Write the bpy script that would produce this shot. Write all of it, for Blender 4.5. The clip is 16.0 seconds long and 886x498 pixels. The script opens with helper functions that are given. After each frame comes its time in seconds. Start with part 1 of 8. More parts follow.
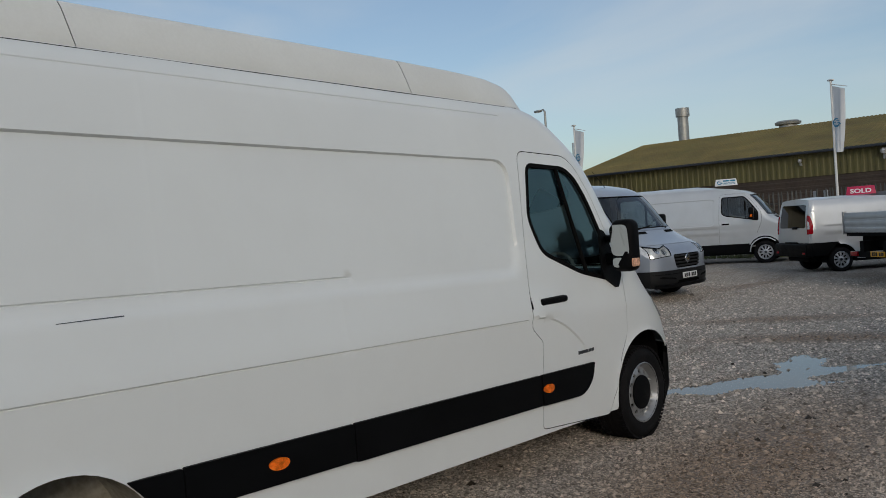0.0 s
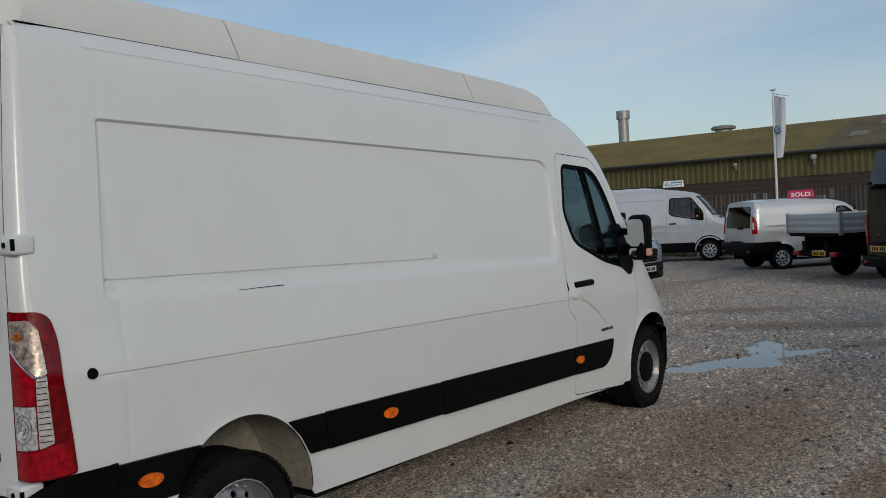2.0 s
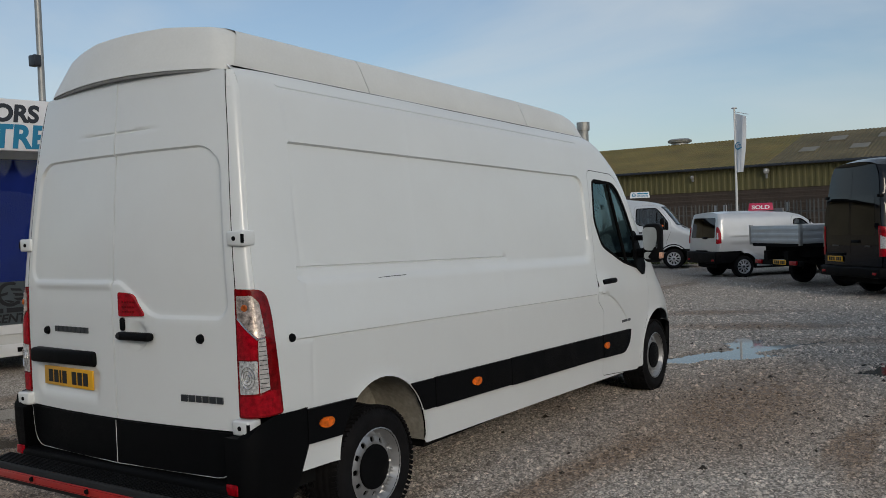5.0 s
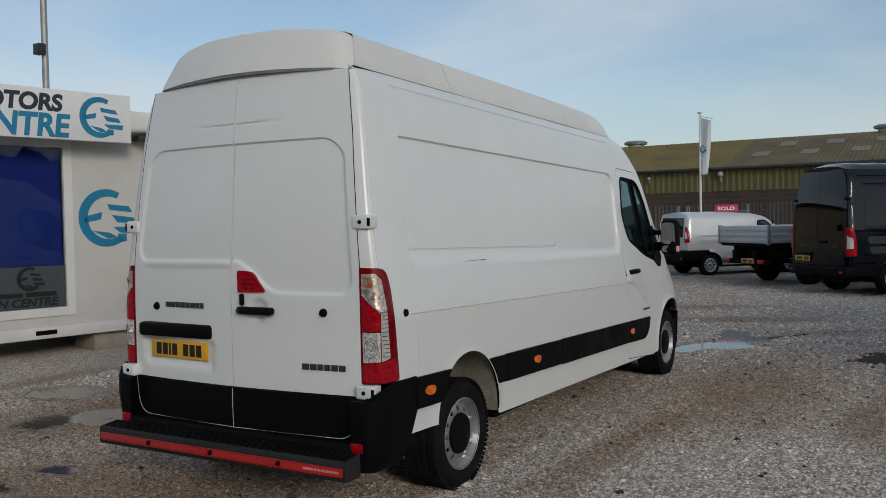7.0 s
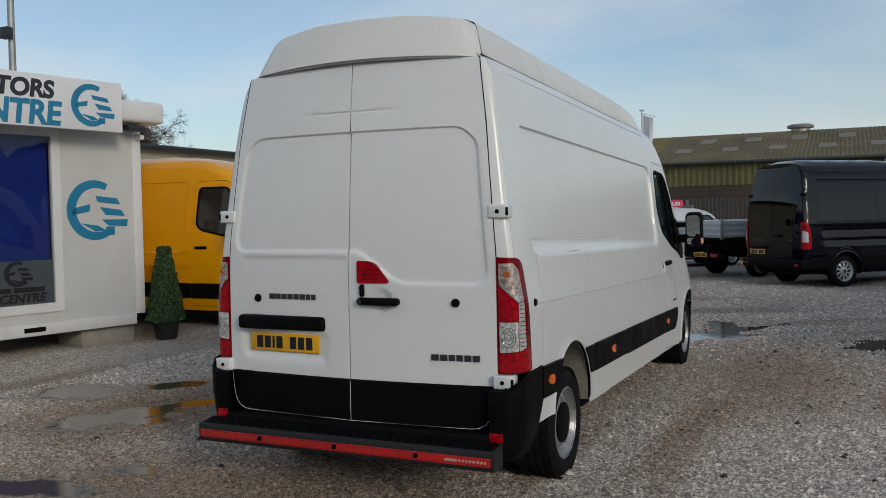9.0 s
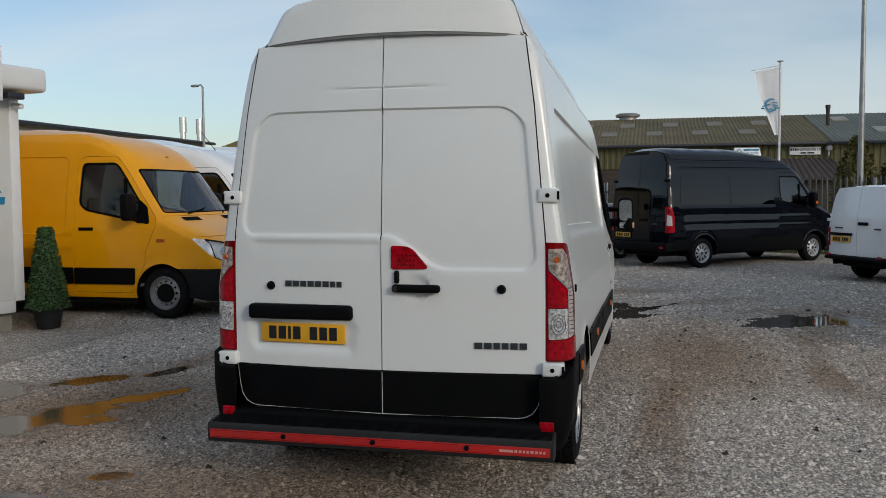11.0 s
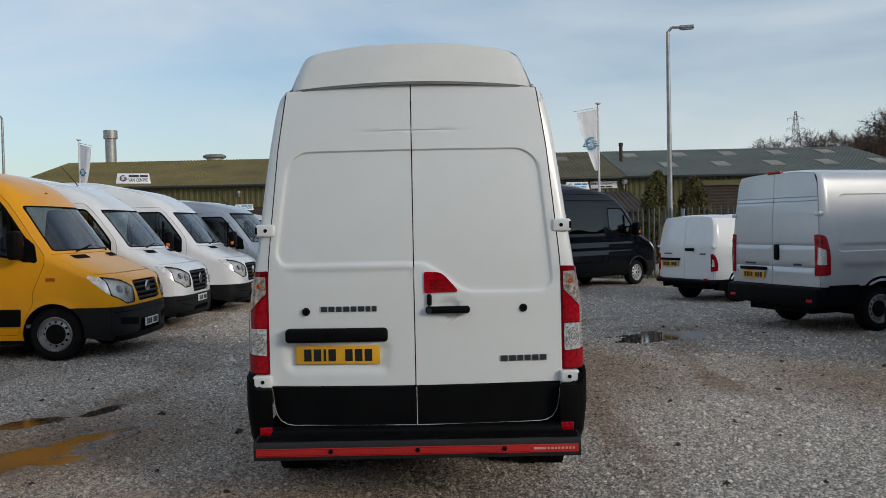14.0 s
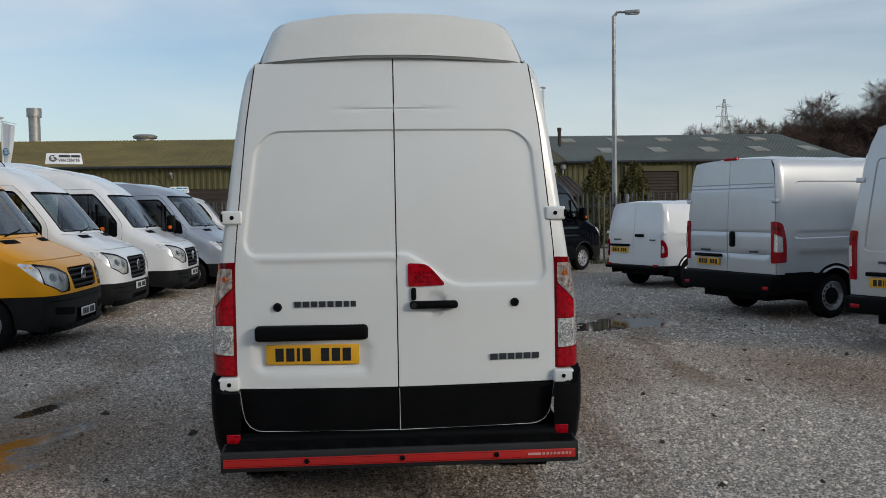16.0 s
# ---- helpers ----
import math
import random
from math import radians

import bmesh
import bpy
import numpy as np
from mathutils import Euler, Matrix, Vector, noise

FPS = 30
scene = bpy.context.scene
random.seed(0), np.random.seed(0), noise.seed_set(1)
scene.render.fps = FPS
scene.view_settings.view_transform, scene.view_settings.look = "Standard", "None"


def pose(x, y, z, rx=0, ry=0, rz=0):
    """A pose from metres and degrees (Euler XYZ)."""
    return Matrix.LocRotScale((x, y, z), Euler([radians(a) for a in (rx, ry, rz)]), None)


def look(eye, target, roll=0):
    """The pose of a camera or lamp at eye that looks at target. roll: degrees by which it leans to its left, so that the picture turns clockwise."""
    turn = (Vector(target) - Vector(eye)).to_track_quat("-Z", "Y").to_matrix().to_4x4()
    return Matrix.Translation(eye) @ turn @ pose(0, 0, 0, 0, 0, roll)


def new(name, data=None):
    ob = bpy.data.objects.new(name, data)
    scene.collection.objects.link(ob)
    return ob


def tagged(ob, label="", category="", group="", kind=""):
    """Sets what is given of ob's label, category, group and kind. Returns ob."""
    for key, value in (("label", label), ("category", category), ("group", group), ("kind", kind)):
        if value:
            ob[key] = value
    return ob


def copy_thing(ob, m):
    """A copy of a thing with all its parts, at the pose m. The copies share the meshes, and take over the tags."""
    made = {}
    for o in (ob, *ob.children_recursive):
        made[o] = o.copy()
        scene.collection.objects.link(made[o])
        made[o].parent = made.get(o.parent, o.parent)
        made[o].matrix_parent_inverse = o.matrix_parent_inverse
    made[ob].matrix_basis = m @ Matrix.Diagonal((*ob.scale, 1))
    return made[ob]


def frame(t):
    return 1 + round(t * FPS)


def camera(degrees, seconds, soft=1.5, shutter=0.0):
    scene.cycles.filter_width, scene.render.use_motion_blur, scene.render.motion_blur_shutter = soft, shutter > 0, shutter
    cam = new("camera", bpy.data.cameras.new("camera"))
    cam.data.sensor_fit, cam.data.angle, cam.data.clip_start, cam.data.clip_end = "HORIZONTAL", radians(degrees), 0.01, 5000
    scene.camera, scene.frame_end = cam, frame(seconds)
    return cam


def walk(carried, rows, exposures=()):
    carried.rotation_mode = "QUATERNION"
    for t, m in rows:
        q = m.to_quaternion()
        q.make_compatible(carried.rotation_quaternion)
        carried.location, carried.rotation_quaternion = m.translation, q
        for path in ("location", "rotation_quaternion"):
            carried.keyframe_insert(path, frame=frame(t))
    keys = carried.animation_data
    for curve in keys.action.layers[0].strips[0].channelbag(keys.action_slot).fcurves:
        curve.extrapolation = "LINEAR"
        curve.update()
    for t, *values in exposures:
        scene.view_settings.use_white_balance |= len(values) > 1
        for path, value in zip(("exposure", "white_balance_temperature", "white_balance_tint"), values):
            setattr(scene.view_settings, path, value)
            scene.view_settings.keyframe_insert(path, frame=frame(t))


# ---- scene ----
cam = camera(53.8, 16.0, soft=0.4)
PATH = [
    (0, (4.289, -0.452, 1.689), (2.969, 1.05, 1.646), -4.1),
    (0.5, (4.212, -0.798, 1.702), (2.938, 0.742, 1.653), -3.8),
    (1, (4.235, -1.074, 1.706), (2.988, 0.489, 1.653), -3.5),
    (1.5, (4.264, -1.361, 1.699), (3.032, 0.214, 1.647), -3.4),
    (2, (4.169, -1.585, 1.698), (2.965, 0.011, 1.637), -3.1),
    (2.5, (4.117, -1.682, 1.725), (2.937, -0.068, 1.659), -2.8),
    (3, (4.107, -1.771, 1.728), (2.952, -0.139, 1.662), -2.7),
    (3.5, (4.148, -1.988, 1.719), (2.97, -0.373, 1.658), -2.7),
    (4, (4.21, -2.287, 1.722), (3.04, -0.666, 1.666), -2.5),
    (6.5, (3.858, -3.731, 1.703), (2.829, -2.017, 1.647), -1.6),
    (7, (3.705, -3.831, 1.689), (2.69, -2.109, 1.628), -1.2),
    (7.5, (3.443, -3.87, 1.69), (2.473, -2.122, 1.611), -1.1),
    (8, (3.187, -4.057, 1.679), (2.259, -2.287, 1.604), -1.2),
    (10.5, (1.727, -4.565, 1.683), (1.138, -2.657, 1.571), -0.5),
    (11, (1.44, -4.593, 1.705), (0.977, -2.651, 1.582), -0.4),
    (11.5, (1.118, -4.731, 1.708), (0.755, -2.768, 1.585), -0.6),
    (12, (0.844, -4.807, 1.699), (0.545, -2.833, 1.582), -0.6),
    (12.5, (0.591, -4.845, 1.703), (0.365, -2.86, 1.597), -0.7),
    (13, (0.348, -4.996, 1.7), (0.202, -3.004, 1.607), -1.1),
    (13.5, (0.266, -5.2, 1.696), (0.196, -3.202, 1.633), -1.3),
    (14, (0.216, -5.322, 1.703), (0.203, -3.323, 1.652), -1.2),
    (14.5, (0.159, -5.369, 1.713), (0.195, -3.37, 1.662), -1.2),
    (14.6, (0.148, -5.37, 1.714), (0.192, -3.37, 1.662), -1.2),
    (14.7, (-0.05, -4.91, 1.729), (0.084, -2.914, 1.648), -1.1),
    (15, (-0.053, -4.907, 1.73), (0.087, -2.913, 1.648), -1.1),
    (15.5, (-0.058, -4.893, 1.732), (0.081, -2.9, 1.645), -1.1),
    (16, (-0.071, -4.883, 1.73), (0.065, -2.89, 1.639), -0.9),
]
walk(cam, [(t, look(eye, target, roll)) for t, eye, target, roll in PATH], exposures=((0, -0.02), (4, 0.0), (6.5, 0.08), (8, 0.12), (10.5, 0.25), (12.5, 0.3), (16, 0.3)))

# ---- light ----
SUN_AZ, SUN_EL = radians(128), radians(19)      # clockwise from +y
world = bpy.data.worlds.new("sky")
scene.world = world
world.use_nodes = True
wn, wl = world.node_tree.nodes, world.node_tree.links
wn.clear()
w_out = wn.new("ShaderNodeOutputWorld")
w_bg = wn.new("ShaderNodeBackground")
w_bg.inputs["Strength"].default_value = 0.105
w_sky = wn.new("ShaderNodeTexSky")
w_sky.sky_type = "NISHITA"
w_sky.sun_disc = False
w_sky.sun_elevation, w_sky.sun_rotation = SUN_EL, SUN_AZ
w_sky.air_density, w_sky.dust_density, w_sky.ozone_density = 1.0, 1.2, 2.2
w_geo = wn.new("ShaderNodeTexCoord")
w_map = wn.new("ShaderNodeMapping")
w_map.inputs["Scale"].default_value = (1.0, 1.6, 4.2)
w_map.inputs["Rotation"].default_value = (0.05, 0.12, 0.5)
w_noise = wn.new("ShaderNodeTexNoise")
w_noise.inputs["Scale"].default_value = 1.7
w_noise.inputs["Detail"].default_value = 6
w_noise.inputs["Roughness"].default_value = 0.5
w_noise.inputs["Distortion"].default_value = 0.5
w_ramp = wn.new("ShaderNodeValToRGB")
w_ramp.color_ramp.elements[0].position, w_ramp.color_ramp.elements[1].position = 0.36, 0.78
w_ramp.color_ramp.elements[0].color, w_ramp.color_ramp.elements[1].color = (0.12, 0.12, 0.12, 1), (0.9, 0.9, 0.9, 1)
w_mix = wn.new("ShaderNodeMixRGB")
w_mix.inputs[2].default_value = (5.5, 5.95, 6.2, 1)
wl.new(w_geo.outputs["Generated"], w_map.inputs["Vector"])
wl.new(w_map.outputs[0], w_noise.inputs["Vector"])
wl.new(w_noise.outputs["Fac"], w_ramp.inputs[0])
wl.new(w_ramp.outputs[0], w_mix.inputs[0])
wl.new(w_sky.outputs[0], w_mix.inputs[1])
wl.new(w_mix.outputs[0], w_bg.inputs["Color"])
wl.new(w_bg.outputs[0], w_out.inputs["Surface"])

sun = new("sun", bpy.data.lights.new("sun", "SUN"))
sun.data.energy, sun.data.angle, sun.data.color = 0.85, radians(14), (1.0, 0.89, 0.74)
sun_dir = Vector((math.sin(SUN_AZ) * math.cos(SUN_EL), math.cos(SUN_AZ) * math.cos(SUN_EL), math.sin(SUN_EL)))
sun.matrix_world = look(sun_dir * 60, (0, 0, 0))


# ---- materials ----
def material(name, color, rough=0.5, metal=0.0, coat=0.0, vary=0.12, scale=3.0, fine=0.0, fine_scale=60.0, bump=0.0,
             bump_scale=80.0, dirt=0.0, dirt_color=(0.16, 0.13, 0.1), dirt_scale=1.3, spec=0.5, random_value=0.0, rough_vary=0.0, coat_rough=0.06):
    """Principled material with large stains, fine grain, bump and dirt, in object space."""
    m = bpy.data.materials.new(name)
    m.use_nodes = True
    n, l = m.node_tree.nodes, m.node_tree.links
    b = n["Principled BSDF"]
    b.inputs["Roughness"].default_value, b.inputs["Metallic"].default_value = rough, metal
    b.inputs["Coat Weight"].default_value, b.inputs["Coat Roughness"].default_value = coat, coat_rough
    b.inputs["Specular IOR Level"].default_value = spec
    tc = n.new("ShaderNodeTexCoord")
    big = n.new("ShaderNodeTexNoise")
    big.inputs["Scale"].default_value, big.inputs["Detail"].default_value = scale, 5
    l.new(tc.outputs["Object"], big.inputs["Vector"])
    hsv = n.new("ShaderNodeHueSaturation")
    hsv.inputs["Color"].default_value = (*color, 1)
    mr = n.new("ShaderNodeMapRange")
    mr.inputs["From Min"].default_value, mr.inputs["From Max"].default_value = 0.25, 0.75
    mr.inputs["To Min"].default_value, mr.inputs["To Max"].default_value = 1 - vary, 1 + vary
    l.new(big.outputs["Fac"], mr.inputs["Value"])
    value = mr.outputs[0]
    if fine:
        sm = n.new("ShaderNodeTexNoise")
        sm.inputs["Scale"].default_value, sm.inputs["Detail"].default_value = fine_scale, 3
        l.new(tc.outputs["Object"], sm.inputs["Vector"])
        m2 = n.new("ShaderNodeMapRange")
        m2.inputs["From Min"].default_value, m2.inputs["From Max"].default_value = 0.25, 0.75
        m2.inputs["To Min"].default_value, m2.inputs["To Max"].default_value = 1 - fine, 1 + fine
        l.new(sm.outputs["Fac"], m2.inputs["Value"])
        mu = n.new("ShaderNodeMath")
        mu.operation = "MULTIPLY"
        l.new(value, mu.inputs[0]), l.new(m2.outputs[0], mu.inputs[1])
        value = mu.outputs[0]
    if random_value:
        info = n.new("ShaderNodeObjectInfo")
        m3 = n.new("ShaderNodeMapRange")
        m3.inputs["To Min"].default_value, m3.inputs["To Max"].default_value = 1 - random_value, 1 + random_value
        l.new(info.outputs["Random"], m3.inputs["Value"])
        mu = n.new("ShaderNodeMath")
        mu.operation = "MULTIPLY"
        l.new(value, mu.inputs[0]), l.new(m3.outputs[0], mu.inputs[1])
        value = mu.outputs[0]
    l.new(value, hsv.inputs["Value"])
    col = hsv.outputs[0]
    if dirt:
        dn = n.new("ShaderNodeTexNoise")
        dn.inputs["Scale"].default_value, dn.inputs["Detail"].default_value = dirt_scale, 8
        dn.inputs["Roughness"].default_value = 0.65
        l.new(tc.outputs["Object"], dn.inputs["Vector"])
        rp = n.new("ShaderNodeValToRGB")
        rp.color_ramp.elements[0].position, rp.color_ramp.elements[1].position = 0.45, 0.75
        rp.color_ramp.elements[1].color = (dirt, dirt, dirt, 1)
        l.new(dn.outputs["Fac"], rp.inputs[0])
        mx = n.new("ShaderNodeMixRGB")
        mx.inputs[2].default_value = (*dirt_color, 1)
        l.new(rp.outputs[0], mx.inputs[0]), l.new(col, mx.inputs[1])
        col = mx.outputs[0]
    l.new(col, b.inputs["Base Color"])
    if rough_vary:
        rn = n.new("ShaderNodeMapRange")
        rn.inputs["From Min"].default_value, rn.inputs["From Max"].default_value = 0.3, 0.7
        rn.inputs["To Min"].default_value, rn.inputs["To Max"].default_value = max(0.02, rough - rough_vary), rough + rough_vary
        l.new(big.outputs["Fac"], rn.inputs["Value"]), l.new(rn.outputs[0], b.inputs["Roughness"])
    if bump:
        bn = n.new("ShaderNodeTexNoise")
        bn.inputs["Scale"].default_value, bn.inputs["Detail"].default_value = bump_scale, 4
        l.new(tc.outputs["Object"], bn.inputs["Vector"])
        bp = n.new("ShaderNodeBump")
        bp.inputs["Strength"].default_value, bp.inputs["Distance"].default_value = bump, 0.01
        l.new(bn.outputs["Fac"], bp.inputs["Height"]), l.new(bp.outputs[0], b.inputs["Normal"])
    return m


def glass_material(name, tint, gloss_rough=0.01, ior=1.6, gloss=(0.95, 0.97, 1)):
    """A thin pane: tinted see-through with a Fresnel gloss."""
    m = bpy.data.materials.new(name)
    m.use_nodes = True
    n, l = m.node_tree.nodes, m.node_tree.links
    n.remove(n["Principled BSDF"])
    tr, gl, mx, fr = (n.new("ShaderNodeBsdfTransparent"), n.new("ShaderNodeBsdfGlossy"), n.new("ShaderNodeMixShader"), n.new("ShaderNodeFresnel"))
    tr.inputs["Color"].default_value = (*tint, 1)
    gl.inputs["Color"].default_value, gl.inputs["Roughness"].default_value = (*gloss, 1), gloss_rough
    fr.inputs["IOR"].default_value = ior
    l.new(fr.outputs[0], mx.inputs[0]), l.new(tr.outputs[0], mx.inputs[1]), l.new(gl.outputs[0], mx.inputs[2])
    l.new(mx.outputs[0], n["Material Output"].inputs["Surface"])
    return m


def lens_material(name, color, rough=0.12):
    m = material(name, color, rough=rough, coat=0.5, coat_rough=0.03, spec=0.2, vary=0.5, scale=38, fine=0.25, fine_scale=170, bump=0.08, bump_scale=160)
    return m


WHITE = material("white_paint", (0.775, 0.80, 0.795), rough=0.32, coat=0.6, coat_rough=0.16, vary=0.02, scale=1.2, dirt=0.10, dirt_color=(0.5, 0.47, 0.42), dirt_scale=1.1, bump=0.012, bump_scale=6)
WHITE_FLEET = material("white_van_paint", (0.82, 0.83, 0.84), rough=0.25, coat=0.8, vary=0.03, dirt=0.08, dirt_color=(0.45, 0.42, 0.38))
GELCOAT = material("roof_gelcoat", (0.745, 0.75, 0.72), rough=0.42, coat=0.15, vary=0.04, scale=1.6, fine=0.02, dirt=0.16, dirt_color=(0.45, 0.42, 0.36), dirt_scale=1.7)
GELCOAT_SHADE = material("roof_lip_shade", (0.30, 0.31, 0.31), rough=0.6, vary=0.15, dirt=0.3, dirt_color=(0.12, 0.12, 0.11))
YELLOW = material("yellow_paint", (0.83, 0.36, 0.0), rough=0.35, coat=0.35, spec=0.3, vary=0.04, dirt=0.06)
SILVER = material("silver_paint", (0.58, 0.60, 0.62), rough=0.32, metal=0.35, coat=0.8, vary=0.03, fine=0.03, fine_scale=300, dirt=0.08)
SILVER_BLUE = material("blue_silver_paint", (0.38, 0.42, 0.49), rough=0.32, metal=0.5, coat=0.8, vary=0.03, fine=0.03, fine_scale=300, dirt=0.08)
BLACK_PAINT = material("black_paint", (0.002, 0.003, 0.006), rough=0.3, coat=0.7, coat_rough=0.03, vary=0.1, dirt=0.0, spec=0.02)
PLASTIC = material("black_plastic", (0.0045, 0.0048, 0.0055), rough=0.5, vary=0.2, scale=5, bump=0.15, bump_scale=400, dirt=0.04, dirt_color=(0.03, 0.028, 0.026), rough_vary=0.1, spec=0.06)
BUMPER = material("bumper_plastic", (0.0095, 0.0098, 0.0105), rough=0.55, vary=0.2, scale=4, bump=0.1, bump_scale=300, dirt=0.15, dirt_color=(0.04, 0.036, 0.03), spec=0.2)
PLASTIC_GREY = material("grey_plastic", (0.018, 0.0185, 0.02), rough=0.6, vary=0.15, bump=0.1, bump_scale=300, dirt=0.2, dirt_color=(0.07, 0.065, 0.06), spec=0.3)
RUBBER = material("tyre_rubber", (0.010, 0.010, 0.011), rough=0.75, vary=0.25, scale=9, bump=0.3, bump_scale=60, dirt=0.15, dirt_color=(0.04, 0.035, 0.03), dirt_scale=5, spec=0.08)
DARK = material("underside", (0.008, 0.008, 0.008), rough=0.9, vary=0.3, spec=0.1)
GAP = material("seal_gap_black", (0.004, 0.004, 0.004), rough=0.85, vary=0.1, spec=0.08)
STEEL_RIM = material("wheel_silver", (0.40, 0.405, 0.41), rough=0.42, metal=0.7, vary=0.12, scale=12, dirt=0.3, dirt_color=(0.08, 0.07, 0.06), dirt_scale=8)
HUBCAP = material("hubcap_silver", (0.56, 0.57, 0.59), rough=0.35, metal=0.55, vary=0.08, scale=10, dirt=0.3, dirt_color=(0.15, 0.13, 0.11), dirt_scale=8)
CHROME = material("chrome", (0.7, 0.71, 0.72), rough=0.18, metal=1.0, vary=0.05)
LINER = material("arch_liner_muddy", (0.30, 0.28, 0.235), rough=0.85, vary=0.25, scale=6, fine=0.2, fine_scale=40, bump=0.3, bump_scale=40, dirt=0.55, dirt_color=(0.1, 0.085, 0.065), dirt_scale=4)
GLASS = glass_material("clear_glass", (0.62, 0.88, 0.86), ior=1.9, gloss=(0.62, 0.95, 1.0))
GLASS_SCREEN = glass_material("windscreen_glass", (0.52, 0.62, 0.64), ior=1.75)
GLASS_DOOR = glass_material("door_glass", (0.33, 0.38, 0.38), ior=1.65)
GLASS_OFFICE = glass_material("office_glass", (0.5, 0.54, 0.54), ior=1.45)
GLASS_TINT = glass_material("tinted_glass", (0.012, 0.013, 0.016), ior=1.46)
GLASS_LAMP = glass_material("lamp_cover", (0.88, 0.9, 0.9), ior=1.5)
RED = lens_material("red_lens", (0.33, 0.002, 0.009))
RED_DEEP = lens_material("dark_red_lens", (0.17, 0.002, 0.004), 0.06)
AMBER = lens_material("amber_lens", (0.85, 0.16, 0.01))
AMBER_PALE = lens_material("pale_amber_lens", (0.75, 0.42, 0.28))
AMBER_DEEP = lens_material("deep_amber_lens", (0.42, 0.10, 0.02))
CLEAR = material("clear_lens", (0.66, 0.67, 0.68), rough=0.12, coat=0.7, metal=0.6, vary=0.4, scale=30, bump=0.3, bump_scale=60)
LENS_AMBER = material("amber_tinted_lens", (0.52, 0.44, 0.40), rough=0.12, coat=1.0, coat_rough=0.03, metal=0.45, vary=0.75, scale=42, fine=0.3, fine_scale=150, bump=0.12, bump_scale=120)
LENS_RIB = material("ribbed_clear_lens", (0.66, 0.63, 0.61), rough=0.15, coat=1.0, coat_rough=0.03, metal=0.3, vary=0.4, scale=50, bump=0.1, bump_scale=120)
LENS_CLEAR = material("prism_clear_lens", (0.70, 0.70, 0.69), rough=0.12, coat=1.0, coat_rough=0.03, metal=0.4, vary=0.7, scale=70, fine=0.25, fine_scale=180, bump=0.2, bump_scale=150)
LAMP_MARK = material("faded_print", (0.62, 0.33, 0.30), rough=0.5, vary=0.1)
LAMP_BOWL = material("headlamp_bowl", (0.70, 0.71, 0.72), rough=0.22, metal=0.25, vary=0.45, scale=9, bump=0.15, bump_scale=14)
PLATE_Y = material("plate_yellow", (0.80, 0.42, 0.02), rough=0.35, vary=0.04, dirt=0.15)
PLATE_W = material("plate_white", (0.72, 0.73, 0.72), rough=0.35, vary=0.04, dirt=0.15)
INK = material("black_ink", (0.01, 0.01, 0.012), rough=0.5, vary=0.05)
BADGE = material("dark_chrome", (0.10, 0.11, 0.12), rough=0.28, metal=0.8, vary=0.1)
SEAT = material("seat_fabric", (0.09, 0.092, 0.10), rough=0.9, vary=0.2, bump=0.2, bump_scale=200)
LINING = material("cab_lining", (0.22, 0.22, 0.22), rough=0.85, vary=0.1)
MIRROR = bpy.data.materials.new("mirror_glass")
MIRROR.use_nodes = True
MIRROR.node_tree.nodes["Principled BSDF"].inputs["Base Color"].default_value = (0.62, 0.65, 0.65, 1)
MIRROR.node_tree.nodes["Principled BSDF"].inputs["Metallic"].default_value = 1.0
MIRROR.node_tree.nodes["Principled BSDF"].inputs["Roughness"].default_value = 0.03
REFLECT_RED = material("reflective_red_tape", (0.48, 0.014, 0.012), rough=0.35, coat=0.5, vary=0.1, fine=0.08, fine_scale=90, dirt=0.3, dirt_color=(0.12, 0.02, 0.02), dirt_scale=4)


# ---- building blocks ----
def thing(name, label, category, at=None, group="", kind=""):
    """An Empty at the base of a thing."""
    ob = new(name)
    ob.empty_display_size = 0.2
    if at is not None:
        ob.matrix_world = at
    return tagged(ob, label, category, group, kind)


def mesh_object(name, verts, faces, mat, parent=None, label="", smooth=False, sharp=None):
    me = bpy.data.meshes.new(name)
    me.from_pydata([tuple(map(float, v)) for v in verts], [], [tuple(map(int, f)) for f in faces])
    if smooth:
        me.polygons.foreach_set("use_smooth", [True] * len(me.polygons))
        if sharp is not None:
            me.set_sharp_from_angle(angle=radians(sharp))
    me.materials.append(mat)
    ob = new(name, me)
    if parent is not None:
        ob.parent = parent
    if label:
        tagged(ob, label)
    return ob


def part(name, bm, mat, parent=None, label="", smooth=True, sharp=35):
    """Link a bmesh as one mesh object under a thing or a part."""
    me = bpy.data.meshes.new(name)
    bmesh.ops.recalc_face_normals(bm, faces=bm.faces[:])
    bm.to_mesh(me)
    bm.free()
    if smooth:
        me.polygons.foreach_set("use_smooth", [True] * len(me.polygons))
        me.set_sharp_from_angle(angle=radians(sharp))
    me.materials.append(mat)
    ob = new(name, me)
    if parent is not None:
        ob.parent = parent
    if label:
        tagged(ob, label)
    return ob


def box(bm, x0, x1, y0, y1, z0, z1, bevel=0.0, segments=2, m=None):
    """Add a bevelled box to a bmesh."""
    vs = bmesh.ops.create_cube(bm, size=1.0)["verts"]
    t = Matrix.Translation(((x0 + x1) / 2, (y0 + y1) / 2, (z0 + z1) / 2)) @ Matrix.Diagonal((abs(x1 - x0), abs(y1 - y0), abs(z1 - z0), 1))
    bmesh.ops.transform(bm, matrix=(m @ t) if m else t, verts=vs)
    if bevel:
        es = list({e for v in vs for e in v.link_edges})
        bmesh.ops.bevel(bm, geom=es, offset=bevel, segments=segments, affect="EDGES", profile=0.5)
    return bm


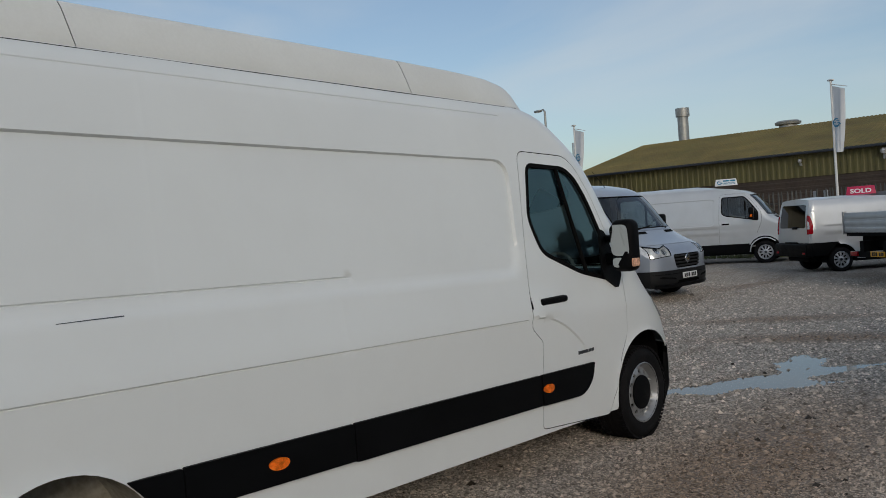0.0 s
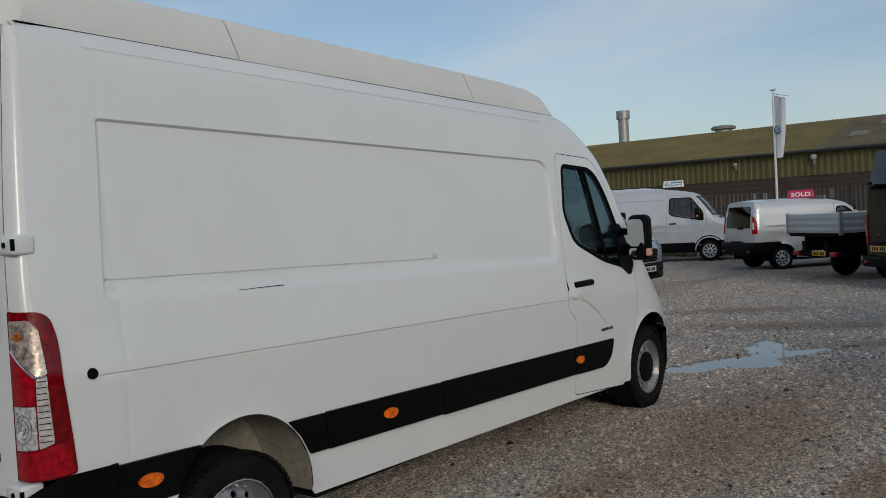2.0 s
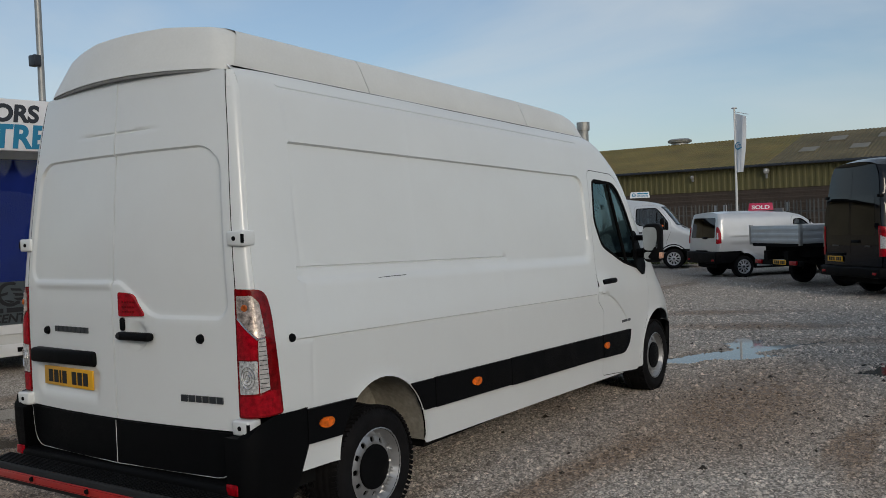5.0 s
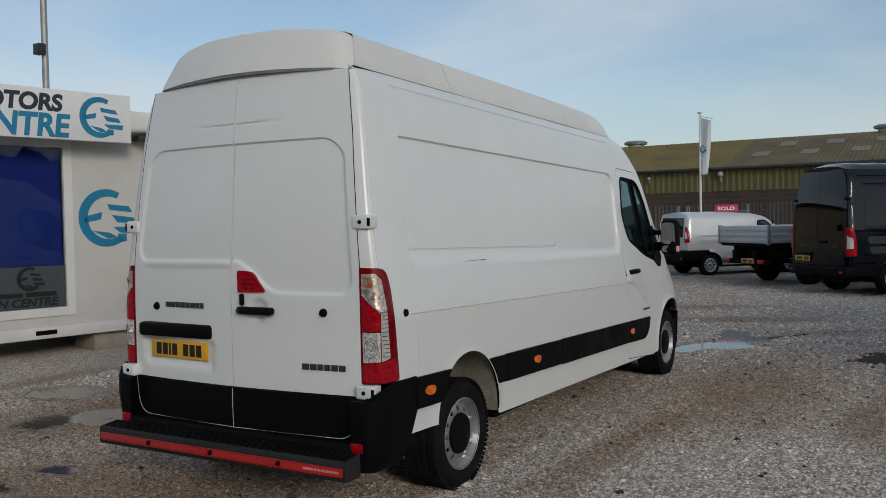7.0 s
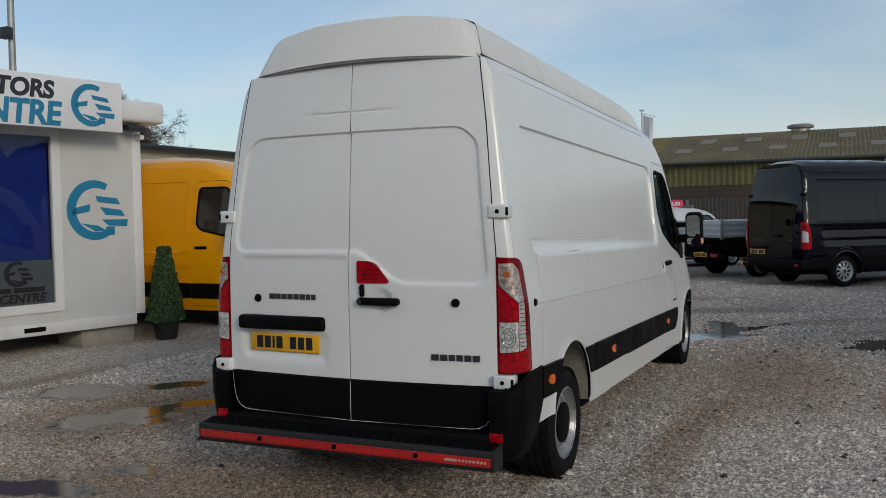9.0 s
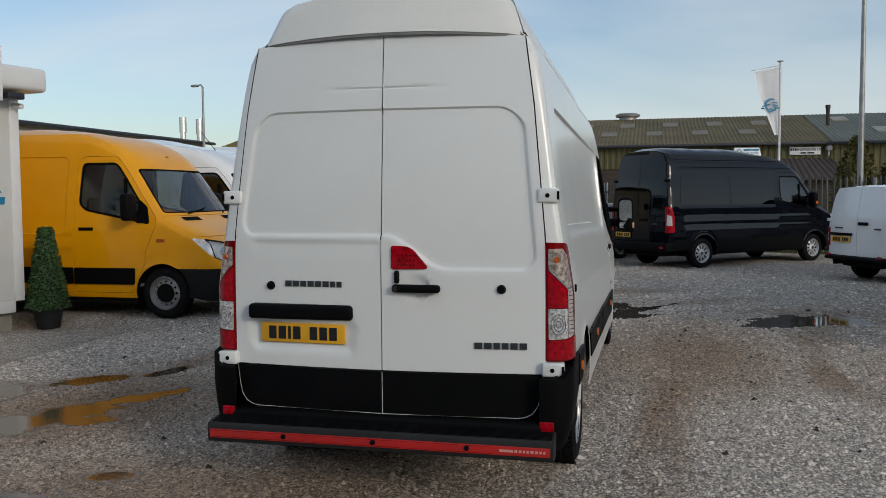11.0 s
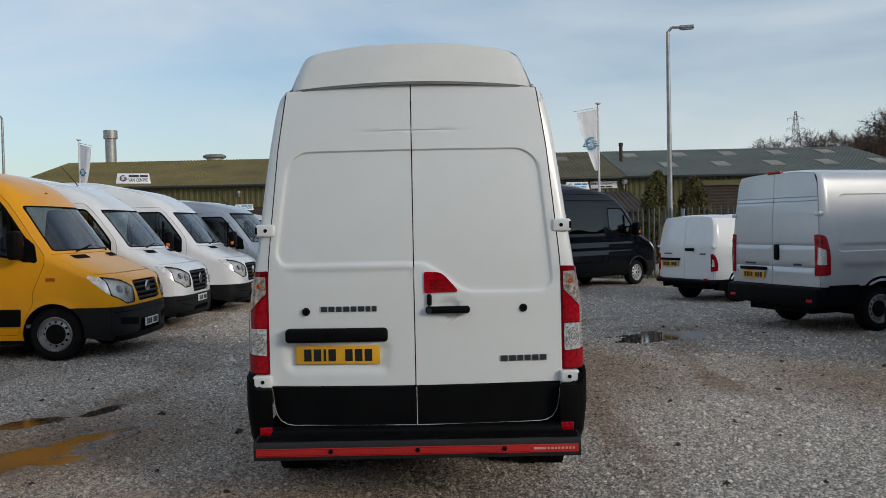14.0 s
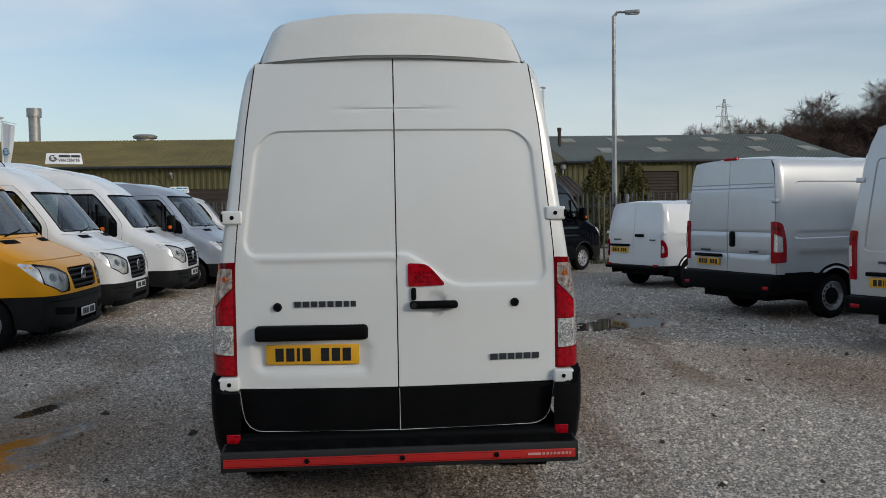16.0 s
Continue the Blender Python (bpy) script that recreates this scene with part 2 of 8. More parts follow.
def box_part(name, mat, parent, dims, bevel=0.01, label="", m=None, segments=2):
    return part(name, box(bmesh.new(), *dims, bevel=bevel, m=m, segments=segments), mat, parent, label)


def tube(bm, p0, p1, r0, r1=None, n=10):
    """A tapered rod from p0 to p1."""
    r1 = r0 if r1 is None else r1
    p0, p1 = Vector(p0), Vector(p1)
    d = p1 - p0
    m = Matrix.Translation((p0 + p1) / 2) @ d.to_track_quat("Z", "Y").to_matrix().to_4x4()
    bmesh.ops.create_cone(bm, cap_ends=True, segments=n, radius1=r0, radius2=r1, depth=d.length, matrix=m)
    return bm


def lathe(profile, n=32, axis="x"):
    """A bmesh turned from (radius, along) points about an axis."""
    verts, faces = [], []
    for i in range(n):
        a = 2 * math.pi * i / n
        for r, h in profile:
            verts.append((h, r * math.cos(a), r * math.sin(a)) if axis == "x" else (r * math.cos(a), r * math.sin(a), h))
    k = len(profile)
    for i in range(n):
        for j in range(k - 1):
            faces.append((i * k + j, i * k + j + 1, ((i + 1) % n) * k + j + 1, ((i + 1) % n) * k + j))
    bm = bmesh.new()
    vs = [bm.verts.new(v) for v in verts]
    for f in faces:
        bm.faces.new([vs[q] for q in f])
    bmesh.ops.remove_doubles(bm, verts=bm.verts[:], dist=1e-5)
    return bm


def inside(px, py, poly):
    """Which points lie inside a polygon."""
    res = np.zeros(len(px), bool)
    q = np.asarray(poly)
    for (x0, y0), (x1, y1) in zip(q, np.roll(q, -1, 0)):
        if y0 == y1:
            continue
        res ^= ((y0 > py) != (y1 > py)) & (px < (x1 - x0) * (py - y0) / (y1 - y0) + x0)
    return res


def edge_distance(px, py, poly, closed=True):
    """Distance of points to a polyline."""
    q = np.asarray(poly, float)
    pairs = list(zip(q, np.roll(q, -1, 0))) if closed else list(zip(q[:-1], q[1:]))
    best = np.full(np.shape(px), 1e9)
    for a, b in pairs:
        d = b - a
        t = np.clip(((px - a[0]) * d[0] + (py - a[1]) * d[1]) / max(d @ d, 1e-12), 0, 1)
        best = np.minimum(best, np.hypot(px - a[0] - t * d[0], py - a[1] - t * d[1]))
    return best


def signed(px, py, poly):
    """Signed distance to a polygon, negative inside."""
    d = edge_distance(px, py, poly)
    return np.where(inside(np.ravel(px), np.ravel(py), poly).reshape(np.shape(px)), -d, d)


def rounded(points, r, n=5):
    """A polygon with its corners rounded; r is one radius or one for each corner."""
    out, k = [], len(points)
    rs = [r] * k if isinstance(r, (int, float)) else r
    for i in range(k):
        p, a, b = Vector(points[i]), Vector(points[i - 1]), Vector(points[(i + 1) % k])
        if rs[i] <= 0:
            out.append(tuple(p))
            continue
        c = min(rs[i], (a - p).length * 0.48, (b - p).length * 0.48)
        s, e = p + (a - p).normalized() * c, p + (b - p).normalized() * c
        for j in range(n + 1):
            t = j / n
            out.append(tuple(s * (1 - t) ** 2 + p * 2 * t * (1 - t) + e * t ** 2))
    return out


def rect(u0, u1, v0, v1, r=0.0):
    q = [(u0, v0), (u1, v0), (u1, v1), (u0, v1)]
    return rounded(q, r) if r else q


def grown(poly, d):
    """A polygon moved outwards by d."""
    q = [Vector(p) for p in poly]
    area = sum(a.x * b.y - b.x * a.y for a, b in zip(q, q[1:] + q[:1]))
    s = 1 if area > 0 else -1
    out = []
    for i, p in enumerate(q):
        e0, e1 = p - q[i - 1], q[(i + 1) % len(q)] - p
        if e0.length < 1e-7 or e1.length < 1e-7:
            out.append(tuple(p))
            continue
        e0.normalize(), e1.normalize()
        n0, n1 = Vector((e0.y, -e0.x)), Vector((e1.y, -e1.x))
        m = (n0 + n1)
        m = m.normalized() / max(0.4, m.normalized().dot(n0)) if m.length > 1e-6 else n0
        out.append(tuple(p + m * d * s))
    return out


def sampled(poly, step, closed=True):
    out = []
    q = list(poly)
    for a, b in zip(q, q[1:] + (q[:1] if closed else [])):
        k = max(1, math.ceil(math.dist(a, b) / step))
        out += [(a[0] + (b[0] - a[0]) * i / k, a[1] + (b[1] - a[1]) * i / k) for i in range(k)]
    if not closed:
        out.append(tuple(q[-1]))
    return out


def panel(name, outer, fmap, mat, parent=None, holes=(), step=0.06, flange=0.012, lines=(), outward=(1, 0, 0), label="", sharp=38, offset=0.0):
    """A sheet over a flat outline with holes, carried onto a curved surface by fmap(u, v) and turned inwards at its rims.
    lines: creases that the sheet's edges follow."""
    from mathutils.geometry import delaunay_2d_cdt
    loops = [sampled(outer, step)] + [sampled(h, step) for h in holes]
    vs, es = [], []
    for lp in loops:
        k = len(vs)
        vs += lp
        es += [(k + i, k + (i + 1) % len(lp)) for i in range(len(lp))]
    opened = [sampled(q, step, False) for q in lines]
    for lp in opened:
        k = len(vs)
        vs += lp
        es += [(k + i, k + i + 1) for i in range(len(lp) - 1)]
    o = np.asarray(outer)
    gu, gv = np.meshgrid(np.arange(o[:, 0].min() + step / 2, o[:, 0].max(), step), np.arange(o[:, 1].min() + step / 2, o[:, 1].max(), step))
    gu, gv = gu.ravel(), gv.ravel()
    ok = inside(gu, gv, outer) & (edge_distance(gu, gv, outer) > step * 0.45)
    for h in holes:
        ok &= ~inside(gu, gv, h) & (edge_distance(gu, gv, h) > step * 0.45)
    for q in lines:
        ok &= edge_distance(gu, gv, q, False) > step * 0.35
    vs += list(zip(gu[ok], gv[ok]))
    rv, _, rf, *_ = delaunay_2d_cdt([Vector(v) for v in vs], es, [], 0, 1e-6)
    P = np.array([tuple(v) for v in rv])
    F = np.array([f for f in rf if len(f) == 3])
    c = P[F].mean(1)
    ok = inside(c[:, 0], c[:, 1], outer)
    for h in holes:
        ok &= ~inside(c[:, 0], c[:, 1], h)
    F = F[ok]
    used = np.unique(F)
    remap = -np.ones(len(P), int)
    remap[used] = np.arange(len(used))
    P, F = P[used], remap[F]
    X = np.stack(np.broadcast_arrays(*fmap(P[:, 0], P[:, 1])), 1).astype(float)
    fn = np.cross(X[F[:, 1]] - X[F[:, 0]], X[F[:, 2]] - X[F[:, 0]])
    if (fn @ np.asarray(outward, float)).sum() < 0:
        F, fn = F[:, ::-1], -fn
    vn = np.zeros_like(X)
    for k in range(3):
        np.add.at(vn, F[:, k], fn)
    vn /= np.maximum(np.linalg.norm(vn, axis=1, keepdims=True), 1e-12)
    if offset:
        X = X + vn * offset
    faces = F.tolist()
    nv = len(X)
    if flange:
        e = np.concatenate([F[:, [0, 1]], F[:, [1, 2]], F[:, [2, 0]]])
        key = np.sort(e, 1)
        _, inv, cnt = np.unique(key, axis=0, return_inverse=True, return_counts=True)
        rim = e[cnt[inv.ravel()] == 1]
        rv_ids = np.unique(rim)
        idx = -np.ones(nv, int)
        idx[rv_ids] = nv + np.arange(len(rv_ids))
        X = np.vstack([X, X[rv_ids] - vn[rv_ids] * flange])
        faces += [(b, a, idx[a], idx[b]) for a, b in rim]
    return mesh_object(name, X, faces, mat, parent, label, smooth=True, sharp=sharp)


def lettering(text, size, mat, at, parent=None, name="lettering", bold=0.0, depth=0.003, align="LEFT", stretch=1.0, slant=0.0):
    """Raised letters in the built-in font, as a mesh."""
    cu = bpy.data.curves.new(name, "FONT")
    cu.body, cu.size, cu.align_x, cu.offset, cu.extrude, cu.shear = text, size, align, bold, depth, slant
    tmp = bpy.data.objects.new(name, cu)
    scene.collection.objects.link(tmp)
    dg = bpy.context.evaluated_depsgraph_get()
    me = bpy.data.meshes.new_from_object(tmp.evaluated_get(dg))
    bpy.data.objects.remove(tmp)
    me.materials.clear()
    me.materials.append(mat)
    me.transform(Matrix.Diagonal((stretch, 1, 1, 1)))
    ob = new(name, me)
    if parent is not None:
        ob.parent = parent
    ob.matrix_local = at
    return ob


_BAR = []


def marks(parent, widths, gap, height, mat, at, depth=0.003, name="mark"):
    """A row of plain bars standing for writing, centred at a pose; each bar an object on one mesh a material."""
    me = next((q for m, q in _BAR if m is mat), None)
    if me is None:
        bm = box(bmesh.new(), -0.5, 0.5, -1, 1, -0.5, 0.5)
        me = bpy.data.meshes.new("bar")
        bm.to_mesh(me)
        bm.free()
        me.materials.append(mat)
        _BAR.append((mat, me))
    x = -(sum(widths) + gap * (len(widths) - 1)) / 2
    for w in widths:
        ob = new(name, me)
        ob.parent = parent
        ob.matrix_local = at @ Matrix.Translation((x + w / 2, 0, 0)) @ Matrix.Diagonal((w, depth, height, 1))
        x += w + gap


def number_plate(parent, x, y, z, mat, tilt=0.0, facing=-1, turn=0.0, wide=0.52, high=0.111):
    """A registration plate with bars for its marks. facing -1: seen from behind."""
    pl = part("number_plate", box(bmesh.new(), -wide / 2, wide / 2, -0.006, 0.006, -high / 2, high / 2, 0.004), mat, parent,
              "yellow registration plate" if mat is PLATE_Y else "white registration plate")
    pl.matrix_local = pose(x, y, z, tilt, 0, turn if facing < 0 else 180)
    marks(pl, [wide * 0.088, wide * 0.088, wide * 0.03, wide * 0.088], wide * 0.028, high * 0.66, INK, pose(-wide * 0.21, -0.007, 0), 0.0015)
    marks(pl, [wide * 0.088] * 3, wide * 0.028, high * 0.66, INK, pose(wide * 0.25, -0.007, 0), 0.0015)
    return pl


def smooth_curve(pairs):
    """A smooth function through (z, value) pairs (monotone cubic)."""
    q = np.asarray(sorted(pairs), float)
    x, y = q[:, 0], q[:, 1]
    h = np.diff(x)
    d = np.diff(y) / h
    m = np.zeros(len(x))
    m[0], m[-1] = d[0], d[-1]
    for i in range(1, len(x) - 1):
        m[i] = 0 if d[i - 1] * d[i] <= 0 else 2 / (1 / d[i - 1] + 1 / d[i])

    def f(t):
        t = np.clip(np.asarray(t, float), x[0], x[-1])
        i = np.clip(np.searchsorted(x, t) - 1, 0, len(h) - 1)
        s = (t - x[i]) / h[i]
        return (2 * s ** 3 - 3 * s ** 2 + 1) * y[i] + (s ** 3 - 2 * s ** 2 + s) * h[i] * m[i] + (-2 * s ** 3 + 3 * s ** 2) * y[i + 1] + (s ** 3 - s ** 2) * h[i] * m[i + 1]
    return f


def step01(t):
    t = np.clip(t, 0, 1)
    return t * t * (3 - 2 * t)


# ---- vans ----
class Shape:
    """The skin of a van: x to its right, y forward, z up; y = 0 at the rear doors."""

    def __init__(self, nose, width, corner, power=3.0, rear=((0, 0), (3, 0)), rake=0.0, rear_round=0.07):
        self.nose, self.width, self.corner, self.rear = (smooth_curve(q) for q in (nose, width, corner, rear))
        self.power, self.rake, self.rear_round = power, rake, rear_round

    def half(self, y, z):
        w, cd, yf = self.width(z), self.corner(z), self.nose(z)
        t = np.clip((y - (yf - cd)) / cd, 0, 0.9999)
        x = w * (1 - t ** self.power) ** (1 / self.power)
        r = self.rear_round
        s = np.clip(1 - (y - self.rear(z)) / r, 0, 1)
        return x - r * (1 - np.sqrt(np.maximum(1 - s * s, 0.0)))

    def side(self, hand=1, press=None):
        def f(y, z):
            x = self.half(y, z)
            if press is not None:
                x = x - press(y, z)
            return hand * x, y, z - self.rake * y
        return f

    def front(self):
        def f(x, z):
            w, cd, yf = self.width(z), self.corner(z), self.nose(z)
            t = np.clip(np.abs(x) / w, 0, 0.9999)
            y = yf - cd + cd * (1 - t ** self.power) ** (1 / self.power)
            return x, y, z - self.rake * y
        return f

    def back(self, press=None, bow=0.03):
        def f(x, z):
            w = self.width(z)
            y = self.rear(z) - bow * (1 - (x / w) ** 2)
            if press is not None:
                y = y + press(x, z)
            return x, y, z - self.rake * y
        return f

    def border(self, z, k=0.95):
        """Where the side meets the front."""
        return self.nose(z) - self.corner(z) + self.corner(z) * (1 - k ** self.power) ** (1 / self.power)


def arc(cx, cz, r, a0, a1, n=18):
    return [(cx + r * math.cos(radians(a0 + (a1 - a0) * i / n)), cz + r * math.sin(radians(a0 + (a1 - a0) * i / n))) for i in range(n + 1)]


def make_wheel(parent, x, y, R, hand, width=0.21, style="steel", cap=DARK, tread=False):
    """Tyre, rim with openings and centre cap; hand +1: outer face towards +x."""
    hub = R * 0.62
    tyre = part("wheel", lathe([(hub, -width / 2), (hub + 0.02, -width / 2 - 0.004), (R * 0.86, -width / 2 - 0.012), (R * 0.955, -width / 2 + 0.012), (R, -width / 2 + 0.04),
                                (R * 0.992, -0.045), (R, -0.04), (R, -0.008), (R * 0.99, 0.0), (R, 0.008), (R, 0.04), (R * 0.992, 0.045),
                                (R, width / 2 - 0.04), (R * 0.955, width / 2 - 0.012), (R * 0.86, width / 2 + 0.012), (R * 0.8, width / 2 + 0.014), (hub + 0.02, width / 2 + 0.004), (hub, width / 2), (hub, -width / 2)], 40),
                RUBBER, parent, "black rubber tyre on its wheel")
    tyre.matrix_local = pose(x, y, R - 0.008, 0, 0, 0 if hand > 0 else 180)
    if tread:
        bm = bmesh.new()
        for i in range(72):
            for dx, turn in ((width / 2 - 0.022, 14), (-width / 2 + 0.022, -14)):
                box(bm, dx - 0.026, dx + 0.026, -0.010, 0.010, R - 0.012, R + 0.003, m=Matrix.Rotation(2 * math.pi * (i + 0.5 * (dx < 0)) / 72, 4, "X") @ Matrix.Rotation(radians(turn), 4, "Z"))
        tagged(part("tread_block", bm, RUBBER, tyre, smooth=False), kind="stuff")
    r_out = hub + 0.004

    def dish(u, v):
        r = np.hypot(u, v) / r_out
        h = np.interp(r, [0, 0.3, 0.42, 0.62, 0.8, 0.88, 0.95, 1.0], [-0.012, -0.012, -0.03, -0.022, -0.035, -0.055, -0.012, 0.006])
        return width / 2 + h, u, v
    disc = arc(0, 0, r_out, 0, 360, 36)[:-1]
    if style == "steel":
        holes = [rounded([(math.cos(a + q) * r_out * rr, math.sin(a + q) * r_out * rr) for q, rr in ((-0.11, 0.64), (0.11, 0.64), (0.10, 0.80), (-0.10, 0.80))], 0.02, 3)
                 for a in (2 * math.pi * i / 12 for i in range(12))]
        rim = panel("rim", disc, dish, STEEL_RIM, tyre, holes=holes, step=0.017, flange=0.012, label="silver steel rim with round vent holes")
        part("hub_cap", lathe([(0, 0.012), (r_out * 0.38, 0.010), (r_out * 0.57, 0.002), (r_out * 0.61, -0.03)], 24), cap, rim, "dark plastic centre cap").location = (width / 2 - 0.012, 0, 0)
    else:
        k = 10 if style == "trim" else 5
        half = math.pi / k * (0.55 if style == "trim" else 0.62)
        holes = [rounded([(math.cos(a + q) * r_out * rr, math.sin(a + q) * r_out * rr) for q, rr in ((-half * 0.75, 0.42), (half * 0.75, 0.42), (half, 0.86), (-half, 0.86))], 0.03, 3)
                 for a in (2 * math.pi * i / k for i in range(k))]
        rim = panel("rim", disc, dish, HUBCAP, tyre, holes=holes, step=0.035, flange=0.02, label="silver wheel trim with cut-out spokes")
        part("hub_cap", lathe([(0, 0.012), (r_out * 0.16, 0.008), (r_out * 0.2, -0.01)], 20), BADGE, rim).location = (width / 2 - 0.012, 0, 0)
    part("brake_disc", lathe([(0.02, width / 2 - 0.1), (hub, width / 2 - 0.1)], 24), DARK, tyre)
    return tyre


def make_mirror(parent, x, y, z, hand, tall=0.40, wide=0.22, arm=0.16, lamp=True):
    """Door mirror: arm, housing, glass, lower wide-angle glass and indicator."""
    bm = bmesh.new()
    s = hand
    box(bm, min(x, x + s * arm), max(x, x + s * arm), y - 0.035, y + 0.045, z - tall * 0.32, z - tall * 0.18, 0.015)
    box(bm, min(x, x + s * arm), max(x, x + s * arm), y - 0.03, y + 0.04, z + tall * 0.12, z + tall * 0.24, 0.015)
    box(bm, min(x + s * arm * 0.7, x + s * arm), max(x + s * arm * 0.7, x + s * arm), y - 0.03, y + 0.04, z - tall * 0.3, z + tall * 0.22, 0.012)
    part("mirror_arm", bm, PLASTIC, parent, "black plastic mirror arm")
    x0, x1 = sorted((x + s * arm * 0.8, x + s * (arm * 0.8 + wide)))
    hs = part("mirror_housing", box(bmesh.new(), x0, x1, y - 0.055, y + 0.09, z - tall / 2, z + tall / 2, 0.05, 4), PLASTIC, parent, "black plastic door mirror housing")
    g = panel("mirror_glass", rect(x0 + 0.02, x1 - 0.02, z - tall * 0.18, z + tall / 2 - 0.02, 0.035), lambda u, v: (u, 0 * u + y - 0.058 + 0.06 * hand * (u - x), v), MIRROR, hs, step=0.05, flange=0.006, outward=(0, -1, 0), label="mirror glass")
    panel("wide_angle_glass", rect(x0 + 0.02, x1 - 0.02, z - tall / 2 + 0.02, z - tall * 0.2, 0.025), lambda u, v: (u, 0 * u + y - 0.058 + 0.06 * hand * (u - x), v), MIRROR, hs, step=0.05, flange=0.006, outward=(0, -1, 0))
    xe = x1 if hand > 0 else x0
    if lamp:
        box_part("mirror_indicator", AMBER, hs, (xe - 0.012, xe + 0.006, y - 0.01, y + 0.06, z - tall * 0.3, z - tall * 0.12), 0.006, "amber indicator")
    return hs


def make_interior(parent, sh, y0, y1, floor=0.75, belt=1.35, rake=0.0):
    """Cab lining: bulkhead, floor, dash, wheel and three seats."""
    w = float(sh.width(1.2)) - 0.08
    bm = bmesh.new()
    for z0, z1 in zip(np.linspace(floor - 0.2, belt + 0.75, 8)[:-1], np.linspace(floor - 0.2, belt + 0.75, 8)[1:]):
        wz = float(sh.width(z1)) - 0.07
        box(bm, -wz, wz, y0 - 0.1, y0 - 0.06, z0, z1)
    box(bm, -w, w, y0 - 0.1, y1, floor - 0.24, floor - 0.2)
    part("bulkhead", bm, LINING, parent)
    bm = bmesh.new()
    box(bm, -w + 0.02, w - 0.02, y1 - 0.25, y1 + 0.25, belt - 0.4, belt - 0.06, 0.08, 3)
    part("dashboard", bm, SEAT, parent, "dark dashboard")
    for x in (-0.55, -0.08, 0.52):
        bm = bmesh.new()
        box(bm, x - 0.22, x + 0.22, y0 + 0.12, y0 + 0.62, floor - 0.1, floor + 0.16, 0.06, 3)
        box(bm, x - 0.21, x + 0.21, y0 + 0.05, y0 + 0.19, floor + 0.1, floor + 0.72, 0.05, 3, m=Matrix.Translation((0, y0 + 0.1, floor + 0.1)) @ Matrix.Rotation(radians(8), 4, "X") @ Matrix.Translation((0, -y0 - 0.1, -floor - 0.1)))
        box(bm, x - 0.12, x + 0.12, y0 - 0.02, y0 + 0.08, floor + 0.74, floor + 0.95, 0.04, 3)
        part("seat", bm, SEAT, parent, "dark cloth seat with headrest")
    bm = bmesh.new()
    for i in range(20):
        a, b = 2 * math.pi * i / 20, 2 * math.pi * (i + 1) / 20
        q = [(0.52 + 0.19 * math.cos(t), y1 - 0.38 + 0.09 * math.sin(t), belt - 0.08 + 0.17 * math.sin(t)) for t in (a, b)]
        tube(bm, q[0], q[1], 0.014, n=6)
    tube(bm, (0.52, y1 - 0.38, belt - 0.08), (0.52, y1 - 0.1, belt - 0.2), 0.03, n=8)
    part("steering_wheel", bm, SEAT, parent)


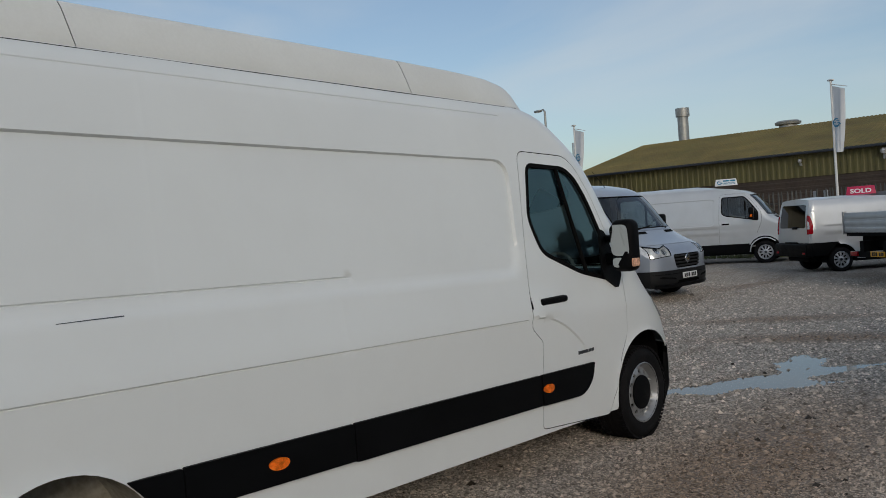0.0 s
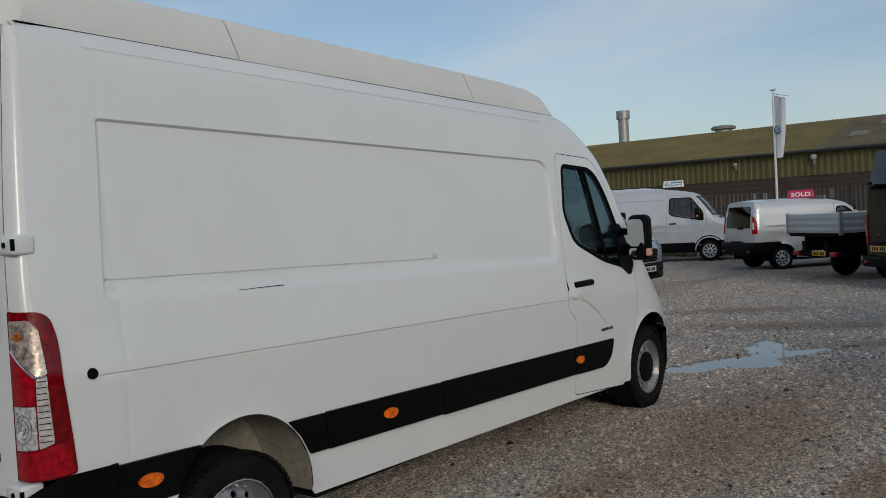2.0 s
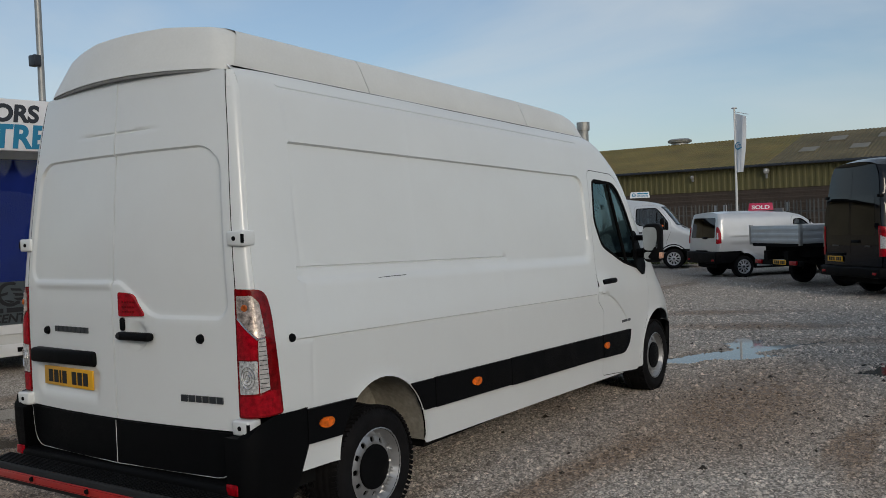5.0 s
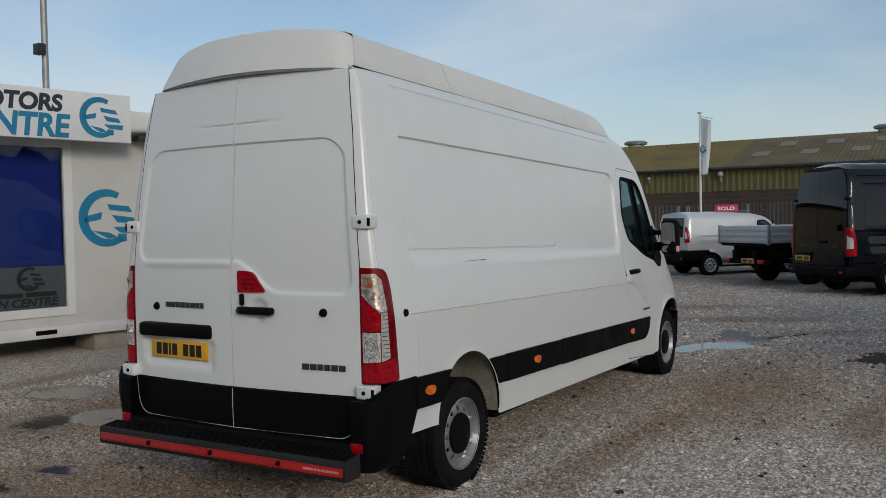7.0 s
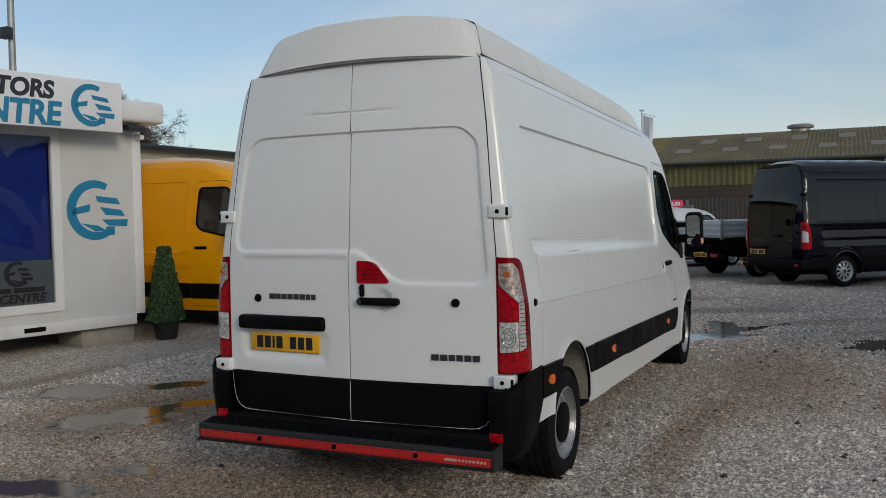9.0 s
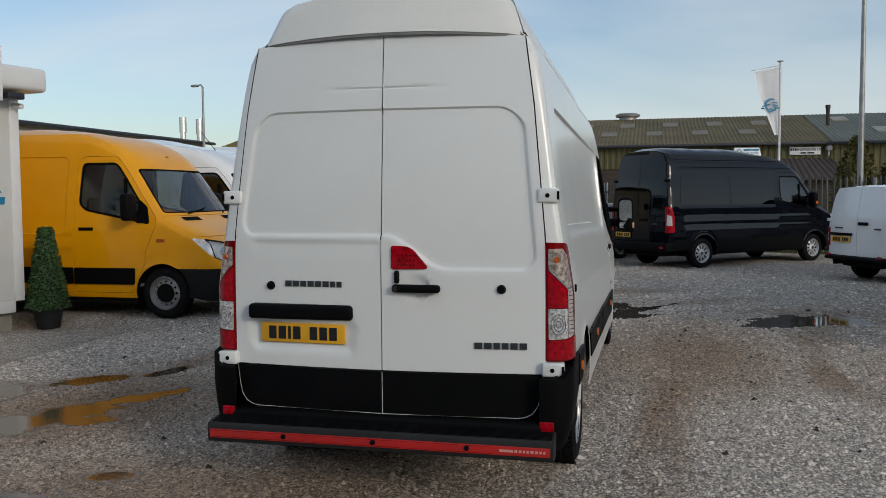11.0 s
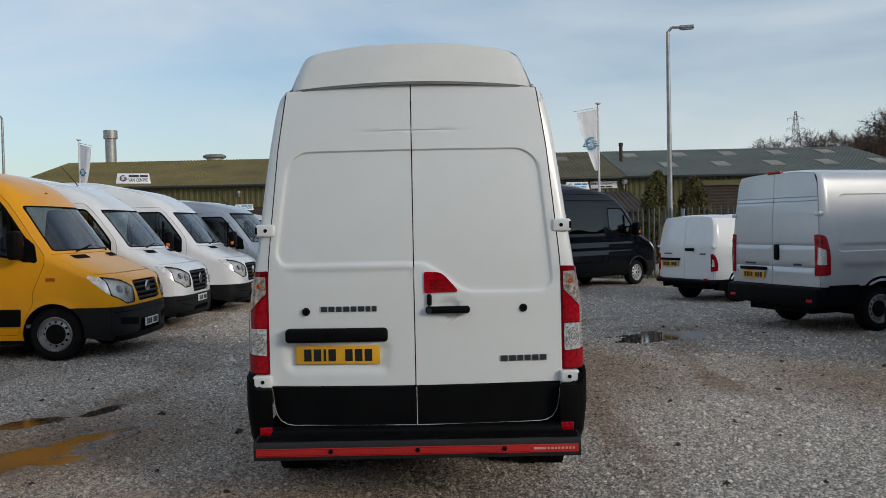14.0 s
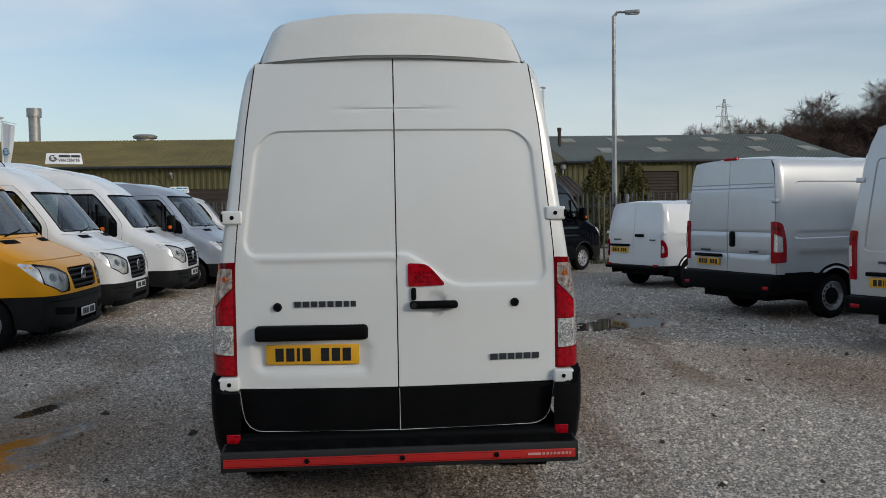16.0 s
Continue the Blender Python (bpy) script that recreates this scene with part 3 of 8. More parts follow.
def make_van(name, label, at, paint, L=5.9, nose=(), width=(), corner=((0.2, 0.5), (3, 0.45)), power=3.0, rear=((0.2, 0.0), (1.3, 0.0), (2.6, 0.1)),
             z_rail=2.4, crown=0.1, wheels=(0.95, 4.6), R=0.34, arch=0.41, sill=0.36, door=(3.75, 4.75), belt=1.3, door_top=2.0, cowl=1.38, screen_top=2.05,
             bonnet_low=1.05, bumper=0.72, wheel_style="trim", rub=None, grille=(0.42, 0.78, 0.98), lamp=((0.5, 0.82), (0.92, 1.0)), plate_rear=(0.0, 0.85), plate_front_z=0.5,
             tail=(0.8, 1.4, 0.13), rear_window=None, side_windows=(), bumper_mat=None, recess=True, rear_split=0.0, badge_bars=True, group="", rear_low=0.62, step=0.07,
             mirror_tall=0.36, rear_handle="bar", grille_bars=4, full_front=True, seats=True, rake=0.0, spare_lines=(), lower_clad=None, high_mark=None, crease_z=0.93, crease_depth=0.007, crease_rise=0.2, rear_lines=(), repeater=None, lift=0.0, grooves=(), mirror_lamp=True, flap=False, fin=False, aerial=False):
    """A panel van from its outlines: skin panels with real gaps, glass, lamps, bumpers, wheels and cab."""
    sh = Shape(nose, width, corner, power, rear, rake)
    v = thing(name, label, "van", at, group)
    bumper_mat = bumper_mat or PLASTIC
    front_mat = BUMPER if bumper_mat is PLASTIC else bumper_mat
    yr, yf = wheels
    RL = R + lift
    zs = np.linspace(bumper, z_rail, 26)
    front_edge = [(float(sh.border(z)), float(z)) for z in zs]
    outline = [(float(sh.rear(rear_low)), rear_low), (yr - arch * 1.05, rear_low)]
    a0 = math.degrees(math.asin(max(-0.9, (sill - RL) / arch)))
    b0 = math.degrees(math.asin(min(0.98, (rear_low - RL) / arch)))
    outline = [(0.005, rear_low), (yr - arch * math.cos(radians(b0)), rear_low)] + arc(yr, RL, arch, 180 - b0, a0)[1:] + arc(yf, RL, arch, 180 - a0, min(88, math.degrees(math.asin(min(0.98, (bumper - RL) / arch)))))
    outline += front_edge + [(float(sh.rear(z)) + 0.005, float(z)) for z in np.linspace(z_rail, rear_low, 14)][:-1]
    # cab door with its window
    d0, d1 = door
    pillar = [(min(d1 + 0.16, float(sh.border(z)) - 0.08), float(z)) for z in np.linspace(belt - 0.14, door_top, 9)]
    low = sill + 0.07
    fa = max(0.0, d1 - (yf - arch * 1.06))
    dpoly = [(d0, low), (yf - arch * 1.1 - 0.02, low), (yf - arch * 1.02, RL + arch * 0.35), (d1 - max(0, fa - 0.25), RL + arch * 0.98), (d1, RL + arch * 1.35)] + pillar + [(d0 + 0.06, door_top), (d0 + 0.02, belt)]
    if d1 < yf - arch * 1.1:
        dpoly = [(d0, low), (d1, low)] + pillar + [(d0 + 0.06, door_top), (d0 + 0.02, belt)]
    dpoly = rounded(dpoly, [0.05, 0.05] + [0.04] * (len(dpoly) - 5) + [0.02, 0.12, 0.0], 4)
    dip = 0.10
    wp = [(min(d1 + 0.06, float(sh.border(z)) - 0.17), float(z)) for z in np.linspace(belt - dip + 0.04, door_top - 0.10, 8)]
    wpoly = rounded([(d0 + 0.10, belt + 0.16), (d0 + 0.20, belt + 0.08), (wp[0][0], belt - dip)] + wp[1:] + [(d0 + 0.13, door_top - 0.10)], [0.08, 0.1, 0.03] + [0.03] * (len(wp) - 2) + [0.06, 0.06], 4)
    rc = rounded([(sh.rear(1.2) + 0.28, 1.22), (d0 - 0.14, 1.22), (d0 - 0.10, z_rail - 0.32), (sh.rear(2.0) + 0.34, z_rail - 0.32)], 0.12)

    def press(y, z):
        out = 0.013 * np.clip((0.007 - signed(y, z, rc)) / 0.014, 0, 1) if recess else 0 * y
        for zc in (crease_z, crease_z + crease_rise):
            out = out - crease_depth * np.clip((z - zc) / 0.012, 0, 1) * np.clip((zc + 0.16 - z) / 0.14, 0, 1) * step01((d1 + 0.3 - y) / 0.4) * step01((y - 0.3) / 0.2)
        for zg, ga, gb_, gd in grooves:
            out = out + gd * np.clip(1 - np.abs(z - zg) / 0.014, 0, 1) * (y > ga) * (y < gb_)
        for yc in (yr, yf):
            dd = np.hypot(y - yc, z - RL) - arch
            out = out - 0.022 * np.exp(-(dd / 0.05) ** 2) * (z > sill)
        return out
    crease = [q + q[:1] for q in (grown(rc, 0.007), grown(rc, -0.007))] if recess else []
    crease += [[(0.35, crease_z + q), (d0 - 0.05, crease_z + q)] for q in (0.0, 0.012, crease_rise, crease_rise + 0.012)]
    crease += [[(ga + 0.02, zg + q), (gb_ - 0.02, zg + q)] for zg, ga, gb_, gd in grooves for q in (-0.014, 0.0, 0.014)]
    for hand, sname in ((1, "side_panel"), (-1, "side_panel")):
        f = sh.side(hand, press)
        wins = [rounded(q, 0.05) for q in side_windows]
        panel(sname, outline, f, paint, v, holes=[grown(dpoly, 0.006)] + wins, step=step, outward=(hand, 0, 0), lines=crease)
        dr = panel("cab_door", dpoly, f, paint, v, holes=[wpoly], step=step, outward=(hand, 0, 0), flange=0.006)
        panel("door_window", grown(wpoly, 0.01), sh.side(hand), GLASS_DOOR, dr, step=0.12, outward=(hand, 0, 0), flange=0, offset=-0.012).visible_shadow = False
        rim = panel("window_seal", grown(wpoly, 0.016), sh.side(hand), GAP, dr, holes=[grown(wpoly, -0.012)], step=0.1, outward=(hand, 0, 0), flange=0.01, offset=0.003)
        mid = wp[0][0] - 0.36
        box_part("quarter_bar", GAP, dr, (min(hand * (float(sh.half(mid, belt + 0.3)) - 0.03), hand * float(sh.half(mid, belt + 0.3))), max(hand * (float(sh.half(mid, belt + 0.3)) - 0.03), hand * float(sh.half(mid, belt + 0.3))), mid - 0.02, mid + 0.02, belt - 0.02, min(door_top - 0.12, belt + 0.50)), 0.004)
        hx = float(sh.half(d0 + 0.2, belt - 0.18))
        box_part("door_handle", PLASTIC, dr, (hand * hx - 0.02, hand * hx + 0.02 if hand > 0 else hand * hx + 0.02, d0 + 0.09, d0 + 0.31, belt - 0.20, belt - 0.155), 0.01, "black door handle")
        for q in wins:
            panel("side_window", grown(q, 0.012), sh.side(hand), GLASS_TINT, v, step=0.12, outward=(hand, 0, 0), flange=0.004, offset=0.004, label="dark tinted side window")
        mx, my = float(sh.half(d1 - 0.12, belt + 0.1)), d1 - 0.12
        make_mirror(v, hand * (mx - 0.02), my, belt + 0.12, hand, mirror_tall, lamp=mirror_lamp)
        panel("mirror_sail", rounded([(d1 - 0.12, belt - dip), (wp[0][0] + 0.02, belt - dip), (wp[0][0] - 0.02, belt + 0.12), (d1 - 0.08, belt + 0.22)], 0.03), sh.side(hand), PLASTIC, dr, step=0.08, outward=(hand, 0, 0), flange=0.01, offset=0.008)
        # black ring just under the skin puts shade into the door gap
        panel("door_seam_shade", grown(dpoly, 0.014), sh.side(hand, press), GAP, dr, holes=[grown(dpoly, -0.010)], step=0.1, outward=(hand, 0, 0), flange=0, offset=-0.007)
        if repeater:
            panel("side_repeater", rect(repeater[0] - 0.06, repeater[0] + 0.06, repeater[1] - 0.022, repeater[1] + 0.022, 0.01), sh.side(hand), AMBER_DEEP, v, step=0.05, outward=(hand, 0, 0), flange=0.01, offset=0.008, label="small amber side repeater")
        if rub:
            z0, z1 = rub
            for a, b in ((yr + arch + 0.03, d0 - 0.01), (d0 + 0.01, min(d1, yf - arch - 0.02))):
                if b - a > 0.1:
                    panel("rubbing_strip", rounded([(a, z0), (b, z0), (b, z1), (a, z1)], 0.02), sh.side(hand), PLASTIC, v, step=0.12, outward=(hand, 0, 0), flange=0.025, offset=0.018, label="black side rubbing strip")
            if yr - arch > 0.5:
                panel("rubbing_strip", rounded([(0.22, z0), (yr - arch - 0.03, z0), (yr - arch - 0.03, z1), (0.22, z1)], 0.02), sh.side(hand), PLASTIC, v, step=0.12, outward=(hand, 0, 0), flange=0.025, offset=0.018)
        if lower_clad:
            q = [(0.12, lower_clad - 0.2), (yr - arch - 0.02, lower_clad - 0.2), (yr - arch - 0.02, lower_clad), (0.12, lower_clad)]
            q2 = [(yr + arch + 0.02, sill - 0.02), (yf - arch - 0.02, sill - 0.02), (yf - arch - 0.02, lower_clad), (yr + arch + 0.02, lower_clad)]
            for c in (q, q2):
                panel("sill_cladding", rounded(c, 0.02), sh.side(hand), PLASTIC, v, step=0.12, outward=(hand, 0, 0), flange=0.025, offset=0.012, label="black lower cladding")
            for yc in (yr, yf):
                panel("arch_trim", arc(yc, RL, arch + 0.07, 180 - a0, a0) + arc(yc, RL, arch, a0, 180 - a0), sh.side(hand), PLASTIC, v, step=0.08, outward=(hand, 0, 0), flange=0.025, offset=0.014, label="black wheel arch trim")
        # tail lamp wrapped round the rear corner
        t0, t1, td = tail
        flat, bend, side, hh = td - 0.06, 0.11, 0.09 if t1 - t0 > 0.5 else 0.02, t1 - t0

        def lamp_skin(u, w, hand=hand):
            xe = sh.width(w) + 0.004
            q = np.clip((u - flat) / bend, 0, 1) * math.pi / 2
            x = np.where(u < flat, xe - 0.06 - flat + u, xe - 0.06 + 0.06 * np.sin(q))
            y = sh.rear(w) - 0.03 * (1 - (x / xe) ** 2) - 0.014 + np.where(u < flat, 0, 0.08 * (1 - np.cos(q))) + np.maximum(u - flat - bend, 0)
            return hand * x, y, w
        U = flat + bend + side
        tl = panel("tail_lamp", rounded([(0, t0), (U, t0 + 0.015), (U, t0 + hh * 0.55), (U - 0.07, t1 - 0.03), (flat, t1), (0, t1 - 0.01)], [0.015, 0.02, 0.12, 0.08, 0.04, 0.015]), lamp_skin, RED, v, step=0.035, outward=(hand, -1, 0), flange=0.035, label="red tail lamp cluster wrapped round the corner")
        panel("reversing_lens", rounded([(flat * 0.75, t0 + hh * 0.27), (U - 0.075, t0 + hh * 0.27), (U - 0.085, t0 + hh * 0.62), (flat * 0.9, t0 + hh * 0.70)], 0.012, 3), lamp_skin, LENS_CLEAR, tl, step=0.035, outward=(hand, -1, 0), flange=0.004, offset=0.004, label="clear lens")
        panel("lamp_edge", rounded([(flat * 0.4, t1 - 0.12 * hh), (U - 0.12, t1 - 0.14 * hh), (U - 0.10, t1 - 0.24 * hh), (flat * 0.4, t1 - 0.22 * hh)], 0.01, 3), lamp_skin, RED_DEEP, tl, step=0.035, outward=(hand, -1, 0), flange=0.003, offset=0.003)
        # bumper wraps at the sides
        panel("front_bumper_side", [(float(sh.border(z)), float(z)) for z in np.linspace(0.24 + lift, bumper - 0.006, 8)] + arc(yf, RL, arch, math.degrees(math.asin(min(0.98, (bumper - 0.006 - RL) / arch))), -8), sh.side(hand), front_mat, v, step=0.08, outward=(hand, 0, 0), flange=0.02, label="black front bumper corner")
        panel("rear_bumper_side", [(0.005, 0.42), (yr - arch - 0.005, 0.42), (yr - arch * math.cos(radians(b0)) - 0.004, rear_low - 0.006), (0.005, rear_low - 0.006)], sh.side(hand), bumper_mat, v, step=0.1, outward=(hand, 0, 0), flange=0.02, offset=0.006)
        # wheels and arch liners
        for yw in (yr, yf):
            ww = float(sh.width(R)) - 0.13
            make_wheel(v, hand * ww, yw, R, hand, style=wheel_style).location.z += lift
            if flap:
                box_part("mud_flap", PLASTIC, v, (min(hand * (ww - 0.12), hand * (ww + 0.11)), max(hand * (ww - 0.12), hand * (ww + 0.11)), yw - arch - 0.03, yw - arch - 0.005, 0.16 + lift, RL + 0.12), 0.006, "black mud flap")
            pts = arc(yw, RL, arch + 0.01, -10, 190, 14)
            x_out, x_in = hand * (ww + 0.1), hand * (ww - 0.3)
            vs = [(x, y, z) for y, z in pts for x in (x_out, x_in)]
            n = len(pts)
            mesh_object("arch_liner", vs, [(2 * i, 2 * i + 1, 2 * i + 3, 2 * i + 2) for i in range(n - 1)] + [tuple(2 * i + 1 for i in range(n))], DARK, v)
    # roof
    wr = lambda z: float(sh.width(z))
    yF = float(sh.nose(z_rail))
    cdr = float(sh.corner(z_rail))
    rim_x = wr(z_rail)
    yR = float(sh.rear(z_rail))
    ys = np.concatenate([[yR + 0.005], np.linspace(yR + 0.07, yF - cdr, 10), [float(sh.border(z_rail))]])
    right = [(float(sh.half(y, z_rail)), float(y)) for y in ys]
    frontarc = [(x * rim_x, float(sh.front()(np.array([x * rim_x]), np.array([z_rail]))[1][0])) for x in np.linspace(0.95, -0.95, 17)]
    ro = right + frontarc[1:-1] + [(-x, y) for x, y in right[::-1]]

    def roof_map(x, y):
        d = np.clip((rim_x - np.abs(x)) / rim_x, 0, 1)
        e = np.clip((yF - y) / 1.1, 0, 1)
        r = np.clip((y - yR) / 0.25, 0, 1)
        z = z_rail + crown * (1 - (1 - d) ** 3.2) * step01(e) ** 0.6 * (0.55 + 0.45 * r) + 0.006 * (np.cos(y * 2 * math.pi / 0.55) > 0.3) * (d > 0.15) * (y > 0.4) * (y < d0 - 0.3)
        return x, y, z - rake * y
    panel("roof", ro, roof_map, paint, v, step=0.09, outward=(0, 0, 1))
    if fin:
        bm = bmesh.new()
        q = [bm.verts.new(c) for c in ((-0.03, 0, 0), (0.03, 0, 0), (0.03, -0.16, 0.02), (-0.03, -0.16, 0.02), (-0.012, -0.13, 0.075), (0.012, -0.13, 0.075))]
        for f in ((0, 1, 2, 3), (0, 4, 5, 1), (2, 5, 4, 3), (1, 5, 2), (3, 4, 0)):
            bm.faces.new([q[i] for i in f])
        fz = screen_top + 0.20
        part("roof_fin", bm, PLASTIC, v, "small black roof fin").matrix_local = pose(0, float(sh.nose(fz)) + 0.02, fz, 20)
    if aerial:
        az = z_rail - 0.06
        part("aerial", tube(bmesh.new(), (0.0, float(sh.nose(az)), az), (0.0, float(sh.nose(az)) - 0.30, az + 0.36), 0.008, 0.004, 6), GAP, v, "thin black roof aerial")
    # rear doors
    zr = np.linspace(rear_low, z_rail, 12)
    re = [(float(sh.half(float(sh.rear(z)) + 0.006, z)), float(z)) for z in zr]
    back = sh.back()
    for hand in (1, -1):
        q = [(hand * (0.004 + rear_split), rear_low)] + [(hand * (x - 0.012), z) for x, z in re] + [(hand * q * (re[-1][0] - 0.012), z_rail + 0.55 * crown * (1 - q ** 3.2) - 0.006) for q in (0.94, 0.8, 0.6, 0.4, 0.2)] + [(hand * (0.004 + rear_split), z_rail + 0.55 * crown - 0.006)]
        holes = []
        if rear_window:
            z0, z1, xi, xo = rear_window
            holes = [rounded([(hand * xi, z0), (hand * xo, z0), (hand * (xo - 0.05), z1), (hand * xi, z1)], 0.05)]
        rl = rounded([(hand * 0.08, 1.15), (hand * (re[5][0] - 0.15), 1.15), (hand * (re[9][0] - 0.16), z_rail - 0.35), (hand * 0.08, z_rail - 0.35)], 0.06)

        def rpress(x, z, rl=rl):
            if rear_lines:
                return sum(0.009 * np.clip(1 - np.abs(z - zl) / 0.012, 0, 1) for zl in rear_lines)
            return 0.013 * np.clip((0.007 - signed(x, z, rl)) / 0.014, 0, 1) if (recess and not rear_window) else 0 * x
        rd = panel("rear_door", q, sh.back(rpress), paint, v, holes=holes, step=step, outward=(0, -1, 0), lines=[[(hand * 0.01, zl + q), (hand * (re[5][0] - 0.1), zl + q)] for zl in rear_lines for q in (-0.012, 0, 0.012)] if rear_lines else [q + q[:1] for q in (grown(rl, 0.007), grown(rl, -0.007))] if (recess and not rear_window) else [])
        for h in holes:
            panel("rear_window", grown(h, 0.012), back, GLASS_TINT, rd, step=0.12, outward=(0, -1, 0), flange=0.004, offset=0.003, label="dark tinted rear window")
        for z in (0.95, z_rail - 0.6):
            if tail[0] - 0.06 < z < tail[1] + 0.06:
                continue
            ex = float(sh.width(z))
            box_part("hinge", PLASTIC if paint is BLACK_PAINT else paint, rd, (min(hand * (ex - 0.10), hand * (ex + 0.004)), max(hand * (ex - 0.10), hand * (ex + 0.004)), float(sh.rear(z)) - 0.03, float(sh.rear(z)) + 0.05, z - 0.03, z + 0.03), 0.008)
        if hand > 0:
            if rear_handle == "bar":
                box_part("door_handle", PLASTIC, rd, (0.05, 0.30, -0.06, -0.01, 1.08, 1.14), 0.015, "black rear door handle")
            else:
                box_part("door_handle", PLASTIC, rd, (0.05, 0.16, -0.06, -0.01, 1.08, 1.32), 0.03, "black upright rear door handle")
    if badge_bars:
        for xb, wd in ((-0.5, (0.05, 0.05, 0.04, 0.05)), (0.55, (0.05, 0.04, 0.05))):
            marks(v, wd, 0.012, 0.03, BADGE, pose(xb, -0.03, 1.02), 0.004, "badge")
    if high_mark:
        box_part("high_brake_lamp", RED, v, (-0.14, 0.14, float(sh.rear(z_rail)) - 0.05, float(sh.rear(z_rail)) + 0.02, high_mark - 0.02, high_mark + 0.03), 0.012, "red high-level brake lamp")
    number_plate(v, plate_rear[0], -0.05, plate_rear[1], PLATE_Y)
    box_part("plate_light_bar", PLASTIC, v, (plate_rear[0] - 0.3, plate_rear[0] + 0.3, -0.075, -0.01, plate_rear[1] + 0.075, plate_rear[1] + 0.125), 0.012)
    wb = float(sh.width(0.5))
    box_part("rear_bumper", bumper_mat, v, (-wb + 0.01, wb - 0.01, -0.1, 0.1, 0.40, rear_low - 0.012), 0.04, "black plastic rear bumper", segments=3)
    for s in (-1, 1):
        box_part("reflector", RED, v, (s * (wb - 0.16) - 0.06, s * (wb - 0.16) + 0.06, -0.108, -0.09, 0.47, 0.52), 0.006, "red reflector")
    # underside
    wz = float(sh.width(0.6))
    bm = bmesh.new()
    box(bm, -wz + 0.34, wz - 0.34, 0.1, yf + 0.5, 0.28 + lift, 0.6)
    box(bm, -wz + 0.05, wz - 0.05, yr + arch + 0.02, yf - arch - 0.02, sill - 0.06, sill + 0.1)
    box(bm, -wz + 0.1, wz - 0.1, 0.05, yr - arch - 0.02, 0.42, 0.62)
    part("chassis", bm, DARK, v, smooth=False)
    # front
    fr = sh.front()

    def band(z0, z1, k=0.95, n=10):
        zz = np.linspace(z0, z1, n)
        return [(k * float(sh.width(z)), float(z)) for z in zz] + [(-k * float(sh.width(z)), float(z)) for z in zz[::-1]]
    gw, g0, g1 = grille
    gp = rounded([(-gw * 0.86, g0), (gw * 0.86, g0), (gw, g1 - 0.04), (gw * 0.94, g1), (-gw * 0.94, g1), (-gw, g1 - 0.04)], 0.05)
    (lx0, lz0), (lx1, lz1) = lamp
    wl_ = float(sh.width(lz1))
    lo = min(lx1, wl_ * 0.945)
    lp = lambda s: rounded([(s * (lx0 + 0.03), lz0), (s * (lx0 + 0.22), lz0 - 0.01), (s * lo, lz1 - 0.24), (s * lo, lz1), (s * (lx0 + 0.22), lz1 - 0.05), (s * lx0, lz0 + 0.2)], 0.025)
    low_mouth = rounded([(-gw * 0.85, 0.36), (gw * 0.85, 0.36), (gw * 0.8, bumper - 0.2), (-gw * 0.8, bumper - 0.2)], 0.03)
    fb = panel("front_bumper", band(0.24 + lift, bumper - 0.006), fr, front_mat, v, holes=[low_mouth], step=0.07, outward=(0, 1, 0), flange=0.03, label="black plastic front bumper", offset=0.01)
    panel("bumper_lip", band(0.235 + lift, 0.30 + lift, 0.90), fr, PLASTIC, fb, step=0.1, outward=(0, 1, 0), flange=0.03, offset=0.035)
    panel("bumper_step", band(bumper - 0.075, bumper - 0.062, 0.93), fr, PLASTIC, fb, step=0.1, outward=(0, 1, 0), flange=0.004, offset=0.016)
    for s in (1, -1):
        panel("fog_recess", rounded([(s * (gw * 0.85 + 0.06), 0.40 + lift), (s * 0.84, 0.44 + lift), (s * 0.84, bumper - 0.14), (s * (gw * 0.85 + 0.04), bumper - 0.18)], 0.03), fr, GAP, fb, step=0.06, outward=(0, 1, 0), flange=0.004, offset=0.013)
    panel("front_panel", band(bumper, bonnet_low), fr, paint, v, holes=[gp, lp(1), lp(-1)], step=step, outward=(0, 1, 0))
    gb = panel("grille", grown(gp, 0.02), fr, GAP, v, step=0.1, outward=(0, 1, 0), flange=0, offset=-0.035, label="black front grille")
    bm = bmesh.new()
    for i in range(grille_bars):
        z = g0 + (g1 - g0) * (i + 0.6) / (grille_bars + 0.2)
        hw = gw * (0.86 + 0.12 * (z - g0) / (g1 - g0))
        xs = np.linspace(-hw, hw, 9)
        fy = fr(xs, np.full(9, z))
        for a in range(8):
            tube(bm, (fy[0][a], fy[1][a] - 0.012, fy[2][a]), (fy[0][a + 1], fy[1][a + 1] - 0.012, fy[2][a + 1]), 0.016, n=6)
    part("grille_bar", bm, PLASTIC_GREY, gb)
    yb = float(sh.nose((g0 + g1) / 2))
    part("emblem", lathe([(0, 0.012), (0.07, 0.008), (0.085, -0.004)], 24, "x"), CHROME, gb, "chrome maker's emblem").matrix_local = pose(0, yb, (g0 + g1) / 2 + 0.03, 0, 0, 90)
    for s in (1, -1):
        hl = panel("headlamp", grown(lp(s), 0.012), fr, LAMP_BOWL, v, step=0.05, outward=(0, 1, 0), flange=0, offset=-0.022, label="clear headlamp with bright reflectors")
        lb = [(float(sh.border(z)) + 0.004, float(z)) for z in np.linspace(lz1 - 0.24, lz1 - 0.005, 5)]
        panel("headlamp_return", lb + [(lb[-1][0] - 0.13, lz1 + 0.015), (lb[-1][0] - 0.14, lz1 - 0.005), (lb[0][0] - 0.05, lz1 - 0.20)], sh.side(s), LAMP_BOWL, hl, step=0.05, outward=(s, 0, 0), flange=0.01, offset=0.004)
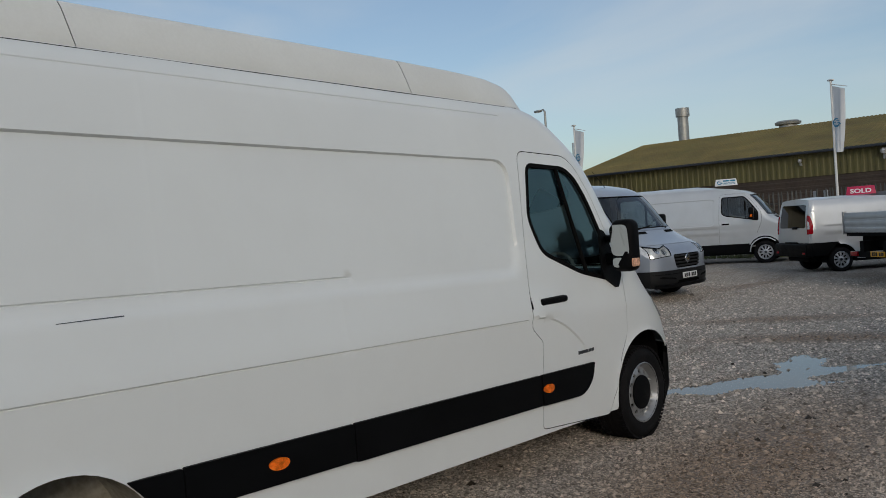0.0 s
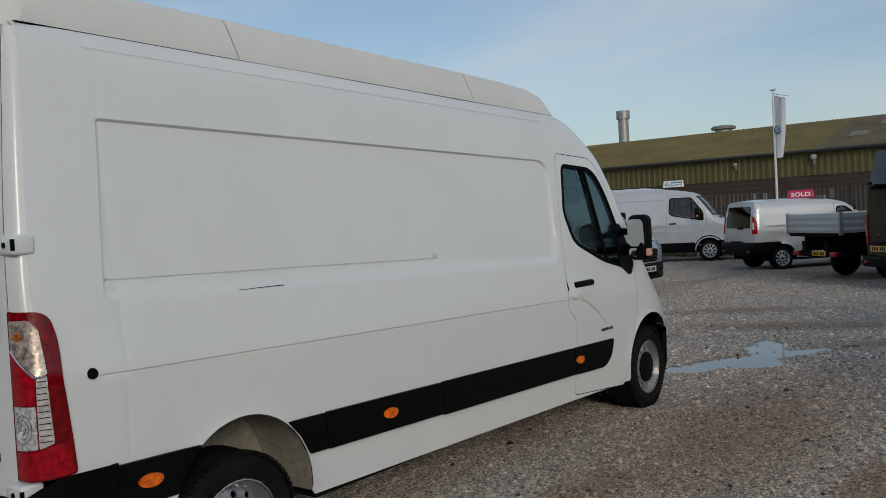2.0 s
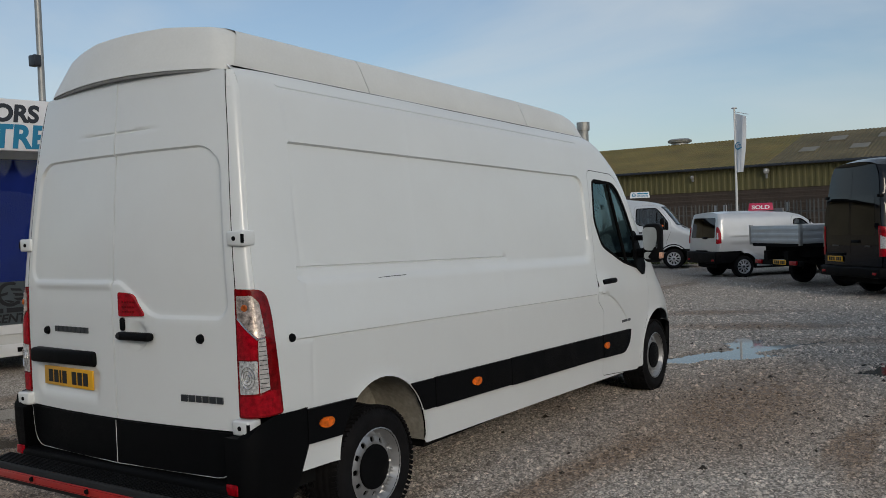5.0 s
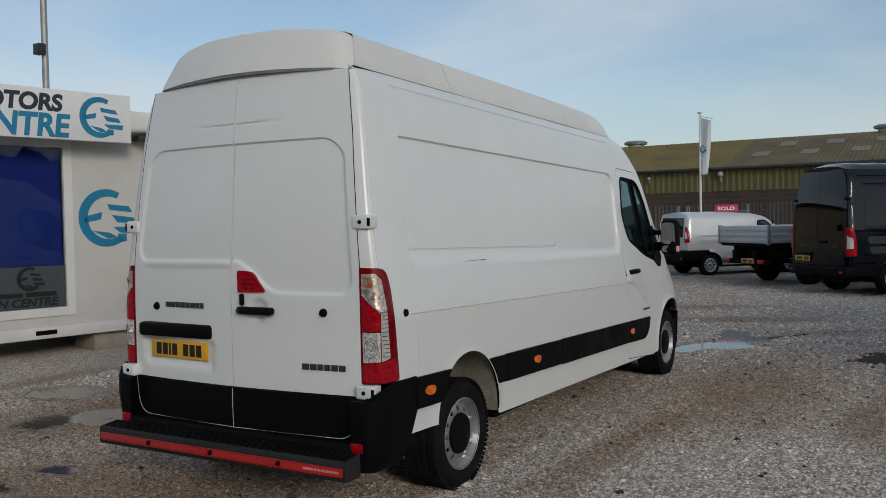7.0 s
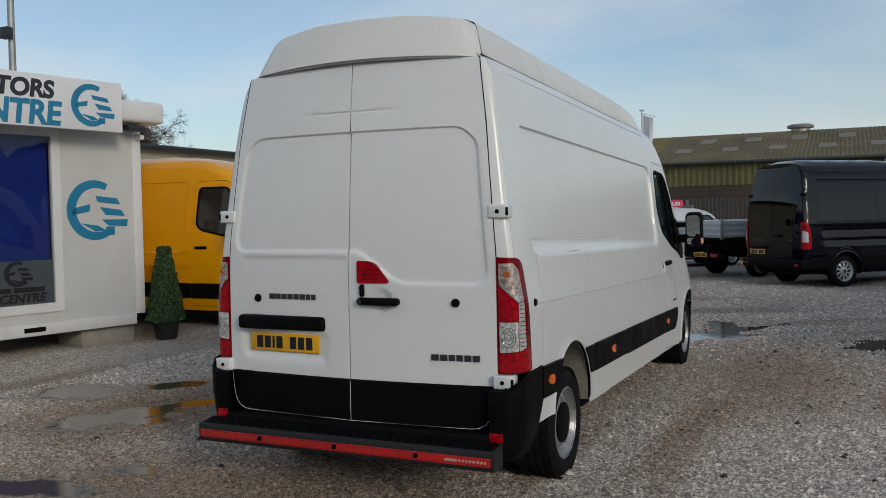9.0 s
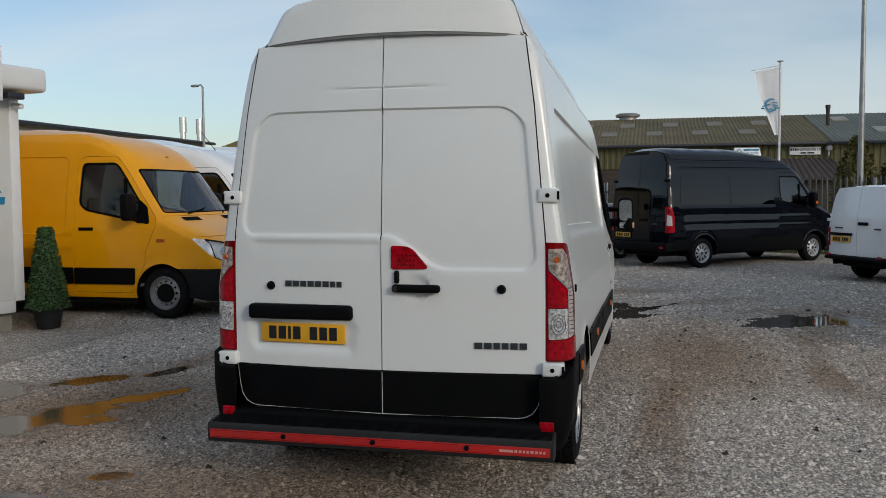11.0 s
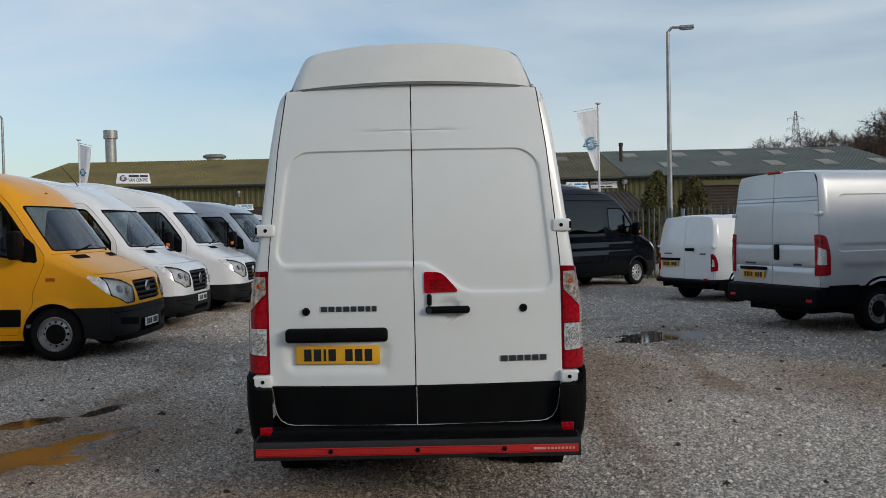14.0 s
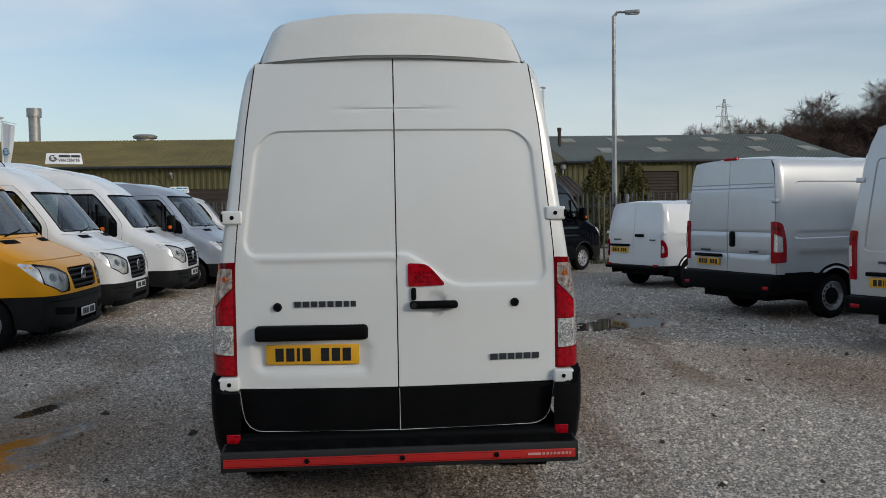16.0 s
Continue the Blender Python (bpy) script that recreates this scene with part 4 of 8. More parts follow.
        lx, lz = (lx0 + lo) / 2, (lz0 + lz1) / 2
        for cx, cz, r in ((lx - 0.07, lz - 0.02, 0.062), (lx + 0.075, lz + 0.01, 0.055)):
            panel("reflector_bowl", arc(s * cx, cz, r, 0, 360, 18)[:-1], fr, CHROME, hl, step=0.03, outward=(0, 1, 0), flange=0.01, offset=-0.010, label="bright round reflector")
        panel("lamp_seal", grown(lp(s), 0.006), fr, GAP, hl, holes=[grown(lp(s), -0.008)], step=0.06, outward=(0, 1, 0), flange=0.012, offset=0.001)
        panel("lamp_cover", lp(s), fr, GLASS_LAMP, hl, step=0.05, outward=(0, 1, 0), flange=0, offset=0.004, label="clear lamp cover").visible_shadow = False
    panel("bumper_intake", grown(low_mouth, 0.02), fr, GAP, v, step=0.1, outward=(0, 1, 0), flange=0, offset=-0.03)
    panel("bonnet", band(bonnet_low + 0.008, cowl), fr, paint, v, step=0.05, outward=(0, 0.3, 1), label="bonnet")
    kk = 0.905
    wsz = np.linspace(cowl + 0.05, screen_top, 9)
    ws = [(kk * float(sh.width(z)), float(z)) for z in wsz] + [(-kk * float(sh.width(z)), float(z)) for z in wsz[::-1]]
    ws = rounded(ws, [0.05] + [0] * 7 + [0.08, 0.08] + [0] * 7 + [0.05], 4)
    panel("screen_surround", band(cowl + 0.006, z_rail, n=16), fr, paint, v, holes=[ws], step=step, outward=(0, 1, 0.3))
    sc = panel("windscreen", grown(ws, 0.01), fr, GLASS_SCREEN, v, step=0.1, outward=(0, 1, 0.3), flange=0, offset=-0.008, label="raked glass windscreen")
    sc.visible_shadow = False
    panel("windscreen_seal", grown(ws, 0.010), fr, GAP, v, holes=[grown(ws, -0.007)], step=0.08, outward=(0, 1, 0.3), flange=0.006, offset=0.002)
    for s in (-1, 1):
        x0 = s * 0.08
        zc = cowl + 0.08
        p = [fr(np.array([x]), np.array([z])) for x, z in ((s * 0.5, cowl + 0.03), (s * 0.5 - 0.55 * 1, cowl + 0.1))]
        part("wiper", tube(bmesh.new(), (p[0][0][0], p[0][1][0] + 0.02, p[0][2][0]), (p[1][0][0], p[1][1][0] + 0.02, p[1][2][0]), 0.012, 0.008, 6), GAP, sc)
        panel("bonnet_vent", rect(s * 0.52 - 0.19, s * 0.52 + 0.19, cowl - 0.065, cowl - 0.018, 0.01), fr, GAP, v, step=0.08, outward=(0, 1, 1), flange=0, offset=0.004)
    number_plate(v, 0, float(sh.nose(plate_front_z)) + 0.025, plate_front_z, PLATE_W, facing=1)
    if seats:
        make_interior(v, sh, d0, float(sh.nose(cowl)) - 0.45, belt=belt)
    return v, sh


# ---- the white high-roof van ----
RAKE = 0.0245
MAIN = Shape(nose=[(0.25, 6.20), (0.5, 6.34), (0.8, 6.34), (1.0, 6.28), (1.15, 6.16), (1.3, 6.01), (1.45, 5.83), (1.73, 5.62), (2.25, 5.27), (2.42, 5.05), (2.60, 4.76)],
             width=[(0.2, 1.0), (0.45, 1.03), (0.8, 1.036), (1.15, 1.034), (1.3, 1.015), (1.5, 0.99), (1.7, 0.962), (2.0, 0.925), (2.2, 0.898), (2.4, 0.866), (2.5, 0.842), (2.55, 0.815), (2.6, 0.752)],
             corner=[(0.2, 0.85), (1.2, 0.8), (1.5, 0.55), (2.6, 0.5)], power=2.8,
             rear=[(0.2, 0.045), (1.35, 0.045), (1.5, 0.047), (1.7, 0.058), (2.1, 0.093), (2.6, 0.152)], rake=RAKE, rear_round=0.03)


def build_main_van():
    v = thing("panel_van", "white long high-roof panel van with black side strips, parked on gravel", "van")
    sh = MAIN
    zt = 2.6
    # side outline in the van's own level
    ra, fa = (1.0, 0.49, 0.405), (5.51, 0.49, 0.47)
    out = [(0.30, 0.50), (0.60, 0.50)] + arc(*ra, 178, -6, 22) + [(1.42, 0.425), (5.0, 0.435)] + arc(*fa, 187, 40, 22)
    out += [(float(sh.border(z)), float(z)) for z in np.linspace(0.80, zt, 24)]
    out += [(float(sh.rear(z)) + 0.034, float(z)) for z in np.linspace(zt, 1.425, 16)] + [(0.13, 1.415), (0.15, 1.1), (0.16, 0.85), (0.165, 0.812), (0.30, 0.806)]
    rec = rounded([(0.375, 1.482), (4.03, 1.482), (4.085, 2.208), (0.445, 2.208)], [0.015, 0.12, 0.14, 0.015])
    door = rounded([(4.105, 0.47), (4.93, 0.42), (5.045, 0.60), (5.12, 0.80), (5.235, 0.955), (5.245, 1.10), (5.262, 1.40), (5.20, 1.60), (5.02, 1.98), (4.88, 2.18), (4.76, 2.262), (4.215, 2.275), (4.08, 1.31), (4.065, 1.12), (4.165, 1.03), (4.16, 0.95)],
                   [0.04, 0.03, 0.05, 0.05, 0.05, 0.05, 0.03, 0.05, 0.06, 0.08, 0.08, 0.07, 0.0, 0.02, 0.02, 0.02], 4)
    win = rounded([(4.215, 1.83), (4.305, 1.60), (4.725, 1.447), (5.04, 1.385), (5.17, 1.40), (5.12, 1.60), (4.95, 1.96), (4.84, 2.11), (4.73, 2.175), (4.295, 2.188)], [0.06, 0.08, 0.08, 0.02, 0.02, 0.03, 0.08, 0.08, 0.08, 0.06], 4)

    def press(y, z):
        sd = signed(y, z, rec)
        wid = 0.009 + 0.041 * step01((1.70 - z) / 0.15) * step01((y - 0.40 - 0.6 * np.maximum(z - 1.50, 0)) / 0.06)
        p = 0.020 * np.clip((wid * 0.5 - sd) / wid, 0, 1)
        fade = step01((y - 0.2) / 0.25) * (1 - step01((y - 4.2) / 0.4))
        ledge = np.clip(1 - np.abs(z - 1.545) / 0.007, 0, 1) * np.clip((2.62 - y) / 0.06, 0, 1) * (sd < 0)
        p = p + 0.010 * ledge
        p = p - 0.011 * np.clip((z - 1.180) / 0.005, 0, 1) * fade * (1 - step01((z - 1.2) / 0.26))
        # swage that curves down over the door
        curve = 1.175 - 0.9 * np.clip(y - 4.13, 0, 1) ** 2
        p = p - 0.010 * np.clip((z - curve) / 0.012, 0, 1) * (1 - step01((z - curve - 0.03) / 0.2)) * (y > 4.08) * (1 - step01((y - 4.55) / 0.25))
        p = p + 0.004 * np.clip(1 - np.abs(z - 1.177) / 0.005, 0, 1) * fade
        for ys, z0, z1 in ((0.425, 0.85, 2.45), (1.51, 0.85, 2.5), (2.49, 0.42, 1.45)):
            p = p + (0.0018 if ys < 1 else 0.0007) * np.clip(1 - np.abs(y - ys - 0.03 * (z - 1.2)) / 0.007, 0, 1) * (z > z0) * (z < z1)
        p = p + 0.0045 * np.clip(1 - np.abs(z - 2.505) / 0.006, 0, 1) * (y > 0.4) * (y < 4.3)
        # flared lips round the wheel arches
        for cy, cz, r in (ra, fa):
            d = np.hypot(y - cy, z - cz) - r
            p = p - 0.010 * np.exp(-(d / 0.03) ** 2) * (z > 0.45)
        p = p + 0.0115 * np.clip(1 - (y - sh.rear(z) - 0.034) / 0.26, 0, 1) ** 2 * (z > 0.82)
        # shallow dents and waviness of pressed sheet
        p = p + 0.0012 * np.sin(y * 2.3 + 1.0) * np.sin(z * 3.1) + 0.0008 * np.sin(y * 6.1 + z * 2.7)
        return p
    lines = [q + q[:1] for q in (grown(rec, 0.005), grown(rec, -0.005))] + [[(0.40, 1.457), (3.95, 1.457)], [(0.40, 1.507), (3.95, 1.507)], [(0.41, 1.538), (2.6, 1.538)], [(0.41, 1.545), (2.6, 1.545)], [(0.41, 1.552), (2.6, 1.552)], [(0.25, 1.172), (4.02, 1.172)], [(0.25, 1.177), (4.02, 1.177)], [(0.25, 1.180), (4.02, 1.180)], [(0.25, 1.185), (4.02, 1.185)],
             [(0.45, 2.499), (4.1, 2.499)], [(0.45, 2.505), (4.1, 2.505)], [(0.45, 2.511), (4.1, 2.511)]]
    for ys, z0, z1 in ((0.425, 0.86, 2.45), (1.51, 0.86, 2.49), (2.49, 0.86, 1.45)):
        lines += [[(ys + 0.03 * (z0 - 1.2) + q, z0), (ys + 0.03 * (z1 - 1.2) + q, z1)] for q in (-0.007, 0.0, 0.007)]
    for hand in (1, -1):
        f = sh.side(hand, press)
        sp = panel("side_panel", out, f, WHITE, v, holes=[grown(door, 0.006)], step=0.032, outward=(hand, 0, 0), lines=lines if hand > 0 else [], flange=0.006, label="white pressed-steel side panel")
        swage = [[(y, 1.175 - 0.9 * (y - 4.13) ** 2 + q) for y in np.linspace(4.13, 4.75, 14)] for q in (0, 0.012)]
        d = panel("cab_door", door, f, WHITE, v, holes=[win], lines=swage, step=0.032, outward=(hand, 0, 0), flange=0.006, label="white cab door")
        # ring in black behind the cab door's gap, as the shade in it
        panel("door_seam_shade", grown(door, 0.012), f, GAP, d, holes=[grown(door, -0.006)], step=0.03, outward=(hand, 0, 0), flange=0, offset=-0.0035)
        panel("door_window", grown(win, 0.01), sh.side(hand), GLASS, d, step=0.1, outward=(hand, 0, 0), flange=0, offset=-0.014, label="cab door glass").visible_shadow = False
        panel("window_seal", grown(win, 0.014), f, GAP, d, holes=[grown(win, -0.014)], step=0.05, outward=(hand, 0, 0), flange=0.012, offset=0.003)
        q = [sh.side(hand)(np.array([y]), np.array([z])) for y, z in ((4.80, 1.43), (4.63, 2.175))]
        part("quarter_bar", tube(bmesh.new(), [c[0] for c in q[0]], [c[0] for c in q[1]], 0.016, 0.013, 8), GAP, d)
        panel("mirror_sail", rounded([(4.98, 1.40), (5.16, 1.30), (5.235, 1.40), (5.10, 1.72), (5.04, 1.74)], 0.03), sh.side(hand), PLASTIC, d, step=0.06, outward=(hand, 0, 0), flange=0.02, offset=0.02, label="black mirror mount")
        hx = float(sh.half(4.3, 1.28))
        panel("handle_cup", rounded([(4.23, 1.285), (4.42, 1.285), (4.40, 1.350), (4.27, 1.356)], 0.03), sh.side(hand), WHITE, d, step=0.04, outward=(hand, 0, 0), flange=0.004, offset=-0.004)
        box_part("door_handle", PLASTIC, d, (min(hand * (hx - 0.02), hand * (hx + 0.032)), max(hand * (hx - 0.02), hand * (hx + 0.032)), 4.17, 4.47, 1.285 - RAKE * 4.3 - 0.025, 1.285 - RAKE * 4.3 + 0.02), 0.016, "black pull handle")
        marks(d, (0.035, 0.02, 0.03, 0.02, 0.03, 0.03), 0.006, 0.022, BADGE, pose(hand * (float(sh.half(4.75, 0.88)) + 0.003), 4.66, 0.905 - RAKE * 4.66, 0, 0, 90), 0.002, "badge")
        # black strip in its sections, with lamps
        for n, (a, b, z0, z1) in enumerate(((0.345, 0.625, 0.635, 0.815), (1.375, 1.50, 0.635, 0.815), (1.508, 2.465, 0.632, 0.818), (2.473, 4.085, 0.625, 0.82))):
            pol = [(a, z0), (b, z0), (b, z1), (a, z1)]
            if n == 0:
                pol = [(a, z0), (0.614, z0), (0.668, 0.73), (0.748, z1), (a, z1)]
            if n == 1:
                pol = [(1.386, z0), (b, z0), (b, z1), (1.252, z1), (1.332, 0.73)]
            panel("rubbing_strip", rounded(pol, 0.008, 3), sh.side(hand), PLASTIC, v, step=0.06, outward=(hand, 0, 0), flange=0.03, offset=0.02, label="black plastic side strip")
        panel("rubbing_strip", rounded([(4.105, 0.622), (4.58, 0.615), (4.70, 0.70), (4.735, 0.82), (4.10, 0.82)], [0.01, 0.09, 0.06, 0.01, 0.01], 4), sh.side(hand), PLASTIC, v, step=0.06, outward=(hand, 0, 0), flange=0.03, offset=0.02, label="black plastic side strip")
        for y in (0.485, 1.99, 4.16):
            el = [(y + 0.055 * math.cos(t) , 0.728 + 0.028 * math.sin(t)) for t in np.linspace(0, 2 * math.pi, 20)[:-1]]
            panel("side_marker", el, lambda u, w, s=sh.side(hand), yy=y: (lambda r: (r[0] + hand * 0.006 * (1 - ((u - yy) / 0.055) ** 2), r[1], r[2]))(s(u, w)), AMBER, v, step=0.02, outward=(hand, 0, 0), flange=0.02, offset=0.026, label="orange side marker lamp")
        dy = float(sh.half(0.275, 1.19))
        part("door_buffer", lathe([(0, 0.012), (0.02, 0.010), (0.026, -0.01)], 18), PLASTIC, v, "round black stop").matrix_local = pose(hand * dy, 0.275, 1.185, 0, 0, 0 if hand > 0 else 180)
        # muddy arch liners
        for (cy, cz, r), zc in ((ra, 0.49 - RAKE * 1.0), (fa, 0.49 - RAKE * 5.51)):
            pts = arc(cy, zc, r + 0.015, -8 if cy < 3 else 0, 172 if cy < 3 else 178, 20)
            k = len(pts)
            vs = [(hand * (x if cy < 3 or y < cy else x - 0.10 * ((y - cy) / r) ** 2), y, z) for y, z in pts for x in ((1.015, 0.90, 0.66) if cy < 3 else (0.985, 0.88, 0.62))]
            mesh_object("arch_liner", vs, [(3 * i + j, 3 * i + 3 + j, 3 * i + 4 + j, 3 * i + 1 + j) for i in range(k - 1) for j in range(2)] + [tuple(3 * i + 2 for i in range(k))], LINER if cy < 3 else DARK, v, "mud-stained wheel arch liner" if cy < 3 else "", smooth=True, sharp=50)
        make_wheel(v, hand * 0.875, 0.975, 0.352, hand, 0.225, "steel", PLASTIC, tread=True)
        make_wheel(v, hand * 0.875, 5.51, 0.352, hand, 0.225, "steel", PLASTIC, tread=True)
        # tail lamp wrapped round the rear corner
        def lamp_skin(u, w, hand=hand):
            xe, ax, ay, quarter = sh.width(w) + 0.006, 0.09, 0.11, 0.158
            flat = xe - ax - 0.897
            a = np.clip((u - flat) / quarter, 0, 1) * math.pi / 2
            x = np.where(u < flat, 0.897 + u, xe - ax + ax * np.sin(a))
            y = np.where(u < flat, 0.026, 0.026 + ay * (1 - np.cos(a))) + np.maximum(u - flat - quarter, 0)
            return hand * x, y, w
        tl = panel("tail_lamp", rounded([(0, 0.815), (0.264, 0.822), (0.238, 1.10), (0.205, 1.34), (0.165, 1.445), (0, 1.452)], [0.008, 0.02, 0.1, 0.08, 0.06, 0.01]), lamp_skin, RED_DEEP, v, step=0.025, outward=(hand, -1, 0), flange=0.045, label="tall red tail lamp cluster")
        q = lamp_skin(np.array([0.065]), np.array([1.358]))
        part("indicator_bulb", lathe([(0, 0.010), (0.014, 0.008), (0.018, 0.0)], 14), AMBER_DEEP, tl, "amber bulb").matrix_local = pose(float(q[0][0]), float(q[1][0]) - 0.004, 1.358, 0, 0, -70 if hand > 0 else -110)
        for nm, mt, pol in (("reversing_lens", LENS_CLEAR, [(0.016, 1.098), (0.127, 1.098), (0.127, 0.938), (0.018, 0.932)]),
                            ("stop_lens", RED, [(0.014, 1.300), (0.128, 1.196), (0.128, 1.104), (0.014, 1.104)]),
                            ("fog_lens", RED, [(0.014, 0.924), (0.127, 0.928), (0.19, 0.948), (0.235, 0.945), (0.248, 0.83), (0.016, 0.826)]),
                            ("indicator_lens", LENS_AMBER, [(0.016, 1.417), (0.10, 1.417), (0.135, 1.38), (0.168, 1.215), (0.132, 1.207), (0.016, 1.312)]),
                            ("side_lens", LENS_RIB, [(0.132, 1.20), (0.168, 1.207), (0.182, 0.955), (0.132, 0.938)])):
            panel(nm, rounded(pol, 0.006, 2), lamp_skin, mt, tl, step=0.02, outward=(hand, -1, 0), flange=0.004, offset=0.004)
        for r in (0.014, 0.028, 0.042):
            bm = bmesh.new()
            a = np.linspace(0, 2 * math.pi, 17)
            q = lamp_skin(0.07 + r * np.cos(a), 1.015 + 1.3 * r * np.sin(a))
            for i in range(16):
                tube(bm, (q[0][i] + hand * 0.003, q[1][i] - 0.006, q[2][i]), (q[0][i + 1] + hand * 0.003, q[1][i + 1] - 0.006, q[2][i + 1]), 0.0022, n=5)
            part("lens_ring", bm, CHROME, tl)
        if hand > 0:
            bm = bmesh.new()
            for k in range(11):
                z = 0.965 + k * 0.0225
                p = lamp_skin(np.linspace(0.134, 0.178 - 0.0013 * k, 5), np.full(5, z))
                for i in range(4):
                    tube(bm, (p[0][i] + 0.006, p[1][i] - 0.003, z), (p[0][i + 1] + 0.006, p[1][i + 1] - 0.003, z), 0.0018, n=5)
            part("lens_rib", bm, PLASTIC_GREY, tl)
            bm = bmesh.new()
            q = lamp_skin(np.linspace(0.016, 0.166, 9), np.interp(np.linspace(0.016, 0.166, 9), [0.016, 0.13, 0.166], [1.306, 1.202, 1.208]))
            for i in range(8):
                tube(bm, (q[0][i] + 0.003, q[1][i] - 0.005, q[2][i]), (q[0][i + 1] + 0.003, q[1][i + 1] - 0.005, q[2][i + 1]), 0.004, n=5)
            part("lens_divider", bm, CHROME, tl)
        # hinges
        for z, xo in ((1.70, 0.967), (0.774, 0.998)):
            yb = float(sh.rear(z)) - (0.03 if z < 1 else 0.0)
            bm = box(bmesh.new(), min(hand * (xo - 0.115), hand * xo), max(hand * (xo - 0.115), hand * xo), yb - 0.030, yb + 0.06, z - 0.038, z + 0.038, 0.012, 3)
            hg = part("hinge", bm, WHITE, v, "white painted door hinge")
            part("hinge_bolt", lathe([(0, 0.004), (0.011, 0.003), (0.013, -0.004)], 12), PLASTIC, hg).matrix_local = pose(hand * (xo - 0.06), yb - 0.031, z, 0, 0, -90)
            bm = bmesh.new()
            q0, q1 = -0.010, 0.002
            box(bm, min(hand * (xo + q0), hand * (xo + q1)), max(hand * (xo + q0), hand * (xo + q1)), yb - 0.032, yb - 0.02, z - 0.022, z + 0.022, 0.0)
            part("hinge_pin", bm, PLASTIC, hg, smooth=False)
    # rear doors
    BOW = 0.073

    def edge_x(z):
        return float(np.interp(z, [0.74, 1.45, 1.7, 2.2, 2.57], [0.905, 0.895, 0.872, 0.825, 0.772]))
    left_rec = rounded([(-0.004, 1.487), (-0.81, 1.487), (-0.843, 1.55), (-0.772, 2.10), (-0.685, 2.178), (-0.004, 2.178)], [0, 0.05, 0.05, 0.09, 0.08, 0], 5)
    right_rec = rounded([(0.004, 1.487), (0.06, 1.487), (0.14, 1.44), (0.29, 1.325), (0.36, 1.305), (0.80, 1.305), (0.845, 1.36), (0.775, 2.10), (0.685, 2.178), (0.004, 2.178)], [0, 0.05, 0.08, 0.06, 0.06, 0.06, 0.05, 0.09, 0.08, 0], 5)
    plate_rec = rounded([(-0.78, 0.84), (-0.17, 0.84), (-0.16, 1.00), (-0.79, 1.00)], 0.03)

    def rear_press(x, z):
        sd = np.minimum(signed(x, z, left_rec + []), signed(x, z, right_rec))
        sd = np.where((np.abs(x) < 0.02) & (z > 1.49) & (z < 2.17), -0.05, sd)
        wid = np.where(z > 2.1, 0.010, 0.015)
        p = 0.015 * np.clip((wid * 0.5 - sd) / wid, 0, 1)
        p = p + 0.006 * np.clip((1.456 - z) / 0.008, 0, 1) * step01((z - 1.33) / 0.11) * (x < -0.004) * step01((x + 0.80) / 0.06)
        p = p + 0.02 * step01((0.010 - signed(x, z, plate_rec)) / 0.02)
        p = p + 0.008 * np.clip(1 - np.abs(z - 2.297) / 0.009, 0, 1) * step01((0.42 - np.abs(x)) / 0.3)
        p = p + 0.016 * step01((0.075 - np.hypot(x - 0.205, z - 1.2)) / 0.02)
        return p + 0.001 * np.sin(5 * x + 2) * np.sin(4 * z)
    back = sh.back(rear_press, BOW)
    plain = sh.back(None, BOW)
    zz = np.linspace(0.745, 2.565, 20)
    for hand, rc in ((1, right_rec), (-1, left_rec)):
        pol = [(hand * 0.0035, 0.742)] + [(hand * edge_x(z), float(z)) for z in zz] + [(hand * 0.0035, 2.585)]
        ln = []
        for q in (0.005, -0.005, 0.014, -0.014):
            g = grown(rc, q)
            ln.append([(hand * 0.008, g[1][1])] + g[1:-1] + [(hand * 0.008, g[-2][1])])
        ln += [[(hand * 0.01, z), (hand * 0.43, z)] for z in (2.288, 2.297, 2.306)] + ([[(-0.01, z), (-0.80, z)] for z in (1.448, 1.456)] if hand < 0 else [arc(0.205, 1.2, r, 0, 360, 20) for r in (0.076, 0.055)])
        d = panel("rear_door", pol, back, WHITE, v, step=0.028, outward=(0, -1, 0), flange=0.03, lines=ln, label="white rear door")
        low = rounded([(hand * 0.0035, 0.737), (hand * 0.0035, 0.503), (hand * 0.80, 0.507), (hand * 0.865, 0.575), (hand * 0.885, 0.737)], [0, 0, 0.06, 0.06, 0], 6)
        panel("door_lower_trim", low, lambda x, z: (lambda r: (r[0], r[1] - 0.012 + 0.05 * np.clip(0.56 - z, 0, 1), r[2]))(plain(x, z)), PLASTIC, d, step=0.05, outward=(0, -1, 0), flange=0.03, label="black plastic lower door trim")
        bm = bmesh.new()
        pts = ([(0.005, 0.735)] if hand > 0 else []) + [(hand * 0.005, 0.503), (hand * 0.75, 0.505), (hand * 0.79, 0.51), (hand * 0.83, 0.53), (hand * 0.858, 0.57), (hand * 0.87, 0.62), (hand * 0.884, 0.735)]
        for a, b in zip(pts, pts[1:]):
            tube(bm, (a[0], 0.030 - BOW * (1 - a[0] ** 2), a[1]), (b[0], 0.030 - BOW * (1 - b[0] ** 2), b[1]), 0.0016, n=5)
        part("trim_edge", bm, WHITE, d)
    # things on the doors
    tri = rounded([(0.062, 1.302), (0.062, 1.432), (0.17, 1.428), (0.262, 1.322), (0.262, 1.306)], [0.012, 0.015, 0.04, 0.02, 0.01], 4)
    bl = panel("brake_lamp", tri, plain, RED, v, step=0.02, outward=(0, -1, 0), flange=0.02, offset=0.010, label="red triangular high-level brake lamp")
    bm = bmesh.new()
